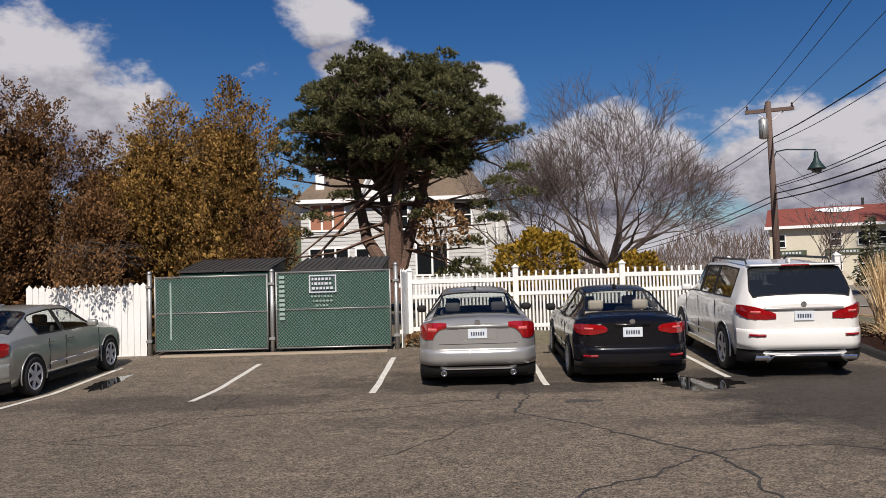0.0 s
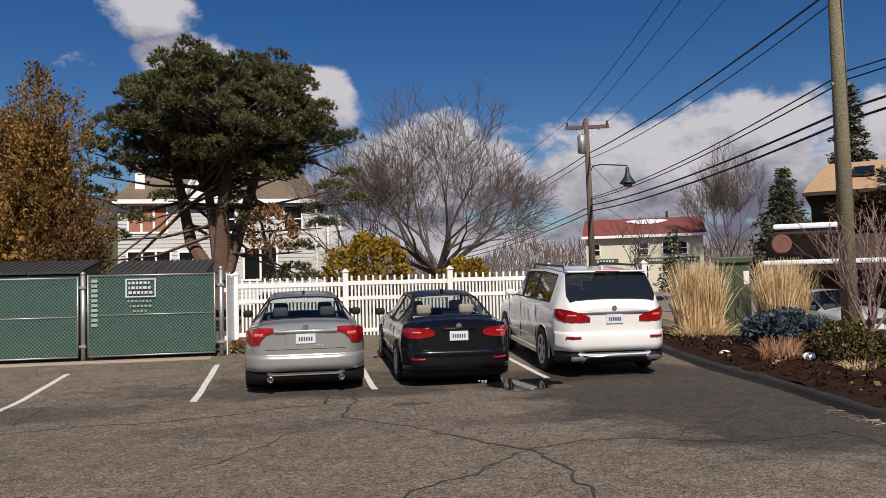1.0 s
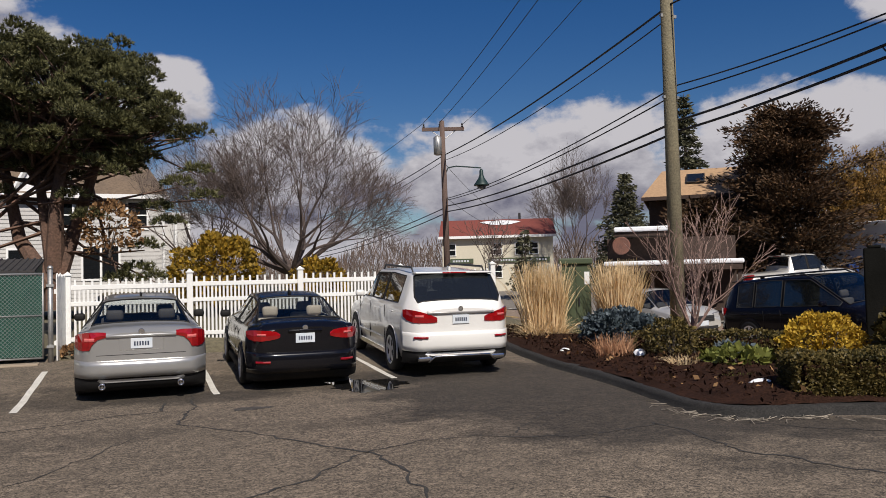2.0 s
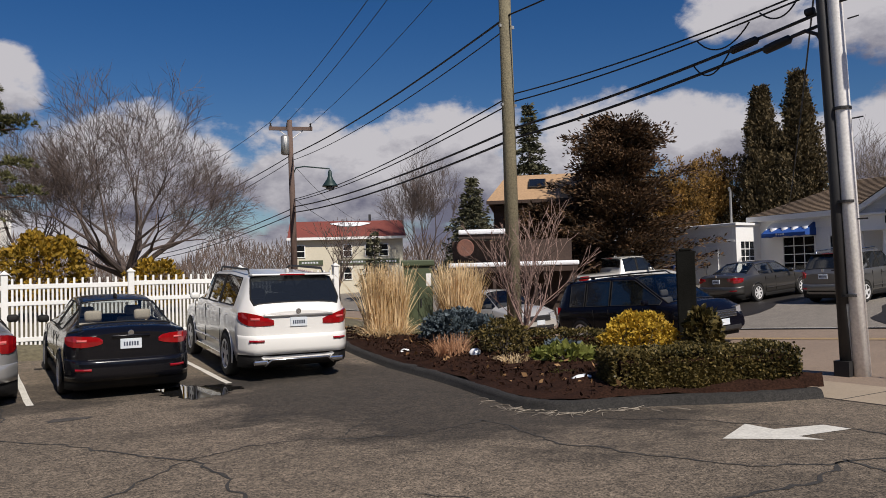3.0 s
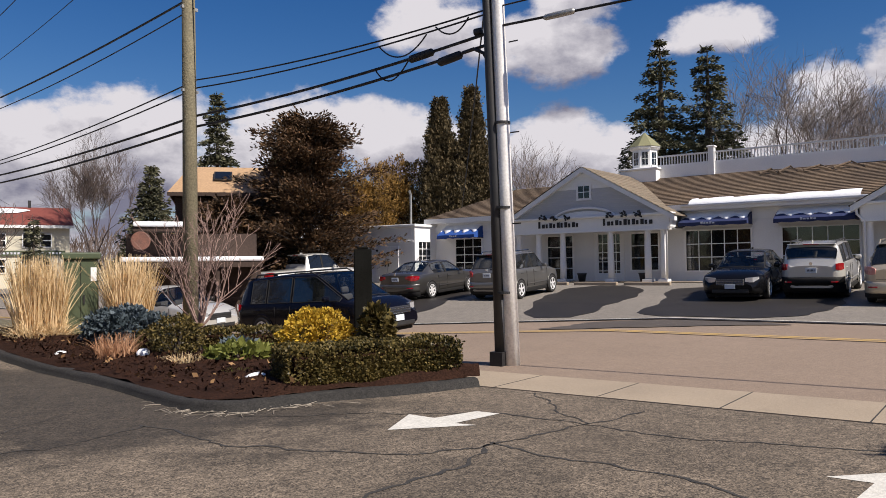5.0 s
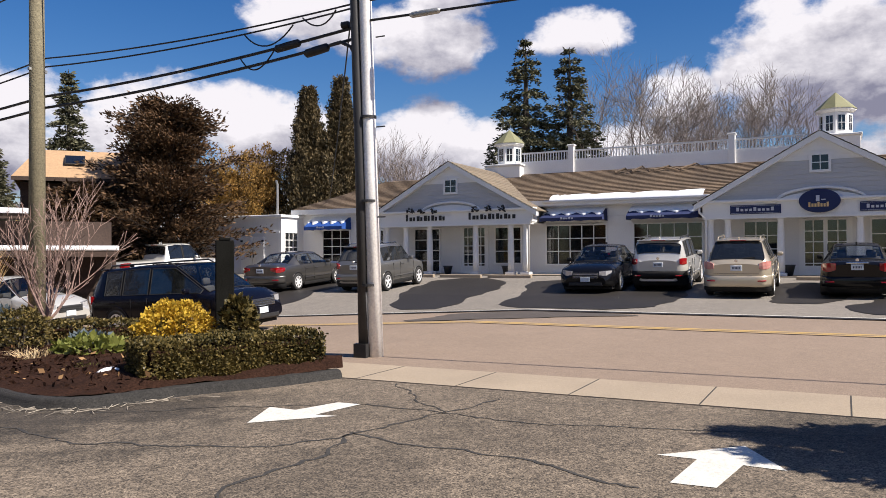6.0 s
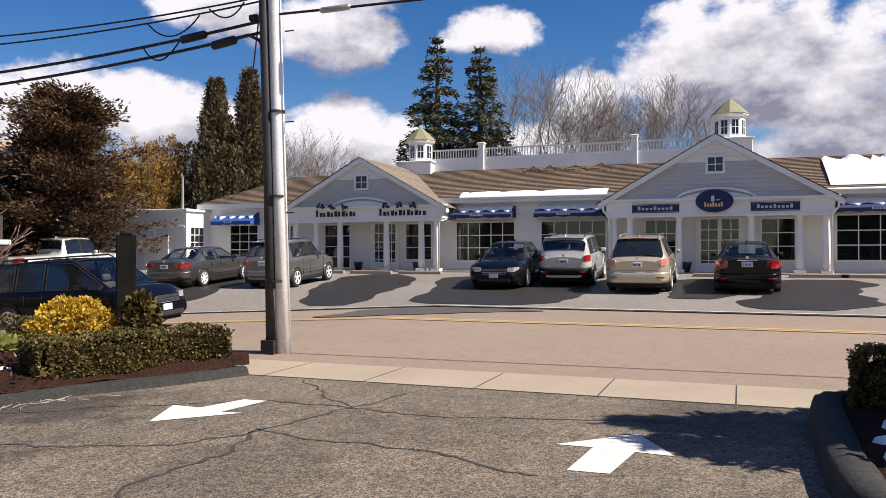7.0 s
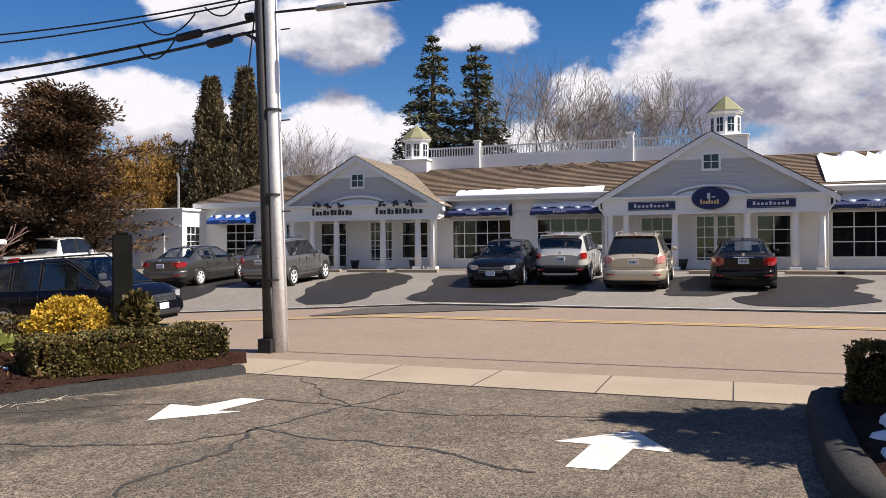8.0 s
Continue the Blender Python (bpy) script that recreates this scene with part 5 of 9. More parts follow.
# clapboard courses on the wall between the openings
for k in range(16):
    z = 0.95 + 0.19 * k
    edges = [-16.0]
    for a, b, c, d in HOLES:
        if c - 0.1 < z < d + 0.1:
            edges += [a - 0.08, b + 0.08]
    edges.append(25.1)
    for a, b in zip(edges[::2], edges[1::2]):
        bm = bmesh.new()
        v = [bm.verts.new(p) for p in ((WX - 0.012, a, z), (WX - 0.012, b, z), (WX - 0.001, b, z + 0.185), (WX - 0.001, a, z + 0.185), (WX, a, z), (WX, b, z))]
        bm.faces.new((v[1], v[0], v[3], v[2]))
        bm.faces.new((v[0], v[1], v[5], v[4]))
        part("clapboard", bm, M_SIDING, shops)
part("foundation", boxes((SX - 0.4, WX, -16, 25.1, 0.5, FZ)), M_CONCRETE, shops, "grey concrete walkway along the shops")
# back wall and floor coloured near black, in place of the rooms' dimness
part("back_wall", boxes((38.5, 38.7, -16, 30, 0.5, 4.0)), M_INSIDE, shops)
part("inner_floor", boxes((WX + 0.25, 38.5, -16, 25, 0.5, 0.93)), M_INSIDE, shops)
part("inner_ceiling", boxes((WX + 0.25, 38.5, -16, 25, 3.5, 3.6)), M_WHITE, shops)
# goods inside the windows
rnd = random.Random(4)
for k in range(44):
    y = rnd.uniform(-6.8, 23.4)
    if any(a - 0.1 < y < b + 0.1 and c > 1.2 for a, b, c, d in HOLES):
        w, h = rnd.uniform(0.15, 0.5), rnd.uniform(0.3, 1.1)
        xx = WX + rnd.uniform(0.45, 2.0)
        m = rnd.choice((M_WHITE, M_INSIDE, M_BLIND, M_LETTERW, M_NAVY, M_CREAM))
        tagged(part("shop_display", soft_box(xx, xx + 0.35, y - w / 2, y + w / 2, 0.93, 0.93 + 0.5 + h, 0.02, 1), m), "display stand behind the shop window", "display", "shop displays")

# main roof: front slope with shingle courses, deck and rear slope
EX, EZ, RX, RZ = 33.75, 4.15, 38.2, 5.85
part("roof_deck", boxes((RX, 43, -16, 22, RZ - 0.25, RZ)), M_ROOFG, shops)
bm = bmesh.new()
yl, yr = 24.9, -16.0
hip = 22.2
q = [bm.verts.new(p) for p in ((EX, yl + 0.4, EZ), (EX, yr, EZ), (RX, yr, RZ), (RX, hip, RZ), (EX, yl + .4, EZ - 0.16), (EX, yr, EZ - 0.16), (43, hip, RZ), (43, yl + 0.4, EZ))]
for f in ((1, 0, 3, 2), (0, 1, 5, 4), (0, 7, 6, 3)):
    bm.faces.new([q[i] for i in f])
bmesh.ops.recalc_face_normals(bm, faces=bm.faces[:])
part("roof", bm, M_ROOFG, shops, "weathered brown shingle roof")
for k in range(22):
    u0 = k / 22
    x, z = EX + (RX - EX) * u0, EZ + (RZ - EZ) * u0
    ye = yl + 0.4 + (hip - yl - 0.4) * u0
    part("shingle_course", boxes((x - 0.01, x + 0.2, yr, ye, z + 0.0, z + 0.03 + 0.0)), M_ROOFG, shops).rotation_euler = (0, 0, 0)
part("eave_fascia", boxes((EX - 0.04, EX - 0.002, yr, yl + 0.4, EZ - 0.24, EZ - 0.01)), M_WHITE, shops)
part("gutter", pipe([(EX - 0.1, yr, EZ - 0.08), (EX - 0.1, 11.5, EZ - 0.08)], 0.06, 8), M_WHITE, shops, smooth=True)
part("soffit", boxes((EX, WX, yr, yl, EZ - 0.26, EZ - 0.22)), M_WHITE, shops)
part("frieze", boxes((WX - 0.03, WX - 0.014, -16, 25.1, 3.45, 3.92)), M_WHITE, shops)


def snow_patch(x0, z0, x1, z1, y0, y1, seed, label, ragged=0.6):
    """Snow left on the roof slope with a ragged upper edge."""
    rnd = random.Random(seed)
    n = max(6, int(abs(y1 - y0) / 0.18))
    bm = bmesh.new()
    rows = []
    for k in range(n + 1):
        y = y0 + (y1 - y0) * k / n
        e = 1 - ragged * rnd.random() * (0.5 + 0.5 * math.sin(k * 0.7 + seed))
        row = []
        for j in range(5):
            u = j / 4 * e
            x, z = x0 + (x1 - x0) * u, z0 + (z1 - z0) * u
            th = 0.05 * (1 - (2 * j / 4 - 1) ** 4) + 0.035 + rnd.uniform(0, 0.015)
            row.append(bm.verts.new((x, y, z + th)))
        row.append(bm.verts.new((x0 + (x1 - x0) * e, y, z0 + (z1 - z0) * e - 0.01)))
        row.insert(0, bm.verts.new((x0 - 0.03, y, z0 - 0.03)))
        rows.append(row)
    for a, b in zip(rows, rows[1:]):
        for i in range(len(a) - 1):
            bm.faces.new((a[i], a[i + 1], b[i + 1], b[i]))
    bmesh.ops.recalc_face_normals(bm, faces=bm.faces[:])
    return tagged(part("snow", bm, M_SNOW, smooth=True), label, "snow", "snow on the roofs")


snow_patch(EX - 0.05, EZ + 0.0, 34.4, 4.39, 4.7, 11.2, 3, "strip of melting snow along the eave", 0.45)
snow_patch(34.0, 4.27, RX - 0.1, RZ - 0.02, -15.5, -3.7, 8, "sheet of melting snow on the shop roof", 0.3)


def gable(yc, half, peak, label, win):
    g = thing("gable_porch", pose(0, yc, 0), label, "porch", "gable porches")
    ez = 3.78
    # entablature and pediment
    part("entablature", boxes((SX, SX + 0.35, -half, half, 3.14, 3.7)), M_WHITE, g)
    part("cornice", soft_box(SX - 0.16, SX + 0.3, -half - 0.18, half + 0.18, 3.7, 3.8, 0.02, 1), M_WHITE, g)
    part("architrave", boxes((SX - 0.03, SX + 0.38, -half + 0.02, half - 0.02, 3.08, 3.16)), M_WHITE, g)
    bm = bmesh.new()
    v = [bm.verts.new(p) for p in ((SX + 0.05, -half, 3.8), (SX + 0.05, half, 3.8), (SX + 0.05, 0, peak - 0.12), (SX + 0.25, -half, 3.8), (SX + 0.25, half, 3.8), (SX + 0.25, 0, peak - 0.12))]
    for f in ((0, 2, 1), (3, 4, 5), (0, 1, 4, 3), (1, 2, 5, 4), (2, 0, 3, 5)):
        bm.faces.new([v[i] for i in f])
    part("pediment", bm, M_SIDING, g)
    slope = (peak - 3.8) / half
    n = int((peak - 3.95) / 0.17)
    for k in range(n):
        z = 3.82 + 0.17 * k
        w = half - (z + 0.17 - 3.8) / slope - 0.05
        if w > 0.1:
            bm = bmesh.new()
            c = [bm.verts.new(p) for p in ((SX + 0.028, -w, z), (SX + 0.028, w, z), (SX + 0.046, w, z + 0.165), (SX + 0.046, -w, z + 0.165), (SX + 0.048, -w, z), (SX + 0.048, w, z))]
            bm.faces.new((c[1], c[0], c[3], c[2]))
            bm.faces.new((c[0], c[1], c[5], c[4]))
            # courses up to the middle of the attic window are grey, higher ones white
            part("clapboard", bm, M_GREYSIDING if z < win + 0.05 else M_WHITE, g)
    for s in (-1, 1):
        # raking trim and roof plane
        bm = bmesh.new()
        d = Vector((0, s * (half + 0.3), -(half + 0.3) * slope))
        top = Vector((0, 0, peak + 0.02))
        for xa, xb, lift, th in ((SX - 0.2, SX + 0.1, 0.0, 0.22),):
            pts = [(xa, top), (xb, top), (xb, top + d), (xa, top + d)]
            up = [bm.verts.new((x, p.y, p.z)) for x, p in pts]
            lo = [bm.verts.new((x, p.y, p.z - th)) for x, p in pts]
            bm.faces.new(up)
            bm.faces.new(lo[::-1])
            for i in range(4):
                bm.faces.new((up[i], up[(i + 1) % 4], lo[(i + 1) % 4], lo[i]))
        bmesh.ops.recalc_face_normals(bm, faces=bm.faces[:])
        part("rake_trim", bm, M_WHITE, g)
        courses = 18
        for k in range(courses):
            bm = bmesh.new()
            a, b = k / courses, (k + 1) / courses + 0.01
            p, q2 = top + d * a, top + d * b
            c = [bm.verts.new(w) for w in ((SX - 0.24, p.y, p.z + 0.02), (39.5, p.y, p.z + 0.02), (39.5, q2.y, q2.z + 0.045), (SX - 0.24, q2.y, q2.z + 0.045), (SX - 0.24, q2.y, q2.z + 0.01), (39.5, q2.y, q2.z + 0.01))]
            bm.faces.new(c[:4])
            bm.faces.new((c[3], c[2], c[5], c[4]))
            bmesh.ops.recalc_face_normals(bm, faces=bm.faces[:])
            part("shingle_course", bm, M_ROOFT, g)
        part("side_frieze", boxes((SX + 0.35, WX, s * half - 0.15 if s > 0 else -half, half if s > 0 else -half + 0.15, 3.14, 3.78)), M_WHITE, g)
        part("downspout", pipe([(SX - 0.1, s * (half + 0.12), 3.66), (SX - 0.1, s * (half + 0.1), 3.35), (SX + 0.02, s * (half - 0.12), 3.1), (SX + 0.0, s * (half - 0.12), 1.0)], 0.045, 8), M_WHITE, g, smooth=True)
    part("porch_ceiling", boxes((SX + 0.1, WX, -half, half, 3.16, 3.2)), M_WHITE, g)
    # arch moulding over the sign
    bm = bmesh.new()
    pts = [(SX - 0.03, 1.5 * math.cos(a), 3.66 + 0.5 * math.sin(a)) for a in (math.pi * k / 14 for k in range(15))]
    pts = [(SX - 0.03, 1.95, 3.72)] + pts + [(SX - 0.03, -1.95, 3.72)]
    tube(bm, pts, 0.055, 6)
    part("arch_moulding", bm, M_WHITE, g)
    arch = bmesh.new()
    f = [arch.verts.new((SX - 0.012, 1.48 * math.cos(a), 3.62 + 0.4 * math.sin(a))) for a in (math.pi * k / 14 for k in range(15))]
    arch.faces.new(f[::-1])
    part("arch_panel", arch, M_WHITE, g)
    # attic window
    w = new("window")
    w.parent = g
    zc = win
    part("frame", boxes((SX - 0.02, SX + 0.03, -0.36, 0.36, zc - 0.36, zc - 0.27), (SX - 0.02, SX + 0.03, -0.36, 0.36, zc + 0.27, zc + 0.36), (SX - 0.02, SX + 0.03, -0.36, -0.27, zc - 0.27, zc + 0.27), (SX - 0.02, SX + 0.03, 0.27, 0.36, zc - 0.27, zc + 0.27)), M_WHITE, w)
    part("pane", boxes((SX + 0.0, SX + 0.02, -0.27, 0.27, zc - 0.27, zc + 0.27)), M_GLASSD, w)
    part("muntin", boxes((SX - 0.01, SX + 0.0, -0.015, 0.015, zc - 0.27, zc + 0.27)), M_WHITE, w)
    part("muntin", boxes((SX - 0.008, SX + 0.001, -0.27, 0.27, zc - 0.015, zc + 0.015)), M_WHITE, w)
    return g


gable(15.5, 3.85, 5.95, "white gabled porch with round columns and clapboard pediment", 4.87)
gable(0.42, 4.15, 6.2, "white gabled porch with round columns, arch and oval sign", 5.08)


def column(x, y):
    t = thing("porch_column", pose(x, y, FZ), "round tapered white wooden porch column", "column", "porch columns")
    part("shaft", lathe([(0.14, 0.12), (0.145, 0.6), (0.125, 1.6), (0.11, 2.1), (0.14, 2.13), (0.14, 2.17)], 18), M_WHITE, t, smooth=True)
    part("plinth", soft_box(-0.21, 0.21, -0.21, 0.21, 0, 0.12, 0.015, 1), M_WHITE, t)
    part("capital", soft_box(-0.18, 0.18, -0.18, 0.18, 2.165, 2.24, 0.01, 1), M_WHITE, t)


for y in (18.95, 17.9, 16.65, 14.33, 12.65, 11.95, 4.3, 3.66, 1.78, -0.86, -2.54, -3.45):
    column(SX + 0.17, y)

# awnings


def awning(y0, y1, z0, z1, material, label, snow=True):
    t = thing("awning", pose(WX, (y0 + y1) / 2, z0), label, "awning", "shop awnings")
    w, h, d = (y1 - y0) / 2, z1 - z0, 0.85
    n = 9
    bm = bmesh.new()
    prof = [(0, h), (-d * 0.5, h * 0.66), (-d, h * 0.25), (-d, 0.0)]
    rows = []
    for k in range(n + 1):
        y = -w + 2 * w * k / n
        rows.append([bm.verts.new((px, y, pz - (0.03 if i == 3 and k % 2 else 0))) for i, (px, pz) in enumerate(prof)])
    for a, b in zip(rows, rows[1:]):
        for i in range(3):
            bm.faces.new((a[i], a[i + 1], b[i + 1], b[i]))
    for r in (rows[0], rows[-1]):
        bm.faces.new([*r, bm.verts.new((0, r[0].co.y, 0.0))])
    bmesh.ops.recalc_face_normals(bm, faces=bm.faces[:])
    part("canopy", bm, material, t)
    for k in range(int(w * 3.6)):
        part("letter_bar", boxes((-d - 0.006, -d - 0.001, w * 0.32 - 0.12 * k - 0.085, w * 0.32 - 0.12 * k, 0.06, 0.12 + 0.03 * (k % 3 == 0))), M_LETTERW, t)
    for y in (-w, w):
        part("brace", pipe([(0, y, 0.0), (-d, y, 0.0)], 0.015, 5), M_BLACKMETAL, t)
    if snow:
        bm = bmesh.new()
        rnd = random.Random(int(y0 * 10))
        rows = []
        for k in range(21):
            y = -w * 0.97 + 2 * w * 0.97 * k / 20
            e = 0.62 + 0.16 * math.sin(k * math.pi / 2.5) + rnd.uniform(-.05, .05)
            rows.append([bm.verts.new((-d * e * u - 0.02, y, h - (h * 0.72 * e * u) + 0.05 + 0.02 * (1 - u))) for u in (0, 0.5, 1.0)] + [bm.verts.new((-d * e - 0.02, y, h - h * 0.72 * e - 0.03))])
        for a, b in zip(rows, rows[1:]):
            for i in range(3):
                bm.faces.new((a[i], a[i + 1], b[i + 1], b[i]))
        bmesh.ops.recalc_face_normals(bm, faces=bm.faces[:])
        part("snow_cap", bm, M_SNOW, t, "scalloped remnant of snow", smooth=True)
    return t


awning(8.75, 11.55, 3.22, 3.75, M_NAVY, "navy canvas shop awning under a fringe of snow")
awning(4.85, 7.75, 3.22, 3.75, M_NAVY, "navy canvas shop awning under a fringe of snow")
awning(-7.2, -3.9, 3.22, 3.75, M_NAVY, "navy canvas shop awning under a fringe of snow")
awning(21.9, 24.2, 3.1, 3.72, M_NAVYBRIGHT, "bright blue canvas awning on the low wing")

# signs: brand names are plain shapes
sign = thing("oval_sign", pose(SX - 0.16, 0.45, 3.66), "navy oval shop sign with pale and orange shapes", "sign")
part("board", lathe([(0.62, -0.03), (0.66, 0.0), (0.62, 0.03)], 32), M_NAVY, sign).matrix_local = pose(0, 0, 0, 0, 90, 0) @ Matrix.Diagonal((0.66, 1.05, 1, 1))
for k in range(7):
    part("word_bar", soft_box(-0.05, -0.035, 0.3 - 0.1 * k, 0.37 - 0.1 * k, -0.22, -0.1 + 0.05 * (k % 3 == 0), 0.004, 1), M_ORANGE, sign)
part("emblem", boxes((-0.05, -0.036, 0.0, 0.12, -0.02, 0.2), (-0.05, -0.036, -0.2, -0.05, 0.02, 0.06)), M_LETTERW, sign)
for y0, y1 in ((1.75, 3.55), (-2.55, -0.85)):
    s = thing("sign_board", pose(SX - 0.03, (y0 + y1) / 2, 3.42), "navy sign board with pale unreadable lettering", "sign", "porch signs")
    w = (y1 - y0) / 2
    part("board", soft_box(-0.02, 0.02, -w, w, -0.17, 0.17, 0.01, 1), M_NAVY, s)
    part("border", boxes((-0.024, -0.021, -w + 0.03, w - 0.03, 0.13, 0.14), (-0.024, -0.021, -w + 0.03, w - 0.03, -0.14, -0.13)), M_LETTERW, s)
    for k in range(9):
        part("letter_bar", boxes((-0.026, -0.021, w * 0.75 - k * w * 0.17 - w * 0.11, w * 0.75 - k * w * 0.17, -0.06, 0.03 + 0.05 * (k % 4 == 0))), M_LETTERW, s)
rnd = random.Random(7)
for yc, n in ((16.75, 11), (13.45, 12)):
    s = thing("shop_lettering", pose(SX - 0.02, yc, 3.34), "raised black shop lettering with floral ornaments above", "lettering", "porch lettering")
    for k in range(n):
        w = 0.15
        y = (n / 2 - k) * 0.19
        h = 0.3 if k in (0, 5, 7) else 0.22
        part("letter_bar", boxes((-0.02, 0.02, y - w * (0.9 if k % 2 else 0.6), y, 0, h * (0.8 if k % 3 else 1.0))), M_LETTER, s)
    for k in range(3):
        y = 0.75 - k * 0.62
        bm = bmesh.new()
        for j in range(7):
            a = rnd.uniform(0, 6.28)
            c = Vector((0, y + 0.15 * math.cos(a), 0.44 + 0.09 * math.sin(a)))
            tube(bm, [c, c + Vector((0, rnd.uniform(-.12, .12), rnd.uniform(-.1, .1)))], [0.055, 0.03], 5)
        for v in bm.verts:
            v.co.x -= 0.17
        tube(bm, [(-0.17, y - 0.16, 0.36), (-0.17, y, 0.43), (-0.17, y + 0.17, 0.52)], 0.024, 5)
        part("ornament", bm, M_LETTER, s)

# roof deck railing with posts
rail = thing("roof_railing", pose(RX, 0, RZ), "white balustrade along the flat roof deck", "railing")
for a, b in ((4.1, 11.6), (11.6, 14.2), (1.2, 4.1)):
    part("base_board", boxes((-0.05, 0.1, a, b, -0.05, 0.55)), M_WHITE, rail)
    part("top_rail", boxes((-0.04, 0.06, a, b, 1.0, 1.07)), M_WHITE, rail)
    part("bottom_rail", boxes((-0.03, 0.05, a, b, 0.55, 0.62)), M_WHITE, rail)
    k = a + 0.1
    while k < b:
        part("baluster", boxes((-0.015, 0.03, k - 0.02, k + 0.02, 0.62, 1.0)), M_WHITE, rail)
        k += 0.14
for y in (4.13, 11.6):
    part("newel", soft_box(-0.14, 0.14, y - 0.14, y + 0.14, -0.3, 1.25, 0.01, 1), M_WHITE, rail)
    part("newel_cap", soft_box(-0.19, 0.19, y - 0.19, y + 0.19, 1.25, 1.33, 0.02, 1), M_WHITE, rail)


def cupola(x, y, z, s, label):
    t = thing("cupola", pose(x, y, z), label, "cupola", "roof cupolas")
    part("base", soft_box(-0.95 * s, 0.95 * s, -0.95 * s, 0.95 * s, -1.2, 0.62 * s, 0.02, 1), M_WHITE, t)
    part("base_cornice", soft_box(-1.02 * s, 1.02 * s, -1.02 * s, 1.02 * s, 0.62 * s, 0.72 * s, 0.02, 1), M_WHITE, t)
    n = 8
    bm = lathe([(0.66 * s, 0.72 * s), (0.66 * s, 1.75 * s)], n)
    part("drum", bm, M_WHITE, t)
    part("drum_cornice", lathe([(0.72 * s, 1.72 * s), (0.82 * s, 1.8 * s), (0.82 * s, 1.86 * s)], n), M_WHITE, t)
    part("roof", lathe([(0.86 * s, 1.86 * s), (0.45 * s, 2.25 * s), (0.03, 2.62 * s)], n), M_COPPER, t, "green-gold metal roof")
    for k in range(n):
        a = 2 * math.pi * (k + 0.5) / n
        f = new("window")
        f.parent = t
        f.matrix_local = pose(0.62 * s * math.cos(a), 0.62 * s * math.sin(a), 1.24 * s, 0, 0, math.degrees(a))
        part("pane", boxes((-0.005, 0.006, -0.14 * s, 0.14 * s, -0.32 * s, 0.32 * s)), M_GLASSW, f)
        part("muntin", boxes((0.004, 0.012, -0.01, 0.01, -0.32 * s, 0.32 * s)), M_WHITE, f)
        part("muntin", boxes((0.004, 0.0115, -0.14 * s, 0.14 * s, -0.01, 0.01)), M_WHITE, f)
    return t


cupola(38.6, 15.05, 5.65, 0.98, "white octagonal cupola with green-gold roof on the shops")
cupola(38.9, -0.05, 6.1, 1.0, "white octagonal cupola with green-gold roof on the shops")
# skylight-like ridges on the roof
for y0, y1 in ((5.0, 7.4), (7.6, 9.2)):
    bm = bmesh.new()
    for a, b in ((y0, (y0 + y1) / 2), ((y0 + y1) / 2, y1)):
        tube(bm, [(37.2, a, 5.55), (37.6, (a + b) / 2, 5.85 if a == y0 else 5.8), (37.2, b, 5.6)], 0.05, 5)
    tagged(part("roof_brace", bm, M_ROOFG), "dark weathered brace lying on the shingle roof", "roof brace", "roof braces")

# low annex at the end
annex = thing("annex", pose(0, 0, 0), "low white flat-roofed annex at the end of the shops", "building")
part("front_wall", boxes((32.4, 32.6, 25.1, 30.6, 0.6, 3.72)), M_SIDING, annex)
wall = bmesh.new()
for d in ((32.4, 32.75, 0.6, 3.72), (33.75, 34.5, 0.6, 3.72), (32.75, 33.75, 0.6, 1.5), (32.75, 33.75, 2.95, 3.72)):
    box(wall, d[0], d[1], 24.9, 25.098, d[2], d[3])
part("side_wall", wall, M_WHITE, annex)
part("far_wall", boxes((32.4, 40, 30.6, 30.8, 0.6, 3.72)), M_SIDING, annex)
part("parapet", soft_box(32.3, 40, 24.8, 30.9, 3.72, 3.86, 0.02, 1), M_WHITE, annex)
part("band", boxes((32.37, 32.4, 25.0, 30.6, 2.95, 3.02)), M_WHITE, annex)
w = new("window")
w.parent = annex
part("pane", boxes((32.75, 33.75, 24.95, 24.96, 1.5, 2.95)), M_GLASSW, w)
for k in range(1, 3):
    part("muntin", boxes((32.75 + k / 3 - 0.02, 32.75 + k / 3 + 0.02, 24.93, 24.97, 1.5, 2.95)), M_WHITE, w)
for k in range(1, 4):
    part("muntin", boxes((32.75, 33.75, 24.932, 24.968, 1.5 + k * 0.3625 - 0.02, 1.5 + k * 0.3625 + 0.02)), M_WHITE, w)
for y0 in (25.95, 26.72):
    d = new("annex_door")
    d.parent = annex
    part("leaf", soft_box(32.34, 32.39, y0, y0 + 0.74, 0.9, 2.75, 0.008, 1), M_WHITE, d)
    part("handle", boxes((32.3, 32.34, y0 + (0.62 if y0 < 26.5 else 0.06), y0 + (0.68 if y0 < 26.5 else 0.12), 1.7, 1.9)), M_BLACKMETAL, d)
    part("hinge", boxes((32.32, 32.34, y0 + (0.0 if y0 < 26.5 else 0.6), y0 + (0.14 if y0 < 26.5 else 0.74), 2.5, 2.6)), M_BLACKMETAL, d)
tagged(part("small_notice", boxes((32.33, 32.338, 27.0, 27.25, 2.15, 2.45)), M_BIN), "small dark notice on the annex door", "notice")
tagged(part("recycling_bin", soft_box(31.6, 32.2, 28.1, 28.75, 0.9, 1.95, 0.05), M_BIN), "blue plastic recycling bin beside the annex", "bin")
tagged(part("vent_pipe", pipe([(33.5, 26.0, 3.8), (33.5, 26.0, 5.5), (33.4, 26.0, 5.7)], 0.06, 8), M_GALV), "thin metal flue above the annex roof", "flue")
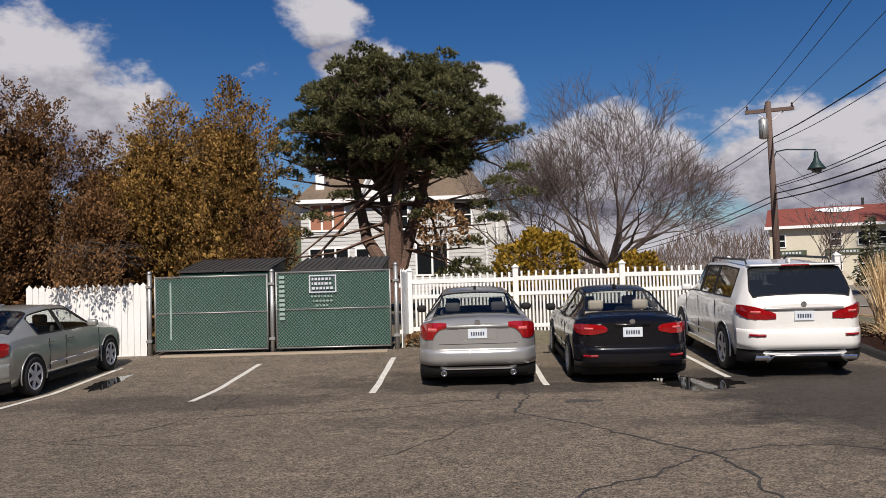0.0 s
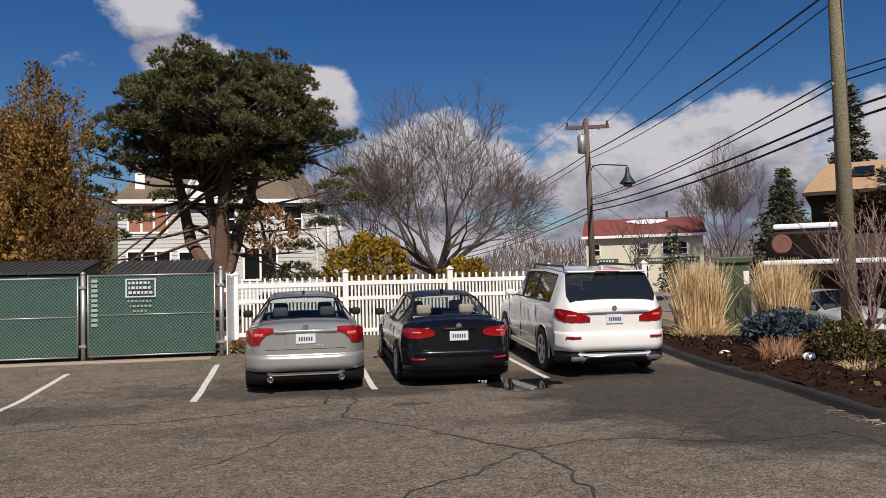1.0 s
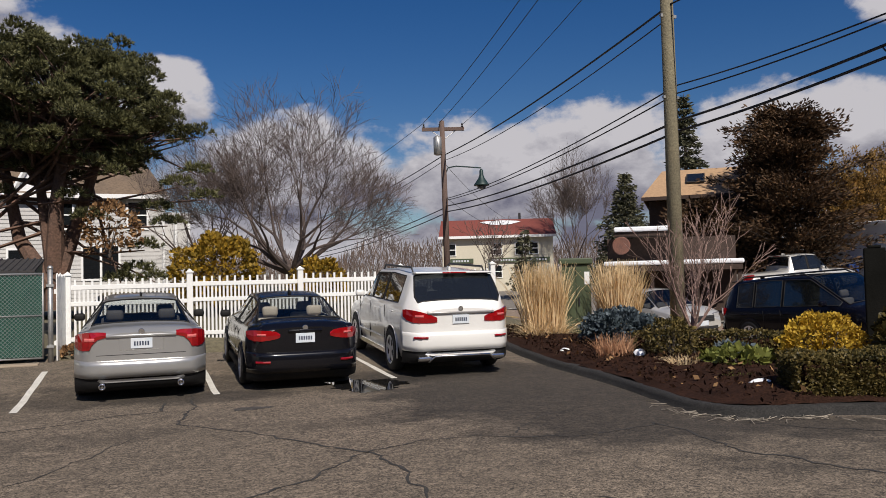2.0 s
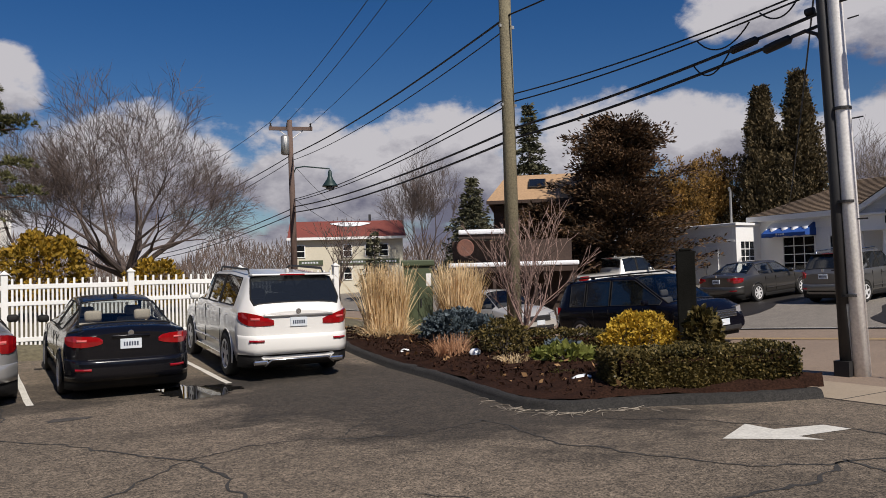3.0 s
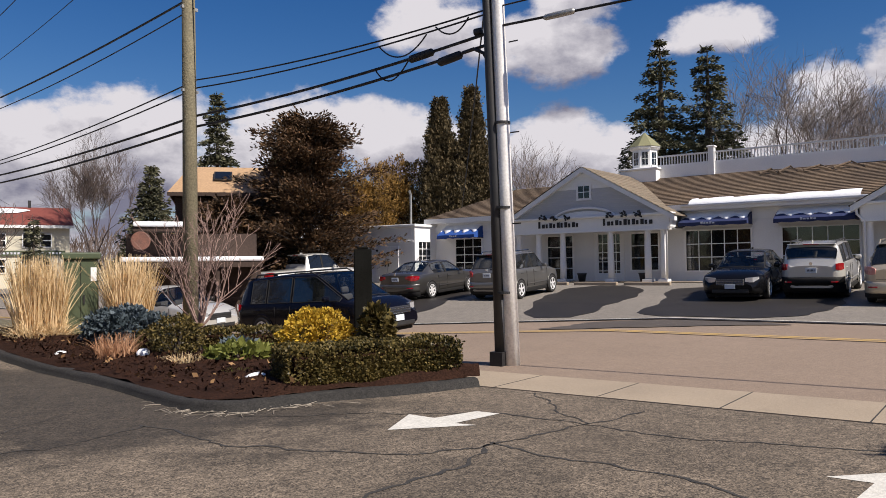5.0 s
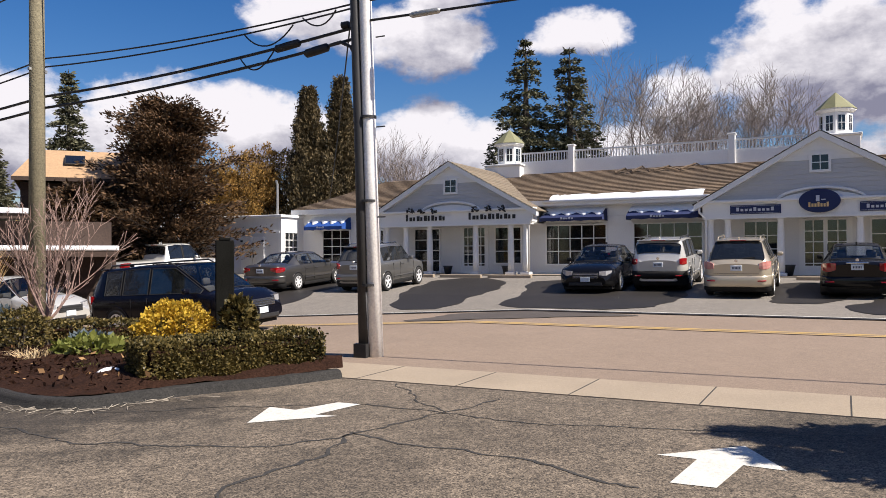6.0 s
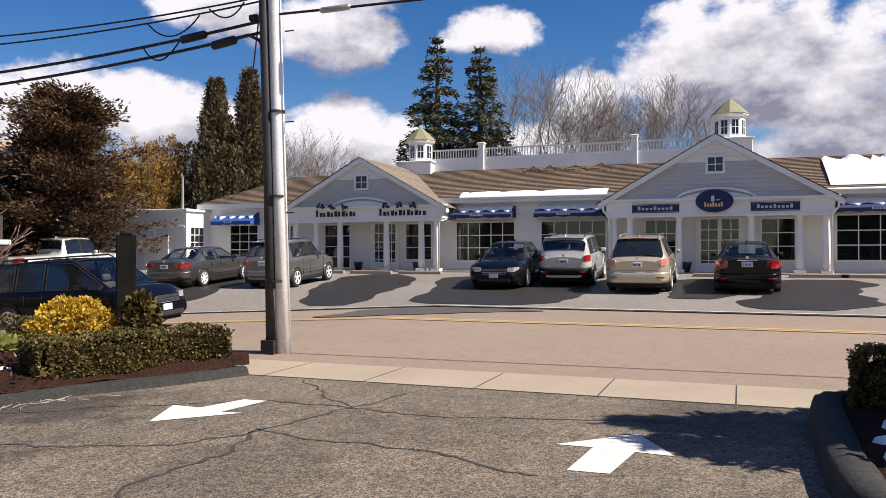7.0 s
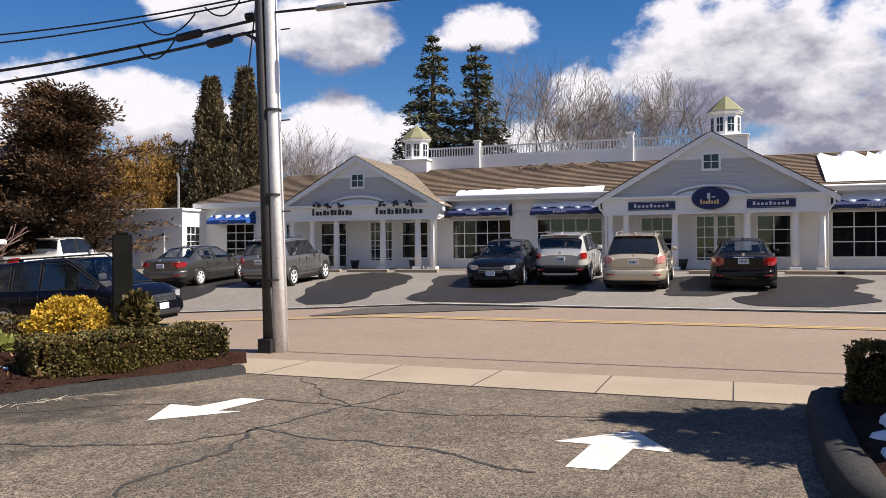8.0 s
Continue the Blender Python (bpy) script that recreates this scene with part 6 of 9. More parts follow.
# wheel stops
for y in (-4.6, -3.0, 0.2, 7.3, 11.8, 14.0, 16.2):
    z = ground_z(30.5, y)
    t = tagged(part("wheel_stop", soft_box(30.4, 30.58, y - 0.95, y + 0.95, z - 0.02, z + 0.13, 0.03), M_CONCRETE), "pale concrete wheel stop before the shops", "wheel stop", "wheel stops")
# planter by the door
pl = thing("planter", pose(33.0, 1.55, FZ), "dark urn planter with a small conifer", "planter")
part("pot", lathe([(0.16, 0), (0.24, 0.35), (0.27, 0.42)], 14), M_BLACKMETAL, pl, smooth=True)
for y in (15.9, 13.0):
    t = thing("planter", pose(33.1, y, FZ), "dark empty urn beside the porch door", "planter", "porch urns")
    part("pot", lathe([(0.14, 0), (0.2, 0.3), (0.24, 0.38)], 14), M_BLACKMETAL, t, smooth=True)
# wet patches on the bays
def wet(xa, a0, a1, xb, b0, b1, seed, label, material, lift=0.014, wave=0.16):
    """Meltwater that runs down the slope from (xa, a0..a1) to (xb, b0..b1), with wavering sides."""
    rnd = random.Random(seed)
    n, m = 26, 8
    ph = [rnd.uniform(0, 6) for _ in range(4)]
    bm = bmesh.new()
    rows = []
    for i in range(n + 1):
        u = i / n
        x = xa + (xb - xa) * u
        end = min(1.0, 5 * u + 0.35, 5 * (1 - u) + 0.5)
        lo, hi = a0 + (b0 - a0) * u, a1 + (b1 - a1) * u
        mid, half = (lo + hi) / 2, (hi - lo) / 2 * end
        lo = mid - half + wave * math.sin(u * 9 + ph[0]) + 0.4 * wave * math.sin(u * 31 + ph[1])
        hi = mid + half + wave * math.sin(u * 8 + ph[2]) + 0.4 * wave * math.sin(u * 27 + ph[3])
        rows.append([bm.verts.new((x, y, ground_z(x, y) + lift)) for y in (lo + (hi - lo) * k / m for k in range(m + 1))])
    for p, q in zip(rows, rows[1:]):
        for k in range(m):
            bm.faces.new((p[k], q[k], q[k + 1], p[k + 1]))
    bm.normal_update()
    if bm.faces[:][0].normal.z < 0:
        bmesh.ops.reverse_faces(bm, faces=bm.faces[:])
    return tagged(part("wet_patch", bm, material), label, "puddle", "wet patches", "structure")


wet(30.2, 11.4, 15.0, 20.6, 9.6, 12.0, 21, "dark wet run of meltwater across the bay", M_WET)
wet(30.2, 4.2, 10.4, 20.4, 3.9, 8.2, 22, "broad dark wet run of meltwater across the bays", M_WET)
wet(29.5, -0.6, 1.9, 23.2, -0.2, 1.5, 23, "rounded dark wet patch under the parked car", M_WET)
wet(29.6, -4.5, -1.5, 20.8, -3.2, -0.5, 24, "glistening dark wet patch on the bay", M_WET, wave=0.3)
wet(30.0, 17.6, 20.6, 21.5, 16.2, 18.6, 25, "dark wet run of meltwater across the bay", M_WET)
wet(30.0, -9.4, -5.4, 21.0, -8.6, -5.0, 26, "dark wet run of meltwater across the bay", M_WET)
wet(19.4, 3.4, 8.4, 16.9, 7.4, 9.2, 27, "thin film of meltwater spreading onto the road", M_DAMP, 0.012, 0.12)
# ---------------------------------------------------------------- plants


def unit(rng, n):
    v = rng.normal(size=(n, 3))
    return v / np.linalg.norm(v, axis=1, keepdims=True)


def blades(name, at, along, side, material, parent=None, label="", tip=0.15):
    """Many small pointed leaves: base point, vector along, vector to the side; one mesh."""
    n = len(at)
    v = np.empty((n, 4, 3))
    v[:, 0] = at - side * tip
    v[:, 1] = at + along * 0.45 - side
    v[:, 2] = at + along
    v[:, 3] = at + along * 0.45 + side
    me = bpy.data.meshes.new(name)
    me.vertices.add(4 * n)
    me.vertices.foreach_set("co", v.ravel())
    me.loops.add(4 * n)
    me.loops.foreach_set("vertex_index", np.arange(4 * n, dtype=np.int32))
    me.polygons.add(n)
    me.polygons.foreach_set("loop_start", np.arange(0, 4 * n, 4, dtype=np.int32))
    me.update(calc_edges=True)
    me.materials.append(material)
    ob = new(name, me)
    if parent is not None:
        ob.parent = parent
    if label:
        ob["label"] = label
    return ob


def spray(rng, centres, out, length, width, spread=0.8):
    """Blades at the centres that point roughly along out."""
    n = len(centres)
    d = out + unit(rng, n) * spread
    d /= np.linalg.norm(d, axis=1, keepdims=True)
    s = np.cross(d, unit(rng, n))
    s /= np.linalg.norm(s, axis=1, keepdims=True) + 1e-9
    k = rng.uniform(0.6, 1.3, (n, 1))
    return centres, d * length * k, s * width * k


def shell(rng, n, centre, radii, inner=0.55):
    """Points in the outer part of an ellipsoid, with outward directions."""
    u = unit(rng, n)
    r = rng.uniform(inner ** 2, 1, (n, 1)) ** 0.5
    p = u * r * np.array(radii)
    o = u / np.array(radii)
    o /= np.linalg.norm(o, axis=1, keepdims=True)
    return p + np.array(centre), o


def grow(bm, rng, p, d, length, r, depth, out, up=0.1, bend=0.25, split=(2, 3), shrink=0.72, tips=None, sides=5, fan=0.55, thin=0.006, bound=None):
    """A limb that bends and forks; the ends of the last twigs go into tips."""
    pts, rad = [p], [r]
    n = 3 if depth > 1 else 2
    for i in range(n):
        d = (d + Vector(unit(rng, 1)[0]) * bend * 0.4 + Vector((0, 0, up * 0.3))).normalized()
        p = p + d * (length / n)
        pts.append(p)
        rad.append(max(thin, r * (1 - 0.4 * (i + 1) / n)))
        if bound and (p.x / bound[0]) ** 2 + (p.y / bound[0]) ** 2 + (max(0.0, p.z - bound[1]) / bound[2]) ** 2 > 1:
            depth = min(depth, 0)
            break
    tube(bm, pts, rad, sides if depth > 2 else (4 if depth > 1 else 3), cap=False)
    if depth <= 0:
        if tips is not None:
            tips.append((p, d))
        return
    k = int(rng.integers(split[0], split[1] + 1))
    a0 = rng.uniform(0, 6.28)
    u = d.orthogonal().normalized()
    w = d.cross(u)
    for i in range(k):
        a = a0 + 2 * math.pi * i / k + rng.uniform(-.4, .4)
        nd = (d + (u * math.cos(a) + w * math.sin(a)) * rng.uniform(fan * 0.6, fan * 1.25)).normalized()
        grow(bm, rng, p, nd, length * shrink * rng.uniform(0.8, 1.15), rad[-1] * (0.78 if k > 1 else 0.9), depth - 1, out, up, bend, split, shrink, tips, sides, fan, thin, bound)
    # side twigs along the limb
    if depth <= 4:
        for q in pts[1:-1]:
            nd = (d + Vector(unit(rng, 1)[0]) * 0.8 + Vector((0, 0, up))).normalized()
            grow(bm, rng, q, nd, length * shrink * 0.75, r * 0.4, max(depth - 2, 0), out, up, bend, split, shrink, tips, 3, fan, thin, bound)


def bare_tree(x, y, z, height, seed, label, stems=3, depth=5, lean=0.35, r=0.16, material=None, length=None, fan=0.5, up=0.12, group="bare trees", fine=1, thin=0.009, low=0.06, shrink=0.78, split=(2, 2), bound=None, twig=0.05):
    tips = []
    rng = np.random.default_rng(seed)
    t = thing("bare_tree", pose(x, y, z), label, "tree", group)
    bm = bmesh.new()
    first = length or height * 0.26
    base = height * low
    part("trunk", pipe([(0, 0, -0.3), (0, 0, 0.1), (0, 0, base + 0.1)], [r * 2.0, r * 1.7, r * 1.3], 9), M_BARK, t, smooth=True)
    for i in range(stems):
        a = 2.4 * i + rng.uniform(-.3, .3)
        out = lean * math.sqrt((i + 0.4) / stems) * rng.uniform(0.9, 1.15)
        d = Vector((math.cos(a) * out, math.sin(a) * out, 1)).normalized()
        grow(bm, rng, Vector((0, 0, base)), d, first * rng.uniform(0.9, 1.1), r * (0.85 if stems > 1 else 1), depth, None, up, 0.3, split, shrink, tips, 6, fan, thin, bound)
    part("crown", bm, material or M_TWIG, t)
    q, e = np.array([tuple(a) for a, b in tips]), np.array([tuple(b) for a, b in tips])
    q, e = np.repeat(q, fine, 0), np.repeat(e, fine, 0)
    at, al, sd = spray(rng, q - e * rng.uniform(0, 1, (len(q), 1)) * height * 0.035, e, height * twig, thin * 0.75, 0.55)
    blades("fine_growth", at, al, sd, material or M_TWIG, t)["kind"] = "stuff"
    return t


def arborvitae(x, y, z, height, radius, seed, material, label, n=9000, leaf=0.2, group="arborvitae", taper=0.75, top=2.6, lead=7):
    """A dense upright conifer with a ragged, bulging outline."""
    rng = np.random.default_rng(seed)
    t = thing("arborvitae", pose(x, y, z), label, "tree", group)
    bm = bmesh.new()
    for i in range(3):
        a = rng.uniform(0, 6.28)
        tube(bm, [(0.2 * math.cos(a), 0.2 * math.sin(a), -0.2), (0.35 * math.cos(a) * radius, 0.35 * math.sin(a) * radius, height * 0.45), (0.2 * math.cos(a), 0.2 * math.sin(a), height * 0.88)], [0.09, 0.06, 0.015], 6)
    part("trunk", bm, M_BARK, t)
    # foliage gathers in fans on several leaders of uneven height
    per = 36
    fans = n // per
    la = np.arange(lead) * 2.4 + rng.uniform(-.4, .4, lead)
    lr = np.where(np.arange(lead) == 0, 0.0, radius * rng.uniform(0.35, 0.62, lead))
    lh = np.where(np.arange(lead) == 0, height, height * rng.uniform(0.74, 0.99, lead))
    which = rng.integers(0, lead, fans)
    fz, ft = rng.beta(1.2, 1.1, fans), rng.uniform(0, 2 * math.pi, fans)
    prof = np.minimum(1.0, (fz + 0.12) * 4) * np.maximum(0.02, 1 - fz ** (top * 0.62)) ** taper
    fr = radius * (0.62 if lead > 1 else 1.25) * prof * (1 + 0.25 * np.sin(ft * 3 + fz * 9 + seed)) * rng.uniform(0.35, 1.15, fans)
    out = np.minimum(1.0, 0.35 + fz * 0.9)
    fc = np.stack([lr[which] * np.cos(la[which]) * out + fr * np.cos(ft), lr[which] * np.sin(la[which]) * out + fr * np.sin(ft), fz * lh[which]], 1)
    fd = np.stack([np.cos(ft) * 0.55, np.sin(ft) * 0.55, np.full(fans, 0.8)], 1)
    n = fans * per
    along = rng.uniform(-0.5, 1.0, (n, 1))
    p = np.repeat(fc, per, 0) + np.repeat(fd, per, 0) * along * leaf * 3.2 + rng.normal(size=(n, 3)) * leaf * (1.25 - along) * 0.8
    p[:, 2] = np.maximum(p[:, 2], 0.03)
    blades("crown", *spray(rng, p, np.repeat(fd, per, 0), leaf, leaf * 0.24, 0.75), material, t)
    # darker inner foliage so that little light passes
    m = n // 4
    hz2, th2 = rng.beta(1.2, 1.3, m) * 0.8, rng.uniform(0, 6.28, m)
    pr = np.minimum(1.0, (hz2 + 0.12) * 4) * np.maximum(0.02, 1 - hz2 ** 2.2) ** taper
    r2 = radius * pr * rng.uniform(0.1, 0.52, m)
    p2 = np.stack([r2 * np.cos(th2), r2 * np.sin(th2), hz2 * height], 1)
    blades("inner_crown", *spray(rng, p2, np.tile([0, 0, 0.3], (m, 1)), leaf * 2.4, leaf * 0.9, 1.0), material, t)
    return t


def spruce(x, y, z, height, radius, seed, material, label, whorls=26, per=11, leaf=0.28, group="spruces", open_=0.0, droop=0.35, bare=0.08):
    """A conifer of whorled, drooping boughs with needle sprays."""
    rng = np.random.default_rng(seed)
    t = thing("spruce", pose(x, y, z), label, "tree", group)
    part("trunk", pipe([(0, 0, -0.3), (0, 0, height * 0.5), (0, 0, height * 0.98)], [radius * 0.09, radius * 0.055, 0.02], 8), M_BARK, t)
    limbs = bmesh.new()
    P, D = [], []
    for k in range(whorls):
        u = bare + (1 - bare) * 0.985 * (k + rng.uniform(0, 0.5)) / whorls
        R = radius * (1 - u) ** 0.95 * rng.uniform(0.75, 1.12) + 0.12
        zz = u * height
        for j in range(per):
            if rng.random() < open_:
                continue
            a = 2 * math.pi * j / per + rng.uniform(-.3, .3) + k
            L = R * rng.uniform(0.65, 1.15)
            pts = []
            for i in range(5):
                s = i / 4
                pts.append(np.array([math.cos(a) * L * s, math.sin(a) * L * s, zz + L * (0.12 * s - droop * s * s + 0.12 * s ** 4)]))
            tube(limbs, [tuple(q) for q in pts], [0.03, 0.025, 0.02, 0.012, 0.006], 3, cap=False)
            m = max(7, int(L * 20))
            s = rng.uniform(0.12, 1.02, m)
            i0 = np.minimum((s * 4).astype(int), 3)
            q = np.array(pts)
            c = q[i0] + (q[np.minimum(i0 + 1, 4)] - q[i0]) * (s * 4 - i0)[:, None]
            side = np.array([-math.sin(a), math.cos(a), 0])
            lat = rng.uniform(-1, 1, (m, 1)) * (0.28 * L * (1.05 - s))[:, None]
            P.append(c + side * lat + np.array([0, 0, -1]) * np.abs(lat) * 0.25 + rng.normal(size=(m, 3)) * [0.03, 0.03, 0.08 * L ** 0.5])
            D.append(np.tile([math.cos(a), math.sin(a), -0.15], (m, 1)) + side * np.sign(lat) * 0.7)
    part("branchwork", limbs, M_BARK, t)["kind"] = "stuff"
    P, D = np.concatenate(P), np.concatenate(D)
    P, D = np.concatenate([P] * 3), np.concatenate([D] * 3)
    P = P + rng.normal(size=P.shape) * leaf * 0.25
    blades("crown", *spray(rng, P, D, leaf, leaf * 0.2, 0.7), material, t)
    return t


def shrub(name, x, y, z, radii, seed, material, label, n=2500, leaf=0.06, squared=1.0, group="shrubs", category="shrub", inner=0.6, spread=0.9):
    """A leafy shrub; squared below 1 makes a clipped, boxy one."""
    rng = np.random.default_rng(seed)
    t = thing(name, pose(x, y, z), label, category, group)
    bm = bmesh.new()
    for i in range(7):
        e = Vector(unit(rng, 1)[0])
        e.z = abs(e.z) + 0.4
        e = Vector((e.x * radii[0] * 0.6, e.y * radii[1] * 0.6, radii[2] * min(e.z, 1.0) * 1.2))
        tube(bm, [(0, 0, -0.05), e * 0.5, e], [0.02, 0.014, 0.006], 4)
    part("wood", bm, M_BARK, t)
    u = unit(rng, n)
    u[:, 2] = np.where(u[:, 2] < -0.75, -u[:, 2], u[:, 2])
    q = np.sign(u) * np.abs(u) ** squared
    q *= (1 + 0.1 * np.sin(u[:, 0:1] * 9 + seed) + 0.08 * np.sin(u[:, 1:2] * 13) + 0.06 * np.sin(u[:, 2:3] * 15)) * rng.uniform(inner, 1.0, (n, 1)) ** 0.4
    p = q * np.array(radii) + np.array([0, 0, radii[2]])
    p[:, 2] = np.maximum(p[:, 2], 0.02)
    blades("foliage", *spray(rng, p, u * 0.8 + [0, 0, 0.3], leaf, leaf * 0.35, spread), material, t)
    return t


def hedge(x0, y0, x1, y1, z, width, height, seed, label, n=14000, leaf=0.05, material=None):
    rng = np.random.default_rng(seed)
    L = math.hypot(x1 - x0, y1 - y0)
    t = thing("hedge", pose(x0, y0, z, 0, 0, math.degrees(math.atan2(y1 - y0, x1 - x0))), label, "hedge", "clipped hedges")
    # solid block in near-black mulch colour stands in for the hedge's shaded inside
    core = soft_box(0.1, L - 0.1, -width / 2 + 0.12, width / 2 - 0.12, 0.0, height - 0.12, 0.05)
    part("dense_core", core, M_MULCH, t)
    p = rng.uniform(size=(n, 3)) * [L, width, height] - [0, width / 2, 0]
    # push to the nearest of top, ends and sides
    d = np.stack([p[:, 0], L - p[:, 0], p[:, 1] + width / 2, width / 2 - p[:, 1], height - p[:, 2]], 1)
    k = np.argmin(d / [L, L, width, width, height * 1.3] * [2.4, 2.4, 1, 1, 0.9], axis=1)
    o = np.array([(-1, 0, 0), (1, 0, 0), (0, -1, 0), (0, 1, 0), (0, 0, 1)], float)[k]
    p = p + o * (d[np.arange(n), k] - rng.uniform(0, 0.07, n))[:, None]
    bump = 0.016 * np.sin(p[:, 0] * 5.3 + seed) + 0.014 * np.sin(p[:, 0] * 13 + p[:, 2] * 9) + 0.012 * np.sin(p[:, 1] * 17 + p[:, 0] * 7)
    p = p + o * bump[:, None]
    blades("foliage", *spray(rng, p, o * 0.7 + [0, 0, 0.35], leaf, leaf * 0.42, 0.9), material or L_BOX, t)
    return t


def tuft(name, x, y, z, radius, height, seed, material, label, n=260, lean=0.35, group="dry grasses", width=0.012, plume=False):
    """Grass or reed blades from one clump, bent at the top."""
    rng = np.random.default_rng(seed)
    t = thing(name, pose(x, y, z), label, "grass", group)
    verts, faces = [], []
    for i in range(n):
        a, r0 = rng.uniform(0, 6.28), radius * math.sqrt(rng.random()) * 0.75
        b = a + rng.normal() * 0.8
        ln = abs(rng.normal()) * lean
        h = height * rng.uniform(0.55, 1.08)
        base = np.array([r0 * math.cos(a), r0 * math.sin(a), 0.0])
        d = np.array([math.cos(b), math.sin(b), 0.0])
        s = np.cross(d, [0, 0, 1]) * width * rng.uniform(0.6, 1.4)
        tw = rng.uniform(0, 6.28)
        s = s * math.cos(tw) + d * math.sin(tw) * width
        k = len(verts)
        for j, u in enumerate((0, 0.4, 0.75, 1.0)):
            c = base + d * ln * h * (u ** 2) + np.array([0, 0, h * (u - 0.18 * ln * u ** 3)])
            w = (1 - u * 0.75)
            verts += [tuple(c - s * w), tuple(c + s * w)]
        for j in range(3):
            faces.append((k + 2 * j, k + 2 * j + 1, k + 2 * j + 3, k + 2 * j + 2))
    from_lists("foliage", verts, faces, material, t)
    return t


# arborvitae row behind the fence
for k, (x, y, h, r, m, n) in enumerate(((-14.6, 21.5, 6.4, 1.9, L_CEDAR, 9000), (-12.0, 21.2, 7.0, 1.9, L_CEDAR, 12000), (-9.9, 21.8, 5.6, 1.6, L_CEDAR, 9000), (-8.2, 21.3, 6.4, 1.75, L_GOLD, 12000), (-6.05, 21.0, 6.75, 1.6, L_GOLD, 12000), (-7.2, 22.6, 6.0, 1.6, L_CEDAR, 7000),
                                        (-11.3, 19.0, 4.6, 1.5, L_CEDAR, 9000), (-13.2, 18.9, 5.0, 1.7, L_CEDAR, 8000), (-9.0, 19.6, 3.8, 1.1, L_CEDAR, 7000), (-5.2, 20.4, 3.6, 0.9, L_CEDAR, 5000))):
    arborvitae(x, y, 0.3, h, r, 30 + k, m, "tall winter-bronzed golden arborvitae behind the fence" if m is L_GOLD else "tall rust-brown arborvitae behind the fence", int(n * 4.2), 0.085, taper=0.5, top=3.6 if m is L_GOLD else 2.4)

rng = np.random.default_rng(66)
near = [o for o in scene.objects if o.name.startswith("arborvitae")][8]
hx = rng.uniform(-9.1, -7.3, 34)
hc = np.stack([hx, rng.uniform(16.75, 17.3, 34), rng.uniform(1.85, 2.5, 34)], 1)
hp = np.repeat(hc, 40, 0) + rng.normal(size=(34 * 40, 3)) * [0.07, 0.07, 0.16] - np.array(near.matrix_world.translation)
blades("hanging_foliage", *spray(rng, hp, np.tile([0, -0.2, -0.6], (len(hp), 1)), 0.09, 0.02, 0.7), L_CEDAR, near)
limbs = bmesh.new()
for c in hc:
    a = Vector(c) - near.matrix_world.translation
    tube(limbs, [a, a + Vector((0.03, 0.3, 0.3)), a + Vector((0.05, 1.2, 0.25)), a + Vector((0.05, 2.0, -0.1))], [0.005, 0.009, 0.012, 0.015], 4)
part("hanging_limbs", limbs, M_BARK, near)

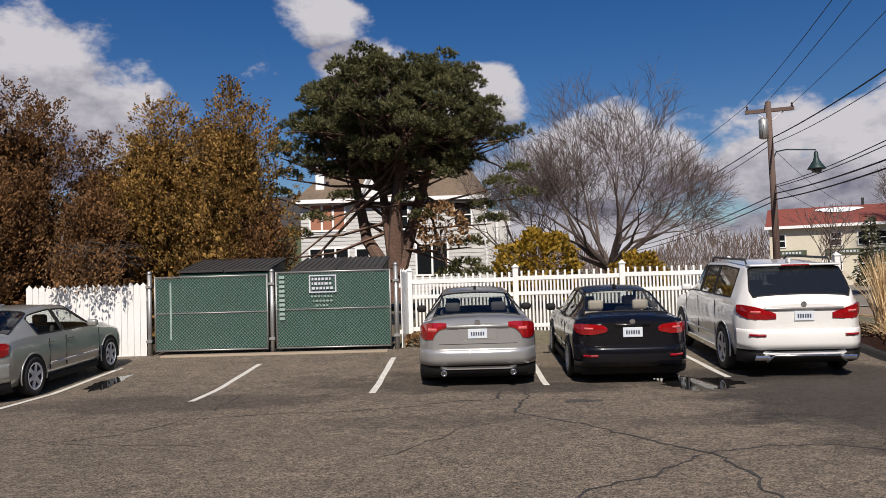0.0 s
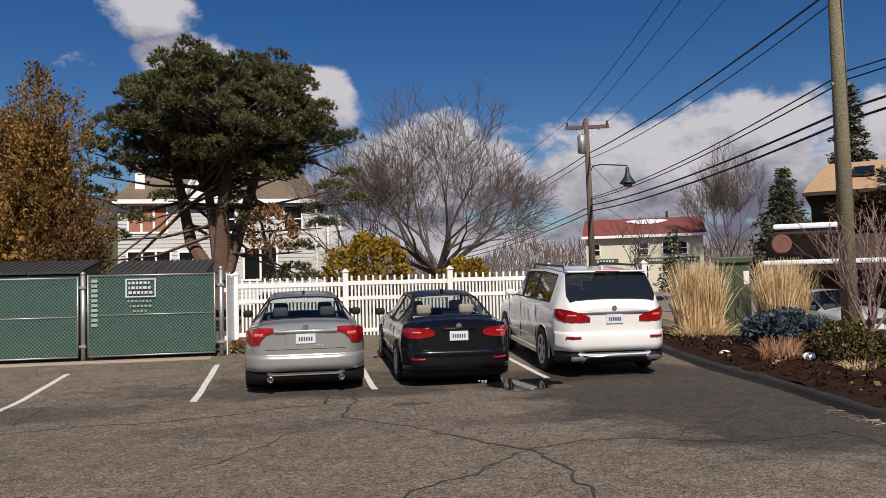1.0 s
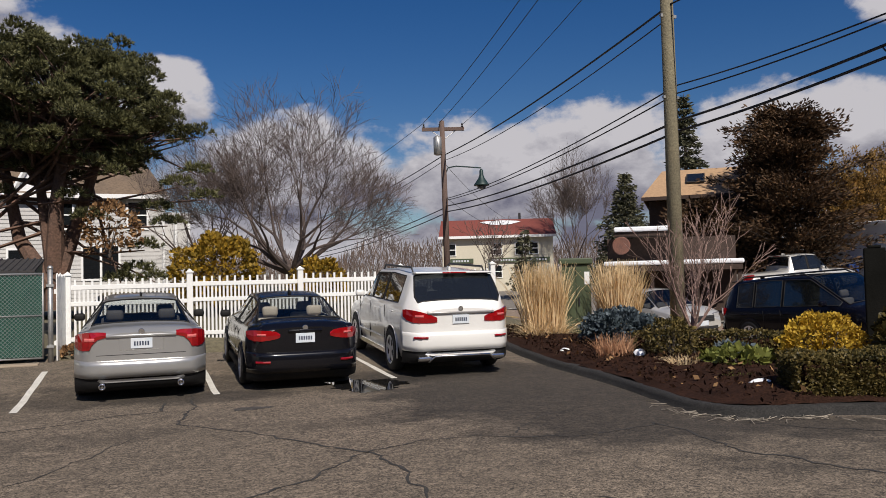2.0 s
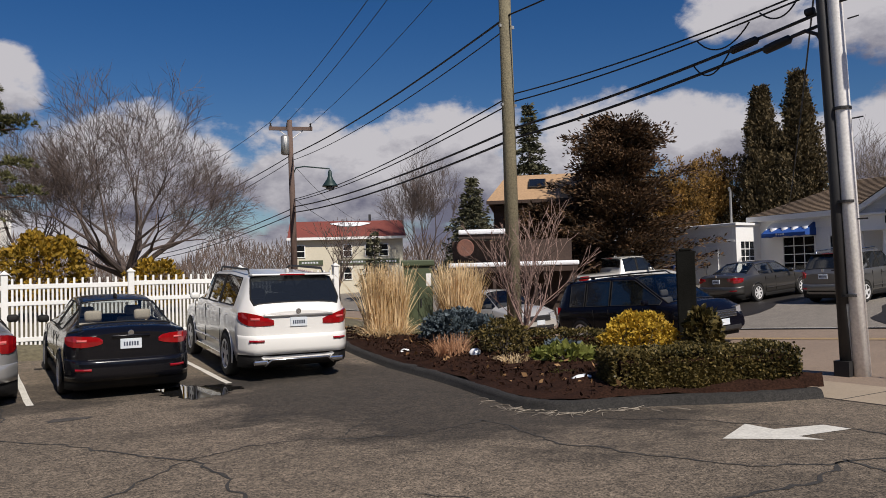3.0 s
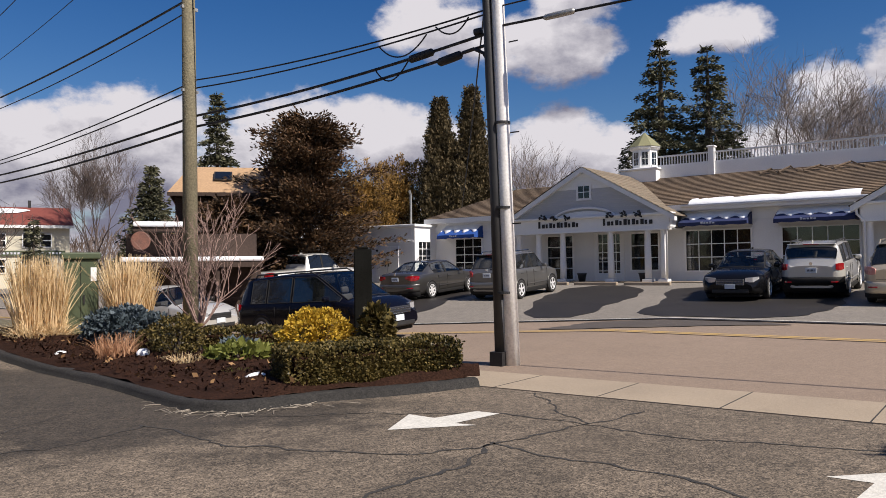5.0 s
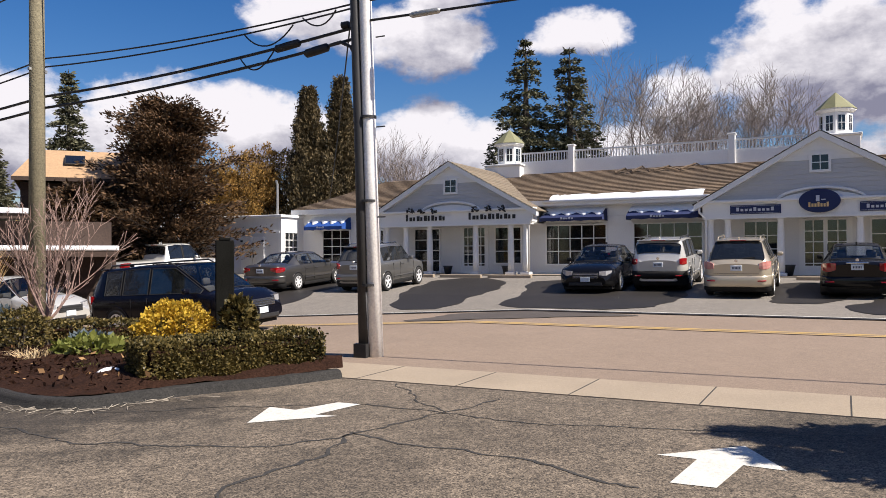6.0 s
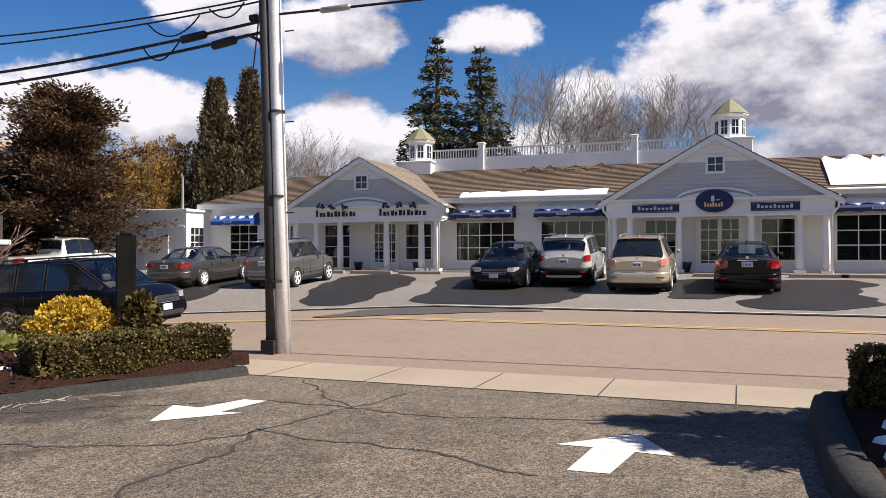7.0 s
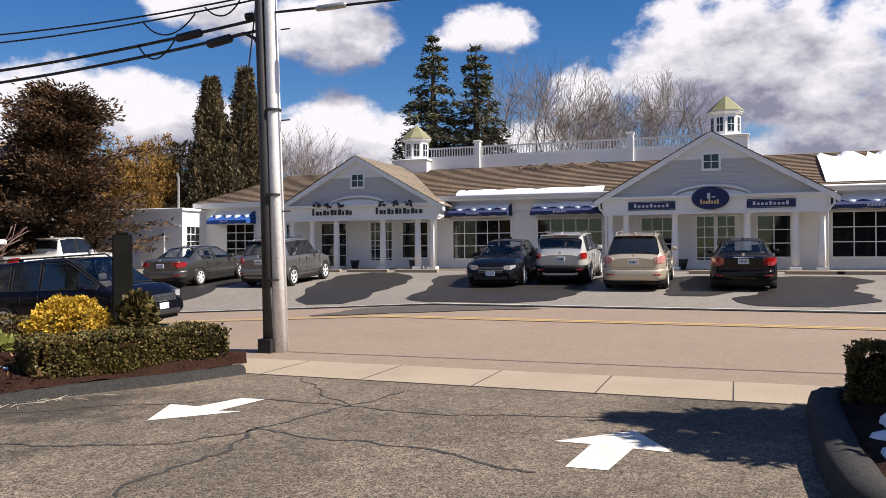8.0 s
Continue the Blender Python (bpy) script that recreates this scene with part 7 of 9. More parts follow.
# the big pine
def pine(x, y, z, seed):
    rng = np.random.default_rng(seed)
    t = thing("pine_tree", pose(x, y, z), "broad dark pine with several leaning reddish trunks", "tree")
    limbs = bmesh.new()
    C = []
    trunks = [((0, 0, 0), (-0.1, 0, 1.6), (-0.35, 0, 3.6), (-0.9, 0.1, 6.2)), ((0.05, 0, 0.9), (0.6, 0.2, 2.6), (1.2, 0.2, 4.6), (1.2, 0, 7.0)), ((-0.1, 0, 0.7), (-1.0, 0.4, 2.2), (-1.35, 0.3, 4.2), (-2.4, 0.2, 6.6)), ((0, 0, 1.2), (0.1, -0.4, 3.2), (0.35, -0.6, 5.2), (0.3, -0.4, 7.4))]
    for tr in trunks:
        tube(limbs, tr, [0.3, 0.2, 0.14, 0.06], 8)
    # clumps: (x, y, z, rx, ry, rz)
    for i in range(330):
        a = rng.uniform(0, 6.28)
        h = rng.uniform(0.0, 1.0) ** 0.85
        R = float(np.interp(h, [0, 0.25, 0.55, 0.8, 1.0], [2.7, 3.75, 3.7, 3.0, 1.6])) * math.sqrt(rng.uniform(0.12, 1.0)) * (1 + 0.13 * math.sin(a * 5 + h * 7))
        zz = 4.35 + 3.7 * h + 0.35 * math.sin(a * 3 + 1) + rng.uniform(-.25, .25)
        C.append((0.1 + R * math.cos(a) * 1.02, R * math.sin(a) * 0.8, zz, *(rng.uniform(0.34, 0.58) * np.array([1, 1, 0.72]))))
    for cx, cy, cz in ((3.6, -0.5, 3.9), (4.2, 0, 4.4), (4.5, 0.3, 3.6), (3.0, 0.2, 3.2), (2.6, -0.6, 1.9), (2.4, -0.4, 1.2), (2.9, -0.5, 0.9), (1.9, -0.5, 0.9), (3.3, 0, 2.7), (-3.6, -0.3, 4.4), (-4.0, 0, 3.8), (-3.4, 0.2, 2.4), (-3.9, 0, 1.7), (-2.6, -0.3, 2.9), (-1.6, -0.4, 3.6), (0.6, -1.0, 3.4), (1.0, -1.0, 2.8), (-4.3, 0.2, 0.9), (-4.0, -0.2, 1.2)):
        C.append((cx, cy, cz, 0.55, 0.55, 0.3))
    P, D = [], []
    for cx, cy, cz, rx, ry, rz in C:
        m = int(170 * rx)
        u = unit(rng, m)
        u[:, 2] = np.abs(u[:, 2]) * 1.0 - 0.25
        P.append(u * rng.uniform(0.4, 1.05, (m, 1)) * [rx, ry, rz] + [cx, cy, cz])
        D.append(u + [0, 0, 0.5])
        tr = trunks[int(rng.integers(0, 4))]
        base = Vector(tr[2]).lerp(Vector(tr[3]), rng.uniform(0, 0.8)) if cz > 4 else Vector(tr[1]).lerp(Vector(tr[2]), rng.uniform(0.1, 0.9))
        end = Vector((cx, cy, cz - rz * 0.4))
        mid = base.lerp(end, 0.5) + Vector((0, 0, -0.25 + rng.uniform(-.2, .2)))
        tube(limbs, [base, mid, end], [0.06, 0.04, 0.018], 4)
    part("trunk", limbs, M_PINEBARK, t)
    P, D = np.concatenate(P), np.concatenate(D)
    n = len(P)
    k = 14
    P, D = np.repeat(P, k, 0), np.repeat(D, k, 0)
    blades("foliage", *spray(rng, P, D, 0.14, 0.0115, 0.8), L_PINE, t)
    return t


pine(-2.2, 27, 1.0, 5)
bare_tree(6.2, 33, 1.4, 9.4, 11, "wide-spreading leafless maple with grey-brown twigs behind the fence", 13, 7, 1.9, 0.15, None, 1.9, 0.46, 0.1, fine=2, thin=0.0075, bound=(5.4, 4.2, 5.0), twig=0.06)
bare_tree(3.0, 35, 1.4, 8.0, 12, "leafless tree with fine brown twigs beyond the fence", 6, 7, 0.9, 0.1, None, 1.5, 0.42, 0.14, fine=2, thin=0.0065, bound=(3.0, 4.0, 3.6), twig=0.06)
shrub("gold_bush", 2.4, 24, 0.85, (1.25, 1.1, 1.08), 3, L_FORS, "rounded golden-yellow bush behind the picket fence", 5000, 0.13)
shrub("gold_bush", 5.6, 25, 0.85, (0.9, 0.8, 0.75), 4, L_FORS, "small dull golden bush behind the picket fence", 2500, 0.12)
shrub("rusty_shrub", -0.6, 26.0, 2.6, (0.8, 0.7, 0.8), 6, L_LEAFLITTER, "rust-leaved branch hanging beside the pine", 900, 0.14, category="shrub")
shrub("leaf_pile", -0.95, 17.75, 0.28, (0.35, 0.3, 0.1), 7, L_LEAFLITTER, "heap of dry brown leaves by the gate", 350, 0.09, category="leaves")

# trees across and along the street
spruce(28.3, 41.5, 0.6, 7.4, 3.0, 21, L_SPRUCE, "small dark conical spruce beside the street", 22, 11, 0.24, open_=0.25, droop=0.25)
spruce(43.6, 55.0, 0.6, 16.6, 3.8, 22, L_SPRUCE, "tall narrow dark spruce far off", 26, 10, 0.36, open_=0.3, droop=0.4)
bare_tree(30.6, 51.8, 0.6, 10.6, 23, "leafless slender tree beyond the street", 6, 7, 0.5, 0.13, None, 2.2, 0.36, 0.25, fine=2, thin=0.0095, bound=(3.2, 6.3, 4.6), twig=0.08)
bare_tree(21.0, 46, 0.6, 5.4, 24, "leafless scrub tree by the far road", 4, 4, 0.5, 0.07, None, 1.5, 0.45, 0.2, thin=0.014)


def broad_cedar(x, y, z, height, radius, seed):
    rng = np.random.default_rng(seed)
    t = thing("cedar_tree", pose(x, y, z), "big irregular bronzed dark cedar beside the brown house", "tree")
    limbs = bmesh.new()
    tube(limbs, [(0, 0, -0.3), (0.1, 0, height * 0.5), (0.2, 0, height * 0.95)], [0.28, 0.16, 0.03], 8)
    P, D = [], []
    for i in range(300):
        u = rng.uniform(0.06, 1.0)
        a = rng.uniform(0, 6.28)
        R = radius * (1.08 - 0.72 * u ** 1.8) * rng.uniform(0.35, 1.12) * (1 + 0.22 * math.sin(u * 26 + a * 2))
        end = np.array([R * math.cos(a), R * math.sin(a), u * height + R * 0.16])
        st = np.array([0.1, 0, u * height * 0.93])
        tube(limbs, [tuple(st), tuple((st + end) / 2 - [0, 0, 0.1]), tuple(end)], [0.05, 0.03, 0.012], 3, cap=False)
        m = 90
        s = rng.uniform(0.3, 1.05, (m, 1))
        c = st + (end - st) * s + rng.normal(size=(m, 3)) * [0.3, 0.3, 0.06]
        P.append(c)
        D.append(np.tile([math.cos(a), math.sin(a), 0.25], (m, 1)))
    part("trunk", limbs, M_BARK, t)
    P, D = np.concatenate(P), np.concatenate(D)
    P, D = np.repeat(P, 2, 0), np.repeat(D, 2, 0)
    blades("crown", *spray(rng, P + rng.normal(size=P.shape) * 0.06, D, 0.24, 0.04, 0.7), L_DARKCEDAR, t)
    return t


broad_cedar(28.4, 28.5, 0.7, 8.5, 3.5, 31)
broad_cedar(25.6, 31.0, 0.4, 4.6, 2.0, 36)
arborvitae(39.3, 34.6, 0.8, 7.7, 2.1, 41, L_GOLD, "golden-brown arborvitae behind the shop annex", 30000, 0.15, "golden conifers", 0.5, 3.0)
arborvitae(42.6, 34.2, 0.8, 8.2, 2.2, 42, L_GOLD, "golden-brown arborvitae behind the shop annex", 30000, 0.15, "golden conifers", 0.5, 3.0)
arborvitae(43.4, 31.3, 0.8, 11.7, 2.2, 43, L_CONIFER, "tall dark columnar conifer behind the shops", 42000, 0.2, "dark columnar conifers", 1.0, 1.55, 1)
arborvitae(44.6, 29.5, 0.8, 12.4, 2.2, 44, L_CONIFER, "tall dark columnar conifer behind the shops", 42000, 0.2, "dark columnar conifers", 1.0, 1.55, 1)
spruce(56.4, 20.9, 0.8, 17.6, 6.6, 45, L_SPRUCE, "tall shaggy dark spruce behind the shops", 24, 10, 0.32, "shaggy spruces", 0.34, 0.42)
spruce(57.4, 17.8, 0.8, 16.8, 6.0, 46, L_SPRUCE, "tall shaggy dark spruce behind the shops", 23, 10, 0.32, "shaggy spruces", 0.38, 0.42)
bare_tree(60.6, 14.0, 0.8, 15.6, 47, "large leafless maple behind the shops", 9, 7, 0.95, 0.28, M_TWIGPALE, 3.9, 0.44, 0.16, fine=1, thin=0.011, bound=(6.2, 10.5, 6.4), twig=0.075)
bare_tree(61.6, 10.2, 0.8, 12.4, 48, "large leafless maple behind the shops", 8, 7, 1.0, 0.24, M_TWIGPALE, 3.3, 0.44, 0.16, fine=1, thin=0.011, bound=(5.6, 8.4, 5.6), twig=0.075)
bare_tree(70.2, 5.3, 0.8, 14.5, 49, "leafless tree behind the shop roof", 8, 7, 0.95, 0.28, M_TWIGPALE, 3.7, 0.44, 0.15, fine=1, thin=0.012, bound=(5.6, 9.6, 6.2), twig=0.075)
bare_tree(52.1, 29.6, 0.8, 9.5, 50, "leafless tree behind the shops", 7, 6, 0.8, 0.2, M_TWIGPALE, 2.5, 0.44, 0.18, fine=2, thin=0.012, bound=(4.2, 6.0, 4.2), twig=0.08)
spruce(33.0, 46.0, 0.6, 3.8, 1.1, 52, L_GOLD, "small yellowish conifer by the street", 12, 8, 0.25)
spruce(23.4, 45.6, 0.6, 4.2, 1.0, 53, L_SPRUCE, "small thin conifer before the red-roofed house", 12, 7, 0.25, "spruces", 0.3)

# woods on the rising ground far off
rng = np.random.default_rng(60)
n = 42000
az = rng.uniform(radians(-62), radians(40), n)
dist = rng.uniform(95, 150, n)
hh = rng.uniform(0, 1, n) ** 1.1 * (4.5 + 1.6 * np.sin(az * 23) + 1.2 * np.sin(az * 51))
pts = np.stack([-np.sin(-az) * dist, np.cos(az) * dist, 1.0 + hh], 1)
# and an unseen belt of woods, added behind to darken reflections and skylight
n2 = 60000
az2 = rng.uniform(radians(114), radians(262), n2)
dist2 = rng.uniform(38, 60, n2)
hh2 = rng.uniform(0, 1, n2) * (9.5 + 1.6 * np.sin(az2 * 23) + 1.2 * np.sin(az2 * 51))
belt = np.stack([np.sin(az2) * dist2, np.cos(az2) * dist2, 0.2 + hh2], 1)
tagged(blades("woods_behind", *spray(rng, belt, np.tile([0, 0, 0.8], (n2, 1)), 1.5, 0.16, 0.8), L_DARKCEDAR), "unseen dark brown woods added behind the lot to darken reflections", "woods", kind="stuff")
wood = blades("far_woods", *spray(rng, pts, np.tile([0, 0, 1.0], (n, 1)), 1.5, 0.05, 0.5), L_FARWOOD)
tagged(wood, "hazy brown leafless woods on the horizon", "woods", kind="stuff")
# ---------------------------------------------------------------- planted island by the street
ISLAND = [(8.6, 19.5), (7.62, 15.7), (7.2, 12.6), (6.85, 10.2), (6.5, 8.6), (6.4, 7.75), (6.62, 7.25), (7.1, 7.05), (7.58, 6.93), (8.52, 6.4), (9.2, 6.1), (9.74, 5.9)]


def smooth_line(points, per=5):
    out = []
    P = [Vector((*p, 0)) for p in points]
    for i in range(len(P) - 1):
        a, b, c, d = P[max(i - 1, 0)], P[i], P[i + 1], P[min(i + 2, len(P) - 1)]
        for k in range(per):
            u = k / per
            q = 0.5 * ((2 * b) + (c - a) * u + (2 * a - 5 * b + 4 * c - d) * u * u + (3 * b - a - 3 * c + d) * u ** 3)
            out.append((q.x, q.y))
    out.append(points[-1])
    return out


def kerb(line, inward, label, height=0.13, width=0.2, material=None, seed=1):
    """A rounded asphalt kerb along a line; inward: +1 when the bed lies to its left."""
    rnd = random.Random(seed)
    bm = bmesh.new()
    rings = []
    for i, (x, y) in enumerate(line):
        a, b = Vector(line[max(i - 1, 0)]), Vector(line[min(i + 1, len(line) - 1)])
        d = (b - a).normalized()
        nrm = Vector((-d.y, d.x)) * inward
        z = ground_z(x, y)
        ring = []
        for o, h in ((-0.02, -0.05), (0.0, 0.0), (0.02, 0.6), (0.05, 0.92), (width * 0.5, 1.0), (width - 0.03, 0.95), (width, 0.7), (width + 0.02, -0.05)):
            q = Vector((x, y)) + nrm * (o + rnd.uniform(-.006, .006))
            ring.append(bm.verts.new((q.x, q.y, z + h * height * rnd.uniform(0.93, 1.05))))
        rings.append(ring)
    for a, b in zip(rings, rings[1:]):
        for k in range(len(a) - 1):
            bm.faces.new((a[k], b[k], b[k + 1], a[k + 1]))
    bmesh.ops.recalc_face_normals(bm, faces=bm.faces[:])
    return tagged(part("kerb", bm, material or M_KERB, smooth=True), label, "kerb", kind="structure")


edge = smooth_line(ISLAND)
kerb(edge, 1, "rounded dark asphalt kerb round the planted island", 0.12, 0.26)
# mulch bed
bm = bmesh.new()
inner = [(x + 0.16, y + 0.1) for x, y in edge]
rows = []
for i, (x, y) in enumerate(inner):
    far_x = 11.0 if y > 6.6 else 10.2
    row = []
    for k in range(12):
        u = k / 11
        px = x + (far_x - x) * u
        py = y + 0.25 * u
        mound = 0.12 + 0.16 * math.sin(math.pi * min(1, u * 1.1)) + 0.03 * noise.noise((px * 2.1, py * 2.1, 0)) + 0.025 * noise.noise((px * 6, py * 6, 3))
        row.append(bm.verts.new((px, py, ground_z(min(px, 11), py) + mound)))
    rows.append(row)
for a, b in zip(rows, rows[1:]):
    for k in range(11):
        bm.faces.new((a[k], b[k], b[k + 1], a[k + 1]))
bmesh.ops.recalc_face_normals(bm, faces=bm.faces[:])
tagged(part("mulch_bed", bm, M_MULCH, smooth=True), "dark brown bark mulch of the planted island", "flower bed", kind="structure")
# mulch chips and dry leaves
rng = np.random.default_rng(70)
n = 5200
pp = np.stack([rng.uniform(6.7, 10.9, n), rng.uniform(7.2, 18.5, n), np.zeros(n)], 1)
lim = np.interp(pp[:, 1], [7.2, 8.6, 10.2, 12.6, 15.7, 19.5], [6.9, 6.8, 7.1, 7.45, 7.9, 8.9])
pp = pp[pp[:, 0] > lim]
pp[:, 2] = [ground_z(min(x, 11), y) + 0.12 + 0.15 * math.sin(math.pi * min(1, max(0, (x - 6.7) / 4.2) * 1.1)) for x, y, z in pp]
tagged(blades("mulch_chips", *spray(rng, pp, np.tile([0, 0, 0.25], (len(pp), 1)), 0.09, 0.022, 1.0), M_MULCH), "loose bark chips on the bed", "mulch", kind="stuff")
k = rng.random(len(pp)) < 0.05
tagged(blades("dry_leaves", *spray(rng, pp[k] + [0, 0, 0.02], np.tile([0, 0, 0.2], (int(k.sum()), 1)), 0.1, 0.03, 1.0), L_LEAFLITTER), "scattered dry brown leaves on the mulch", "leaves", kind="stuff")

BED = 0.2
hedge(7.7, 7.66, 9.98, 6.56, 0.08, 0.85, 0.56, 71, "clipped boxwood hedge with bronzed tips at the island's edge", 42000, 0.04)
hedge(8.95, 12.7, 10.9, 9.75, BED, 0.6, 0.42, 72, "low clipped box hedge along the back of the bed", 9000)
shrub("yellow_shrub", 9.85, 9.15, BED, (0.62, 0.52, 0.38), 73, L_YELLOW, "bright yellow-leaved rounded shrub behind the hedge", 4500, 0.06)
shrub("evergreen_shrub", 10.3, 8.25, BED, (0.26, 0.26, 0.4), 74, L_BOX, "small green conifer shrub beside the black board", 1500, 0.1, 1.0)
shrub("box_shrub", 8.75, 11.35, BED, (0.45, 0.45, 0.33), 75, L_BOX, "dark bronzed box shrub under the small tree", 2400, 0.05)
shrub("blue_spruce", 9.3, 13.75, BED, (0.72, 0.72, 0.36), 76, L_BLUESPRUCE, "low spreading blue-grey spruce shrub", 6000, 0.09, inner=0.4)
shrub("perennials", 8.9, 9.9, BED, (0.5, 0.5, 0.12), 77, L_GREEN, "sprouting yellow-green leaves in the mulch", 500, 0.13)
shrub("perennials", 9.35, 10.5, BED, (0.3, 0.3, 0.12), 78, L_BLUESPRUCE, "sprouting blue-grey leaves in the mulch", 260, 0.13)
tuft("red_grass", 8.15, 12.2, BED - 0.02, 0.42, 0.44, 79, L_REEDRED, "clump of short reddish dry grass", 380, 0.5, width=0.008)
tuft("grass_tuft", 7.95, 8.75, 0.12, 0.16, 0.18, 80, L_GREEN, "small tuft of yellowish grass in the mulch", 120, 0.8, width=0.006)
tuft("grass_tuft", 8.2, 10.3, 0.2, 0.3, 0.2, 81, L_REED, "flattened tuft of dry grass in the mulch", 160, 1.2, width=0.007)
for k, (x, y, r) in enumerate(((8.85, 16.5, 0.32), (9.25, 16.4, 0.3), (9.05, 17.0, 0.34), (10.42, 15.6, 0.3), (10.9, 15.75, 0.32), (10.65, 16.2, 0.3))):
    tuft("reed_clump", x, y, BED - 0.05, r, 1.78, 82 + k, L_REED, "tall clump of dry straw-coloured ornamental grass", 460, 0.17, "reed clumps", 0.013)
    tuft("fallen_reeds", x - 0.1, y - 0.3, BED - 0.05, r, 0.6, 182 + k, L_REED, "bent dry stalks round the reed clump", 240, 1.2, "fallen reeds", 0.012)
# twigs and straw by the kerb tip
M_STRAW = surf("grey_straw", (0.34, 0.3, 0.24), 0.9, 0, (0.2, 0.17, 0.14), (3, 0.9), (30, 0.3), None)
rng = np.random.default_rng(90)
bm = bmesh.new()
for i in range(60):
    u = rng.random()
    q = edge[int((0.35 + 0.4 * u) * (len(edge) - 1))]
    x, y = q[0] - rng.uniform(-0.1, 0.25), q[1] - rng.uniform(-0.05, 0.25)
    a = rng.uniform(0, 6.28)
    l = rng.uniform(0.08, 0.35)
    z = ground_z(x, y) + 0.012
    tube(bm, [(x, y, z), (x + l * math.cos(a) * 0.5, y + l * math.sin(a) * 0.5, z + 0.012), (x + l * math.cos(a + 0.3), y + l * math.sin(a + 0.3), z)], 0.004, 3)
tagged(part("straw", bm, M_STRAW), "dry straw and twigs blown against the kerb", "straw", kind="stuff")

# snow remnants


def snow_blob(x, y, z, rx, ry, h, seed):
    rng = np.random.default_rng(seed)
    bm = bmesh.new()
    rings = []
    for j, u in enumerate((1.0, 0.9, 0.6, 0.3)):
        ring = []
        for i in range(16):
            a = 2 * math.pi * i / 16
            k = 1 + 0.22 * math.sin(3 * a + seed) + 0.15 * math.sin(5 * a + seed * 2)
            ring.append(bm.verts.new((rx * u * k * math.cos(a), ry * u * k * math.sin(a), h * (1 - u ** 3) + rng.uniform(0, 0.01) - (0.05 if j == 0 else 0))))
        rings.append(ring)
    for a, b in zip(rings, rings[1:]):
        for i in range(16):
            bm.faces.new((a[i], a[(i + 1) % 16], b[(i + 1) % 16], b[i]))
    bm.faces.new(rings[-1])
    o = part("snow_patch", bm, M_SNOW, smooth=True)
    o.matrix_world = pose(x, y, z)
    return tagged(o, "small melting patch of old snow", "snow", "snow patches")


for k, (x, y, z, rx, ry, h) in enumerate(((7.75, 8.15, 0.2, 0.16, 0.2, 0.07), (8.35, 11.7, 0.3, 0.1, 0.08, 0.06), (8.6, 11.3, 0.22, 0.06, 0.06, 0.04), (9.3, 15.1, 0.22, 0.3, 0.2, 0.08), (8.0, 13.7, 0.2, 0.12, 0.08, 0.05))):
    snow_blob(x, y, z, rx, ry, h, 100 + k)

# small bare tree in the island
bare_tree(9.2, 11.35, BED, 2.7, 110, "small multi-branched leafless ornamental tree in the mulch", 6, 4, 0.75, 0.034, M_TWIGRED, 0.66, 0.42, 0.25, "island trees", thin=0.0045, low=0.16)

# green utility cabinet
uc = thing("utility_cabinet", pose(10.1, 16.75, 0.15, 0, 0, -32), "tall olive-green utility cabinet among the reeds", "cabinet")
part("body", soft_box(-0.34, 0.34, -0.3, 0.3, 0, 1.78, 0.02), M_UTILITY, uc)
part("lid", soft_box(-0.4, 0.4, -0.36, 0.36, 1.78, 1.93, 0.03), M_UTILITY, uc, "pale-topped sloping lid")
part("door_seam", boxes((-0.006, 0.006, -0.306, -0.3, 0.1, 1.7)), M_BLACK, uc)
part("label_plate", boxes((0.2, 0.32, -0.308, -0.3, 1.3, 1.6)), M_WHITE, uc, "small white label")
part("handle", boxes((0.05, 0.08, -0.33, -0.3, 0.8, 1.0)), M_BLACKMETAL, uc)
part("pad", boxes((-0.45, 0.45, -0.42, 0.42, -0.1, 0.06)), M_CONCRETE, uc)
# black board
bb = thing("black_board", pose(10.7, 8.9, 0.12, 0, 0, -42), "tall narrow black sign board seen from its edge", "sign")
part("board", soft_box(-0.15, 0.15, -0.05, 0.05, 0.1, 1.86, 0.015), M_SIGNPOST, bb)
part("cap", soft_box(-0.09, 0.09, -0.06, 0.06, 1.86, 1.9, 0.01), M_SIGNPOST, bb)
part("post", boxes((-0.05, 0.05, -0.04, 0.04, -0.1, 0.12)), M_SIGNPOST, bb)

# second bed at the lot's exit
BED2 = [(5.2, -1.35), (5.8, -1.1), (6.6, -1.02), (7.6, -1.02), (8.7, -1.06), (9.5, -1.12), (9.85, -1.3), (9.95, -1.8), (9.9, -3.0), (9.85, -7.0)]
edge2 = smooth_line(BED2)
kerb(edge2, -1, "high rounded black asphalt kerb of the second bed", 0.22, 0.32, None, 5)
bm = bmesh.new()
rows = []
for x, y in [(4.9, -1.7)] + [(q[0] - (0.2 if q[0] > 9.7 else 0), q[1] - 0.28) for q in edge2 if q[1] > -2]:
    rows.append([bm.verts.new((x, y - 6.0 * u ** 1.5, 0.16 + 0.12 * math.sin(math.pi * u) + 0.03 * noise.noise((x * 3, (y - 6 * u) * 3, 1)))) for u in (0, 0.05, 0.1, 0.2, 0.35, 0.6, 1.0)])
for a, b in zip(rows, rows[1:]):
    for k in range(6):
        bm.faces.new((a[k], a[k + 1], b[k + 1], b[k]))
bmesh.ops.recalc_face_normals(bm, faces=bm.faces[:])
tagged(part("mulch_bed", bm, M_MULCH, smooth=True), "dark mulch of the second planted bed", "flower bed", kind="structure")
hedge(8.9, -1.72, 9.75, -1.95, 0.15, 0.6, 0.58, 120, "clipped box hedge on the second bed", 14000, 0.035)
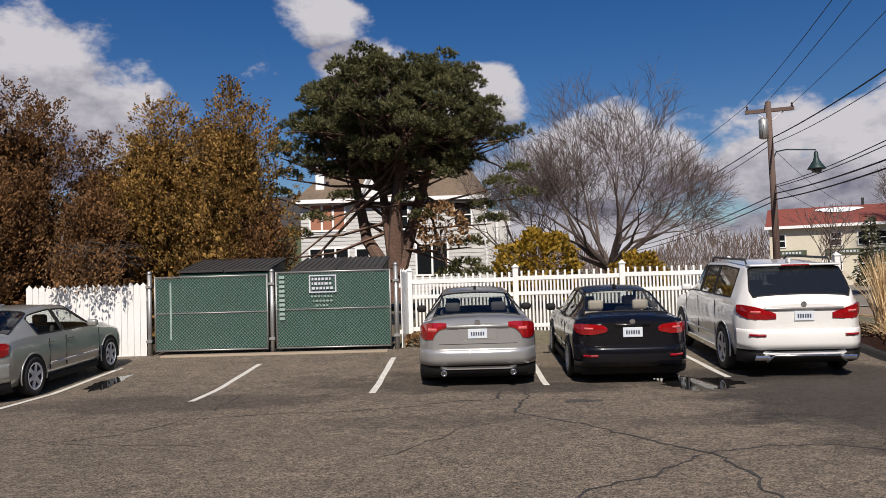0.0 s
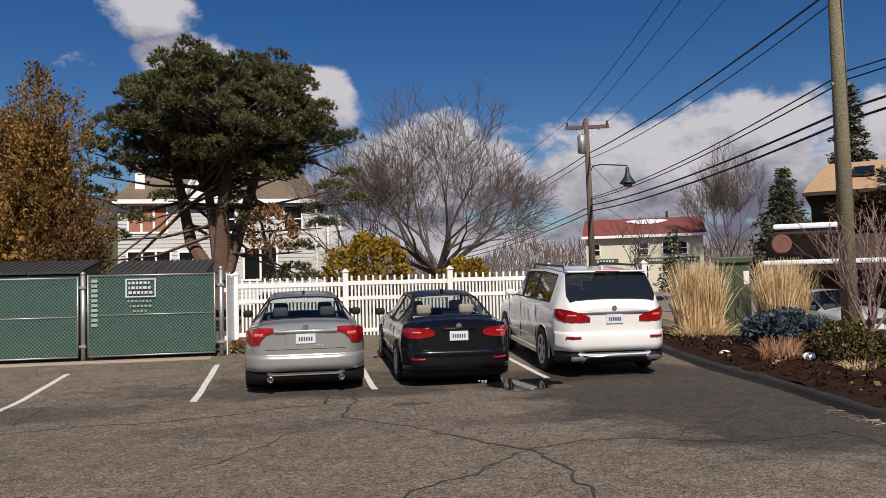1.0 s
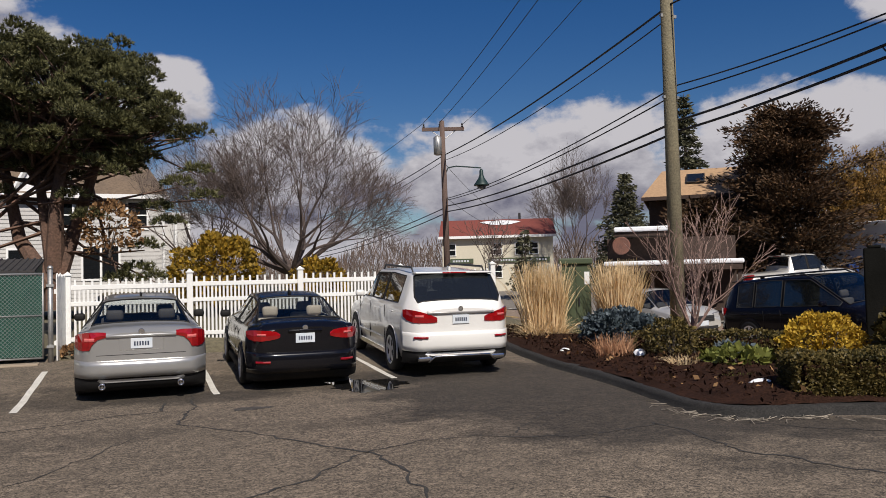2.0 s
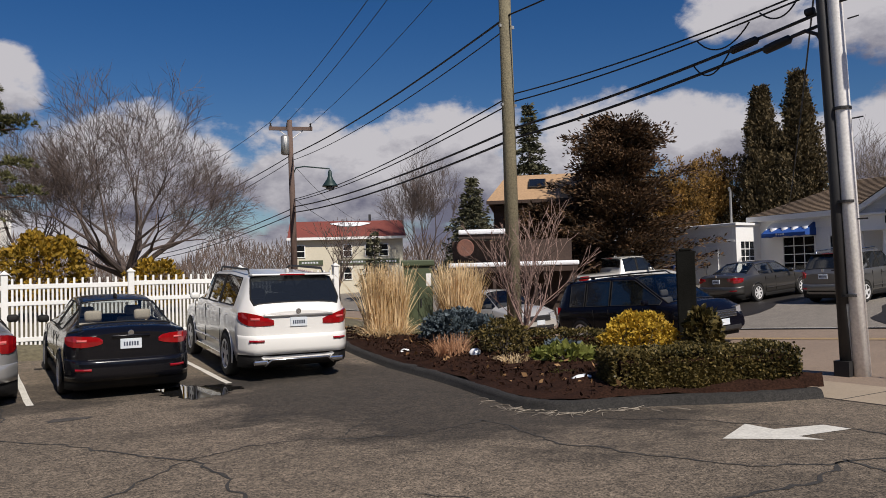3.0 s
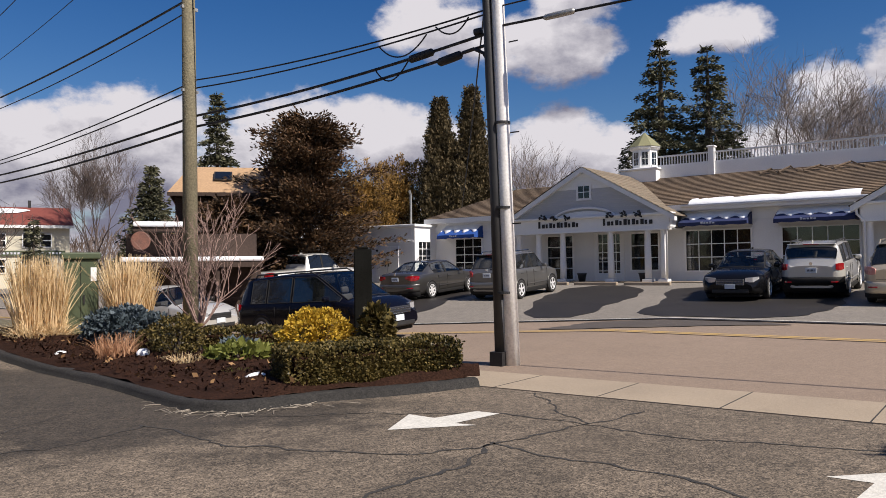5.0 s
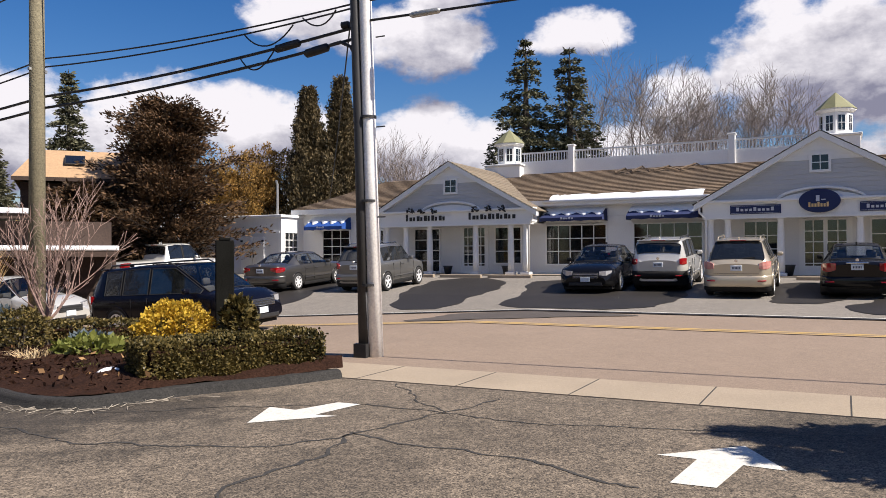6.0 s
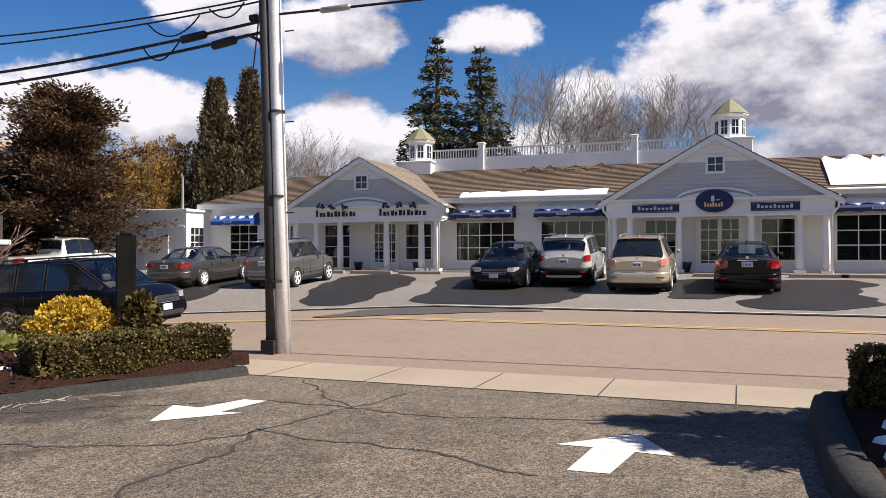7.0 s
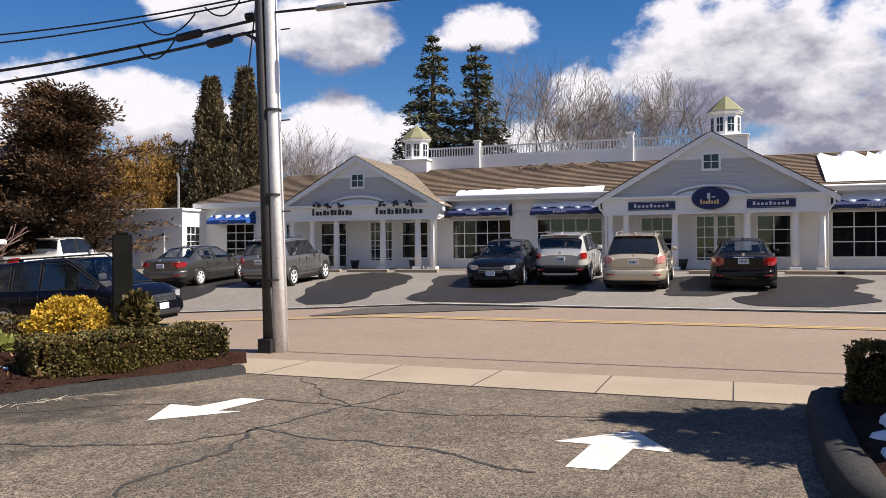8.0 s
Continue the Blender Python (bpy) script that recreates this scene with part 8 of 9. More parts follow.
for k, (x, y, rx, ry) in enumerate(((7.3, -1.75, 0.35, 0.28), (6.7, -1.6, 0.3, 0.2), (8.0, -1.7, 0.22, 0.16), (6.2, -1.9, 0.3, 0.24))):
    snow_blob(x, y, 0.2, rx, ry, 0.09, 130 + k)
for k, (x, y, h) in enumerate(((8.5, -4.7, 5.6), (7.7, -3.7, 4.2), (8.9, -3.4, 3.4))):
    spruce(x, y, 0.1, h, 1.4, 131 + k, L_SPRUCE, "evergreen on the second bed whose shadow falls on the lot", 20, 9, 0.2, "evergreens of the second bed")

# ---------------------------------------------------------------- markings, cracks, patches
decal("trim", [(6.82, 5.09), (7.51, 4.46), (7.47, 4.71), (8.18, 4.6), (8.17, 4.9), (7.59, 5.07), (7.61, 5.44)], M_LINE, "white painted arrow pointing into the lot", "road marking", 0.005, group="arrows")
decal("trim", [(7.3, 1.08), (7.3, 0.75), (6.51, 0.82), (6.52, 0.49), (7.26, 0.39), (7.23, 0.06), (7.95, 0.45)], M_LINE, "white painted arrow pointing out to the street", "road marking", 0.005, group="arrows")


def crack(points, width, seed):
    rnd = random.Random(seed)
    bm = bmesh.new()
    prev = None
    line = []
    for a, b in zip(points, points[1:]):
        n = max(2, int(math.hypot(b[0] - a[0], b[1] - a[1]) / 0.09))
        for k in range(n):
            u = k / n
            line.append((a[0] + (b[0] - a[0]) * u, a[1] + (b[1] - a[1]) * u))
    line.append(points[-1])
    jx = jy = 0
    for i, (x, y) in enumerate(line):
        jx, jy = jx * 0.8 + rnd.uniform(-.045, .045), jy * 0.8 + rnd.uniform(-.045, .045)
        a, b = line[max(i - 1, 0)], line[min(i + 1, len(line) - 1)]
        d = Vector((b[0] - a[0], b[1] - a[1])).normalized()
        w = width * rnd.uniform(0.35, 1.25)
        px, py = x + jx, y + jy
        z = ground_z(px, py) + 0.004
        cur = (bm.verts.new((px - d.y * w, py + d.x * w, z)), bm.verts.new((px + d.y * w, py - d.x * w, z)))
        if prev:
            bm.faces.new((prev[0], prev[1], cur[1], cur[0]))
        prev = cur
    bmesh.ops.recalc_face_normals(bm, faces=bm.faces[:])
    return tagged(part("crack", bm, M_CRACK), "dark filled crack in the asphalt", "crack", "asphalt cracks", "structure")


CRACKS = [([(1.09, 12.9), (0.7, 10.16), (1.4, 9.0), (2.23, 7.48), (2.3, 6.7), (2.35, 5.98), (2.1, 5.0)], 0.03), ([(2.23, 7.48), (1.6, 6.7), (1.03, 6.3), (0.2, 5.4)], 0.026),
          ([(2.23, 7.48), (2.9, 7.75), (3.55, 7.72), (4.46, 7.27), (5.62, 7.48)], 0.024), ([(5.62, 7.48), (5.43, 5.99), (5.82, 4.85), (6.1, 4.22), (6.85, 3.85), (8.18, 3.52), (9.16, 3.33)], 0.03),
          ([(6.94, 3.94), (6.68, 3.05), (6.61, 2.0), (6.3, 0.9)], 0.03), ([(6.85, 3.85), (6.0, 3.6), (5.19, 3.72), (4.4, 3.5)], 0.035), ([(8.23, 4.62), (8.18, 3.52), (8.0, 2.54), (8.32, 1.55), (8.5, 0.4), (8.9, -0.9)], 0.025),
          ([(-3.39, 10.78), (-3.38, 12.15)], 0.025), ([(-3.6, 10.15), (-1.55, 10.41), (-0.4, 10.9), (0.47, 11.25)], 0.025), ([(0.47, 11.25), (0.6, 12.0)], 0.04), ([(-4.62, 8.78), (-4.0, 9.2), (-3.57, 10.18)], 0.016), ([(-0.9, 7.6), (-0.2, 8.6), (0.1, 9.4)], 0.012),
          ([(6.5, 7.0), (7.4, 5.9), (8.23, 4.62)], 0.02), ([(4.4, 3.5), (3.9, 4.6), (3.4, 5.2)], 0.02), ([(8.18, 3.52), (9.0, 4.4), (9.6, 5.0)], 0.02), ([(3.94, 7.6), (4.6, 8.4), (5.4, 8.9)], 0.016), ([(-6.0, 9.4), (-4.62, 8.78), (-2.8, 8.3)], 0.012)]
for k, (pts, w) in enumerate(CRACKS):
    crack(pts, w * 0.66, 200 + k)


def blot(x, y, rx, ry, material, label, seed, category="patch", lift=0.0045, turn=0.0):
    pts = []
    for i in range(72):
        a = 2 * math.pi * i / 72
        k = 1 + 0.13 * math.sin(3 * a + seed) + 0.1 * math.sin(7 * a + seed * 3) + 0.07 * math.sin(19 * a + seed) + 0.05 * math.sin(31 * a)
        u, v = rx * k * math.cos(a), ry * k * math.sin(a)
        pts.append((x + u * math.cos(turn) - v * math.sin(turn), y + u * math.sin(turn) + v * math.cos(turn)))
    return decal("stain", pts, material, label, category, lift)


M_WATER = surf("standing_water", (0.012, 0.012, 0.012), 0.03, 0, (0.016, 0.015, 0.014), (3, 0.6), (40, 0.1), None)
blot(3.6, 12.35, 0.6, 0.75, M_WATER, "dark puddle of water behind the black sedan", 1.0, "puddle")
blot(1.6, 10.85, 0.26, 0.13, M_SEAL, "small dark round patch in the asphalt", 2.0)
blot(-6.25, 13.9, 0.2, 0.75, M_WATER, "thin puddle of water beside the grey-green sedan", 4.0, "puddle", 0.0065)

# ---------------------------------------------------------------- poles and wires


def sag_wire(a, b, sag, r, material=None, n=16):
    a, b = Vector(a), Vector(b)
    return pipe([a.lerp(b, k / n) - Vector((0, 0, 4 * sag * (k / n) * (1 - k / n))) for k in range(n + 1)], r, 5)


pa = thing("utility_pole", pose(15.45, 39.1, 0.3), "reddish weathered utility pole with crossarm and transformer", "utility pole", "utility poles")
part("pole", pipe([(0.03, 0, -0.5), (0, 0, 5), (-0.08, 0, 9.75)], [0.19, 0.16, 0.13], 10), M_POLERED, pa, smooth=True)
part("crossarm", boxes((-1.15, 1.1, -0.08, 0.08, 9.22, 9.4)), M_POLERED, pa).rotation_euler = (0, 0, radians(-20))
for k, x in enumerate((-1.05, -0.2, 1.0)):
    part("insulator", lathe([(0.03, 9.38), (0.07, 9.45), (0.03, 9.5), (0.06, 9.56), (0.02, 9.62)], 8), M_BLACKMETAL, pa).location = (x * 0.94, -x * 0.34, 0)
for s in (-1, 1):
    part("arm_brace", pipe([(s * 0.65, -s * 0.22, 9.27), (0, 0, 8.75)], 0.025, 5), M_POLEGREY, pa)
part("transformer", lathe([(0.12, 0), (0.22, 0.05), (0.22, 0.95), (0.12, 1.03)], 14), M_GALV, pa, smooth=True).location = (-0.35, 0, 7.9)
part("street_lamp_arm", pipe([(0.1, 0, 7.0), (0.2, -0.05, 7.25), (0.6, -0.2, 7.32), (1.85, -0.65, 7.2)], 0.035, 6), M_LAMPGREEN, pa)
lm = new("lamp_head")
lm.parent = pa
lm.location = (1.85, -0.65, 6.2)
part("bell_shade", lathe([(0.04, 0.95), (0.1, 0.85), (0.11, 0.62), (0.17, 0.45), (0.3, 0.26), (0.4, 0.12), (0.42, 0.06), (0.36, 0.04)], 16), M_LAMPGREEN, lm, "green bell-shaped lamp shade", True)
part("globe", lathe([(0.25, 0.02), (0.2, -0.1), (0.05, -0.15)], 12), M_GLASSW, lm)

pw = thing("utility_pole", pose(11.45, 14.67, 0.1), "tall weathered greenish wooden utility pole in the island", "utility pole", "utility poles")
part("pole", pipe([(0.0, 0, -0.5), (0.0, 0, 5), (-0.02, 0.02, 11.8)], [0.175, 0.155, 0.13], 14), M_POLE, pw, smooth=True)
part("crossarm", boxes((-1.1, 1.1, -0.06, 0.06, 11.1, 11.25)), M_POLE, pw)
part("bracket", boxes((-0.2, 0.22, -0.03, 0.03, 7.35, 7.42)), M_GALV, pw)
part("bracket", boxes((-0.2, 0.22, -0.03, 0.03, 5.5, 5.56)), M_GALV, pw)

pp2 = thing("utility_pole", pose(11.78, 6.72, 0.0), "silver-grey utility pole with black cable guard at the sidewalk", "utility pole", "utility poles")
part("pole", pipe([(0.05, -0.1, -0.5), (0.0, -0.02, 3.0), (-0.1, 0.07, 8.0), (-0.12, 0.1, 11.0)], [0.125, 0.115, 0.105, 0.1], 14), M_POLEGREY, pp2, smooth=True)
part("cable_guard", pipe([(-0.04, 0.09, 0.0), (-0.08, 0.13, 3.0), (-0.15, 0.21, 6.5), (-0.19, 0.26, 9.0)], [0.1, 0.09, 0.075, 0.07], 10), M_BLACKMETAL, pp2, "black steel cable guard", True)
part("guard_foot", boxes((-0.18, 0.06, -0.02, 0.22, 0.0, 0.25)), M_BLACKMETAL, pp2)
part("riser", pipe([(-0.03, 0.02, 0.0), (-0.06, 0.03, 1.1)], 0.045, 8), M_GALV, pp2)
part("riser_cable", pipe([(-0.12, 0.17, 5.0), (-0.16, 0.26, 5.2), (-0.18, 0.45, 5.3), (-0.15, 0.7, 5.28)], 0.03, 6), M_CABLE, pp2)
for k in range(6):
    z = 1.6 + 0.75 * k
    part("step", pipe([(0.0, -0.13 if k % 2 else 0.1, z), (0.0, -0.3 if k % 2 else 0.3, z)], 0.012, 5), M_BLACKMETAL, pp2)
for z in (1.2, 2.6, 4.0):
    part("strap", lathe([(0.135, z), (0.135, z + 0.04)], 14), M_BLACKMETAL, pp2).location = (-0.03, 0.0, 0)
part("lamp_mount", boxes((-0.9, 0.05, -0.05, 0.05, 6.35, 6.42)), M_BLACKMETAL, pp2)

WIRES = [((14.4, 39.5, 9.9), (10.5, 14.67, 11.3), 0.35, 0.014), ((15.25, 39.2, 9.95), (11.45, 14.67, 11.9), 0.35, 0.014), ((16.4, 38.7, 9.85), (12.5, 14.67, 11.3), 0.35, 0.012),
         ((15.5, 39.0, 8.25), (11.45, 14.5, 7.72), 0.25, 0.028), ((15.5, 39.0, 7.95), (11.45, 14.5, 7.45), 0.35, 0.016),
         ((15.5, 39.0, 5.9), (11.6, 14.6, 5.9), 0.3, 0.018), ((15.5, 39.0, 5.8), (11.6, 14.6, 5.72), 0.3, 0.018), ((15.5, 39.0, 5.5), (11.6, 14.6, 5.1), 0.25, 0.03), ((15.5, 39.0, 5.2), (11.6, 14.6, 4.86), 0.25, 0.03),
         ((11.6, 14.6, 5.9), (11.7, 6.9, 5.95), 0.12, 0.016), ((11.6, 14.6, 5.72), (11.7, 6.9, 5.88), 0.12, 0.016), ((11.6, 14.6, 5.1), (11.7, 6.9, 5.55), 0.1, 0.028), ((11.6, 14.6, 4.86), (11.7, 6.9, 5.36), 0.1, 0.028),
         ((11.45, 14.5, 7.72), (11.7, 6.9, 7.9), 0.1, 0.02), ((11.45, 14.67, 11.9), (11.7, 6.9, 11.0), 0.1, 0.014),
         ((11.7, 6.7, 5.62), (12.2, -16.0, 6.3), 0.25, 0.022), ((11.7, 6.7, 5.95), (12.2, -16.0, 6.9), 0.2, 0.014),
         ((11.7, 6.8, 7.4), (39.5, 27.0, 4.6), 0.3, 0.02),
         ((15.4, 39.1, 8.2), (13.0, 62, 6.5), 0.4, 0.026), ((15.4, 39.1, 7.9), (13.0, 62, 5.8), 0.4, 0.018), ((15.4, 39.1, 5.4), (13.0, 62, 3.8), 0.3, 0.026), ((15.4, 39.1, 5.1), (13.0, 62, 3.5), 0.3, 0.026), ((14.4, 39.5, 9.9), (12.0, 62, 8.0), 0.4, 0.014),
         ((15.45, 39.1, 7.8), (26.5, 55, 6.2), 0.3, 0.012), ((15.45, 39.1, 6.0), (27.0, 55, 5.0), 0.3, 0.012)]
for a, b, sag, r in WIRES:
    tagged(part("overhead_wire", sag_wire(a, b, sag, r), M_CABLE), "dark sagging overhead wire between utility poles", "wire", "overhead wires")
# splice cases and loops on the cables near the street pole
for a, b, r, lab in (((11.66, 8.6, 5.36), (11.66, 8.05, 5.42), 0.07, "black cable splice case on the overhead line"), ((11.66, 7.95, 5.2), (11.66, 7.45, 5.27), 0.075, "black cable splice case on the overhead line"), ((11.72, 5.9, 5.6), (11.73, 5.35, 5.61), 0.05, "grey cable splice case on the overhead line"), ((11.68, 7.2, 5.6), (11.68, 7.05, 5.6), 0.06, "small black junction box on the cable")):
    t = thing("splice_case", pose(*a), lab, "splice case", "cable splices")
    d = Vector(b) - Vector(a)
    part("case", pipe([(0, 0, 0), d * 0.08, d * 0.5, d * 0.92, d], [r * 0.5, r, r * 1.05, r, r * 0.5], 10), M_CABLE if "black" in lab else M_GALV, t, smooth=True)
for pts in (((11.65, 9.4, 5.32), (11.65, 9.15, 5.05), (11.65, 8.9, 5.1), (11.65, 8.6, 5.36)), ((11.66, 9.3, 5.72), (11.66, 9.0, 5.5), (11.66, 8.6, 5.45), (11.66, 8.2, 5.75)), ((11.66, 8.0, 5.84), (11.66, 7.75, 5.7), (11.66, 7.5, 5.72), (11.66, 7.3, 5.88))):
    pts = [Vector(p) for p in pts]
    curve_pts = []
    for k in range(13):
        u = k / 12
        curve_pts.append(pts[0] * (1 - u) ** 3 + (pts[1] - Vector((0, 0, 0.12))) * 3 * u * (1 - u) ** 2 + (pts[2] - Vector((0, 0, 0.12))) * 3 * u * u * (1 - u) + pts[3] * u ** 3)
    tagged(part("cable_loop", pipe(curve_pts, 0.014, 5), M_CABLE), "slack black loop of cable under the line", "cable", "cable loops")

# ---------------------------------------------------------------- houses


def house_window(parent, m, w, h, fill, cols=1, rows=2, frame=0.09):
    """A framed window on a wall; local x along the wall, -y outwards."""
    f = new("window")
    f.parent = parent
    f.matrix_local = m
    part("frame", boxes((-w / 2 - frame, w / 2 + frame, -0.05, 0.03, -h / 2 - frame, -h / 2), (-w / 2 - frame, w / 2 + frame, -0.05, 0.03, h / 2, h / 2 + frame),
                        (-w / 2 - frame, -w / 2, -0.05, 0.03, -h / 2, h / 2), (w / 2, w / 2 + frame, -0.05, 0.03, -h / 2, h / 2)), M_WHITE, f)
    part("pane", boxes((-w / 2, w / 2, -0.02, 0.0, -h / 2, h / 2)), fill, f)
    for k in range(1, cols):
        part("muntin", boxes((-w / 2 + w * k / cols - 0.05, -w / 2 + w * k / cols + 0.05, -0.045, -0.02, -h / 2, h / 2)), M_WHITE, f)
    for k in range(1, rows):
        part("muntin", boxes((-w / 2, w / 2, -0.044, -0.021, -h / 2 + h * k / rows - 0.03, -h / 2 + h * k / rows + 0.03)), M_WHITE, f)
    return f


wh = thing("white_house", pose(0, 40, 0.8), "tall white clapboard house with grey roof behind the pine", "house")
M_CLAP = surf("weathered_clapboard", (0.6, 0.59, 0.57), 0.7, 0, (0.5, 0.49, 0.48), (0.5, 0.8), (20, 0.1), (30, 0.1))
part("wall", boxes((-8.0, 1.3, 0, 9, 0, 5.15)), M_CLAP, wh)
for k in range(26):
    z = 0.2 + 0.19 * k
    part("clapboard", boxes((-8.01, 1.31, -0.03, -0.001, z, z + 0.15)), M_CLAP, wh)
part("wing", boxes((1.3, 2.6, 0.6, 8, 0, 4.4)), M_CLAP, wh)
bm = bmesh.new()
v = [bm.verts.new(p) for p in ((-8.3, -0.4, 5.1), (1.6, -0.4, 5.1), (1.6, 9.4, 5.1), (-8.3, 9.4, 5.1), (-7.0, 4.5, 7.6), (0.4, 4.5, 7.6))]
for f in ((0, 1, 5, 4), (1, 2, 5), (2, 3, 4, 5), (3, 0, 4), (3, 2, 1, 0)):
    bm.faces.new([v[i] for i in f])
part("roof", bm, M_ROOFG, wh)
part("cornice", boxes((-8.35, 1.65, -0.45, -0.38, 4.95, 5.15)), M_WHITE, wh)
bm = bmesh.new()
v = [bm.verts.new(p) for p in ((-5.0, -0.1, 5.1), (-2.4, -0.1, 5.1), (-3.7, -0.1, 7.6), (-5.0, 4, 5.1), (-2.4, 4, 5.1), (-3.7, 4, 7.6))]
for f in ((0, 1, 2), (3, 5, 4), (0, 2, 5, 3), (2, 1, 4, 5)):
    bm.faces.new([v[i] for i in f])
part("dormer", bm, M_SIDING, wh)
for s in (-1, 1):
    part("rake_trim", pipe([(-3.7 + s * 1.45, -0.2, 4.95), (-3.7, -0.2, 7.7)], 0.11, 4), M_WHITE, wh)
house_window(wh, pose(-3.7, -0.12, 6.4), 0.5, 0.7, M_GLASSD)
ch = new("chimney")
ch.parent = wh
part("stack", boxes((-7.4, -6.95, 1.0, 1.5, 5.2, 6.7)), M_WHITE, ch)
part("cap", boxes((-7.5, -6.85, 0.9, 1.6, 6.7, 6.82), (-7.35, -7.0, 1.05, 1.45, 6.82, 7.0)), M_WHITE, ch)
house_window(wh, pose(-6.65, -0.03, 4.25), 1.7, 1.25, M_BLIND, 3, 1)
house_window(wh, pose(-6.6, -0.03, 2.2), 1.9, 0.9, M_GLASSD, 3, 1)
house_window(wh, pose(-4.9, -0.03, 2.15), 0.6, 0.9, M_GLASSD, 1, 2)
house_window(wh, pose(-1.4, -0.03, 2.0), 1.5, 1.5, M_GLASSD, 2, 1)
house_window(wh, pose(-3.0, -0.03, 4.2), 0.8, 1.2, M_GLASSD, 1, 2)
house_window(wh, pose(0.2, -0.03, 4.2), 0.8, 1.2, M_GLASSD, 1, 2)
for x in (1.35, 1.9, 2.5):
    part("downspout", pipe([(x, -0.12, 0), (x, -0.12, 5.0 if x < 1.5 else 4.3)], 0.07, 6), M_WHITE, wh)
gh = thing("grey_house", pose(-11.5, 44, 0.8), "plain grey house glimpsed between the trees", "house")
part("wall", boxes((-3, 3.2, 0, 6, 0, 4.0)), M_UTILITY, gh)
bm = bmesh.new()
v = [bm.verts.new(p) for p in ((-3.3, -0.3, 3.9), (3.5, -0.3, 3.9), (3.5, 6.3, 3.9), (-3.3, 6.3, 3.9), (-3.3, 3, 6.2), (3.5, 3, 6.2))]
for f in ((0, 1, 5, 4), (2, 3, 4, 5), (1, 2, 5), (3, 0, 4), (3, 2, 1, 0)):
    bm.faces.new([v[i] for i in f])
part("roof", bm, M_SHINGLEDARK, gh)

# cream house with a red roof; its long side faces the lot
RD = math.degrees(math.atan2(54.2 - 57.7, 30.25 - 22.5))
rh = thing("red_roofed_house", pose(22.4, 57.8, 0.4, 0, 0, RD), "cream two-storey shop house with red roof and snow remnants", "house")
part("wall", boxes((0, 8.6, 0, 7, 0, 4.6)), M_CREAM, rh)
bm = bmesh.new()
v = [bm.verts.new(p) for p in ((-0.25, -0.4, 4.5), (8.85, -0.4, 4.5), (8.85, 7.4, 4.5), (-0.25, 7.4, 4.5), (-0.25, 3.5, 6.0), (8.85, 3.5, 6.0), (-0.25, -0.4, 4.38), (8.85, -0.4, 4.38))]
for f in ((0, 1, 5, 4), (2, 3, 4, 5), (1, 2, 5), (3, 0, 4), (3, 2, 1, 0), (6, 7, 1, 0)):
    bm.faces.new([v[i] for i in f])
part("roof", bm, M_ROOFR, rh)
part("cornice", boxes((-0.3, 8.9, -0.46, -0.41, 4.3, 4.5)), M_WHITE, rh)
for k, x in enumerate((0.7, 4.3, 6.0, 7.1)):
    house_window(rh, pose(x, -0.02, 3.45), 0.62, 0.85, M_GLASSD, 1, 2, 0.06)
for x in (4.3, 5.9, 7.1):
    house_window(rh, pose(x, -0.02, 1.7), 0.55, 0.9, M_GLASSD, 1, 2, 0.06)
for x0, x1 in ((0.6, 2.4), (3.6, 6.0), (6.4, 8.3)):
    part("shop_fascia", boxes((x0, x1, -0.12, -0.03, 2.4, 2.75)), M_UTILITY, rh, "dark green fascia with pale unreadable marks")
    for k in range(int((x1 - x0 - 0.3) / 0.22)):
        part("fascia_mark", boxes((x0 + 0.2 + 0.22 * k, x0 + 0.34 + 0.22 * k, -0.126, -0.121, 2.5, 2.64)), M_LETTERW, rh)
sn = bmesh.new()
ring = [(4.6 + 1.5 * math.cos(a) * (1 + 0.2 * math.sin(3 * a)), 2.5 + 0.55 * math.sin(a)) for a in (2 * math.pi * k / 18 for k in range(18))]
sn.faces.new([sn.verts.new((x, y, 4.5 + (y + 0.4) * 1.5 / 3.9 + 0.06)) for x, y in ring])
part("snow", sn, M_SNOW, rh, "patch of melting snow")
part("roof_vent", boxes((6.1, 6.3, 3.4, 3.6, 5.9, 6.5)), M_BLACKMETAL, rh)

# brown house with a tan roof
BD = math.degrees(math.atan2(31.4 - 33.4, 28.2 - 25.85))
bh = thing("brown_house", pose(24.6, 34.4, 0.3, 0, 0, BD), "dark brown timber house with tan roof and weather vane", "house")
part("wall", boxes((0.3, 6.5, 0, 6, 0, 5.0)), M_BROWNWOOD, bh)
for k in range(14):
    part("board", boxes((0.28, 6.52, -0.03, -0.001, 0.3 + 0.34 * k, 0.6 + 0.34 * k)), M_BROWNWOOD, bh)
bm = bmesh.new()
v = [bm.verts.new(p) for p in ((0.0, -1.0, 5.2), (6.6, -1.0, 5.2), (6.6, 6.4, 4.6), (0.0, 6.4, 4.6), (0.9, 1.4, 6.75), (6.6, 1.4, 6.75))]
for f in ((0, 1, 5, 4), (2, 3, 4, 5), (1, 2, 5), (3, 0, 4)):
    bm.faces.new([v[i] for i in f])
part("roof", bm, M_TANROOF, bh, "tan shingle roof")
part("eave_board", boxes((0.0, 6.6, -1.05, -1.0, 5.02, 5.2)), M_BROWNWOOD, bh)
sk = new("skylight")
sk.parent = bh
sk.matrix_local = pose(2.6, 0.35, 6.12, math.degrees(math.atan2(1.55, 2.4)))
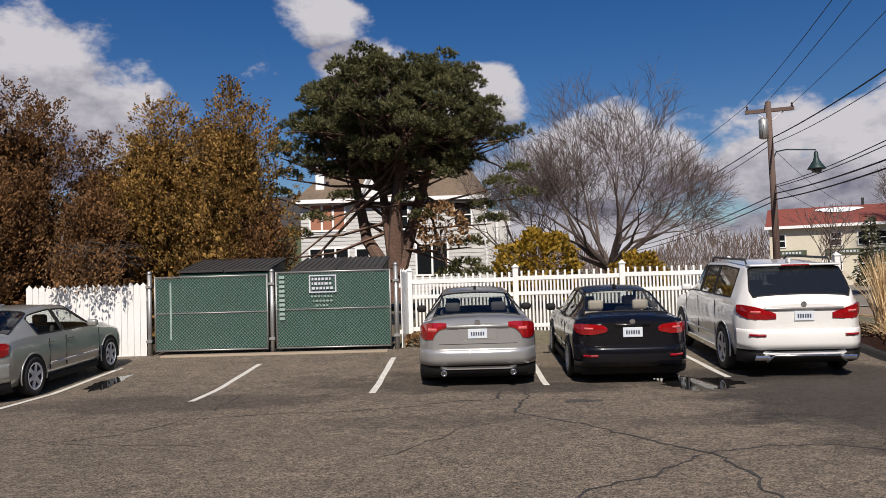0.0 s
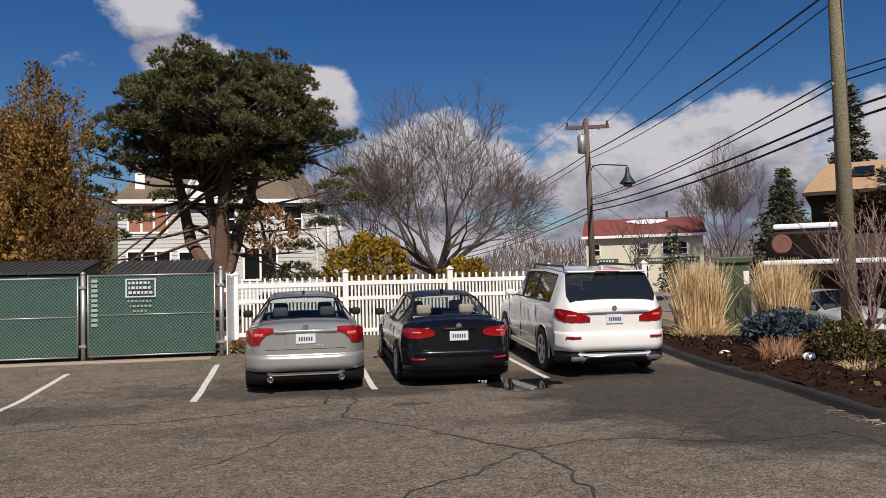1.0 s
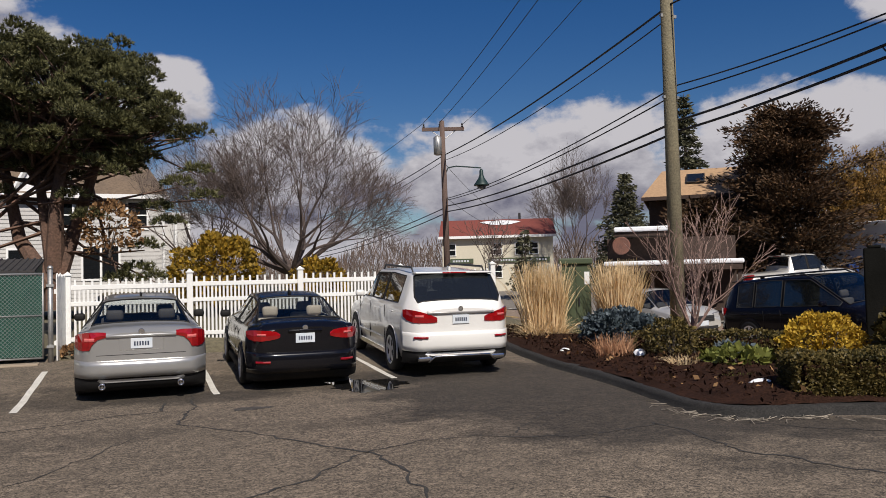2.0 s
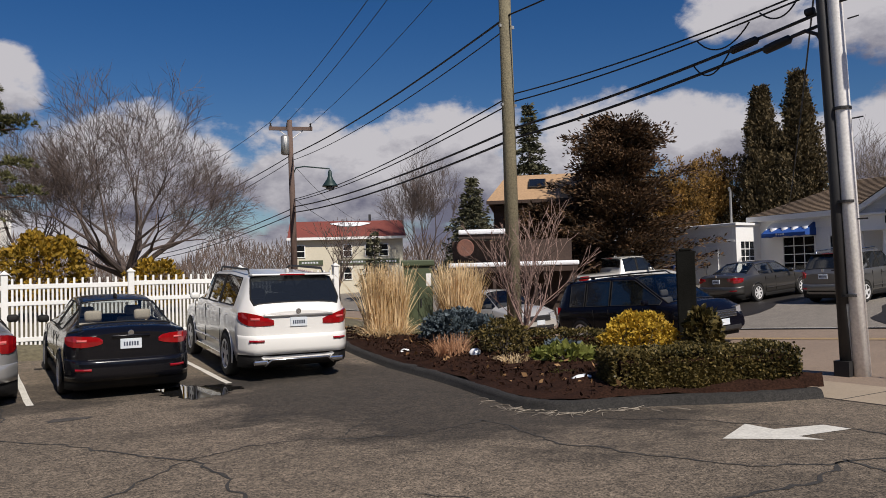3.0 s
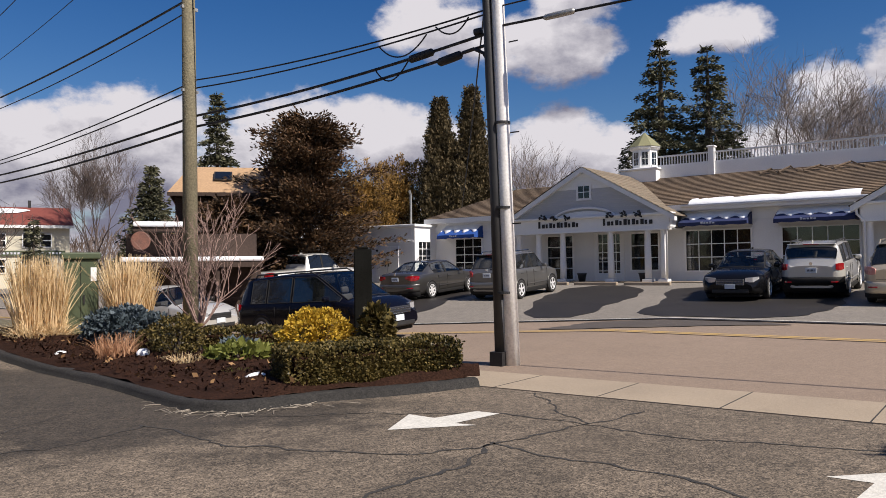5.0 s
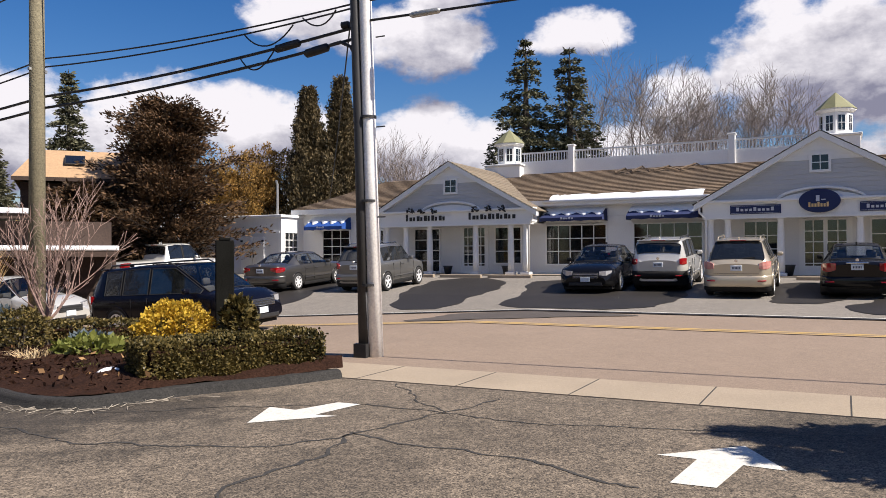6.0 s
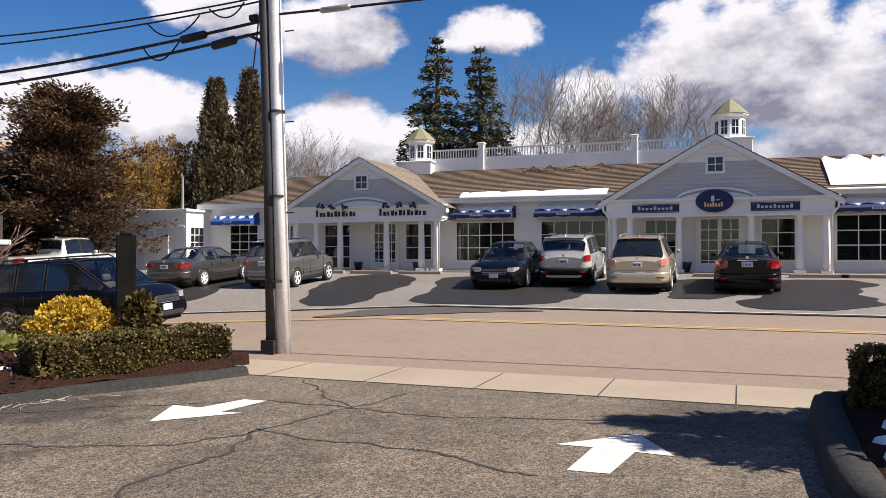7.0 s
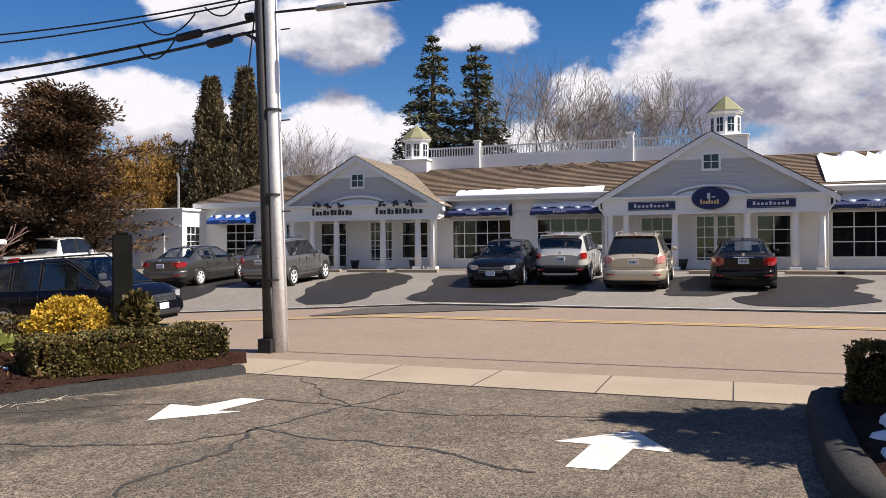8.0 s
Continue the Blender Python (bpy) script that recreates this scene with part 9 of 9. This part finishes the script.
part("frame", soft_box(-0.45, 0.45, -0.45, 0.45, 0, 0.1, 0.02), M_BLACKMETAL, sk)
part("pane", boxes((-0.38, 0.38, -0.38, 0.38, 0.1, 0.115)), M_GLASSD, sk)
part("vane_turret", lathe([(0.5, 6.5), (0.4, 7.4), (0.02, 8.3)], 8), M_COPPER, bh).location = (5.4, 3.0, 0)
part("weather_vane", boxes((5.37, 5.43, 2.98, 3.02, 8.2, 9.3), (5.0, 5.8, 2.99, 3.01, 9.0, 9.12)), M_BLACKMETAL, bh)
# low snowy porch roofs and sign in front of it
po = thing("porch_roof", pose(15.9, 24.5, 0, 0, 0, math.degrees(math.atan2(22.6 - 24.3, 18.5 - 16.1))), "low porch roof under melting snow", "porch")
part("roof", boxes((0, 4.6, -0.4, 1.8, 1.75, 1.95)), M_BROWNWOOD, po)
part("snow_layer", soft_box(-0.05, 4.65, -0.45, 1.8, 1.955, 2.12, 0.05), M_SNOW, po)
for x in (0.1, 1.6, 3.1, 4.5):
    part("post", boxes((x - 0.06, x + 0.06, -0.3, -0.18, -0.5, 1.75)), M_BROWNWOOD, po)
part("back_wall", boxes((0, 4.6, 1.7, 1.8, -0.5, 3.0)), M_BROWNWOOD, po)
part("upper_roof", boxes((0.3, 2.6, 0.6, 2.2, 3.05, 3.2)), M_BROWNWOOD, po)
part("upper_snow", soft_box(0.3, 2.4, 0.5, 2.2, 3.205, 3.38, 0.05), M_SNOW, po)
part("hanging_sign", lathe([(0.3, -0.03), (0.33, 0), (0.3, 0.03)], 18), M_RUSTSIGN, po, "round rust-coloured hanging sign").matrix_local = pose(0.55, 0.45, 2.7, 90)
rf = thing("rail_fence", pose(18.8, 23.2, -0.2, 0, 0, -35), "low dark timber fence beside the brown house", "fence")
for k in range(3):
    part("rail", boxes((0, 4.5, -0.03, 0.03, 0.4 + 0.35 * k, 0.5 + 0.35 * k)), M_BROWNWOOD, rf)
for k in range(5):
    part("post", boxes((1.1 * k - 0.05, 1.1 * k + 0.05, -0.05, 0.05, -0.3, 1.35)), M_BROWNWOOD, rf)
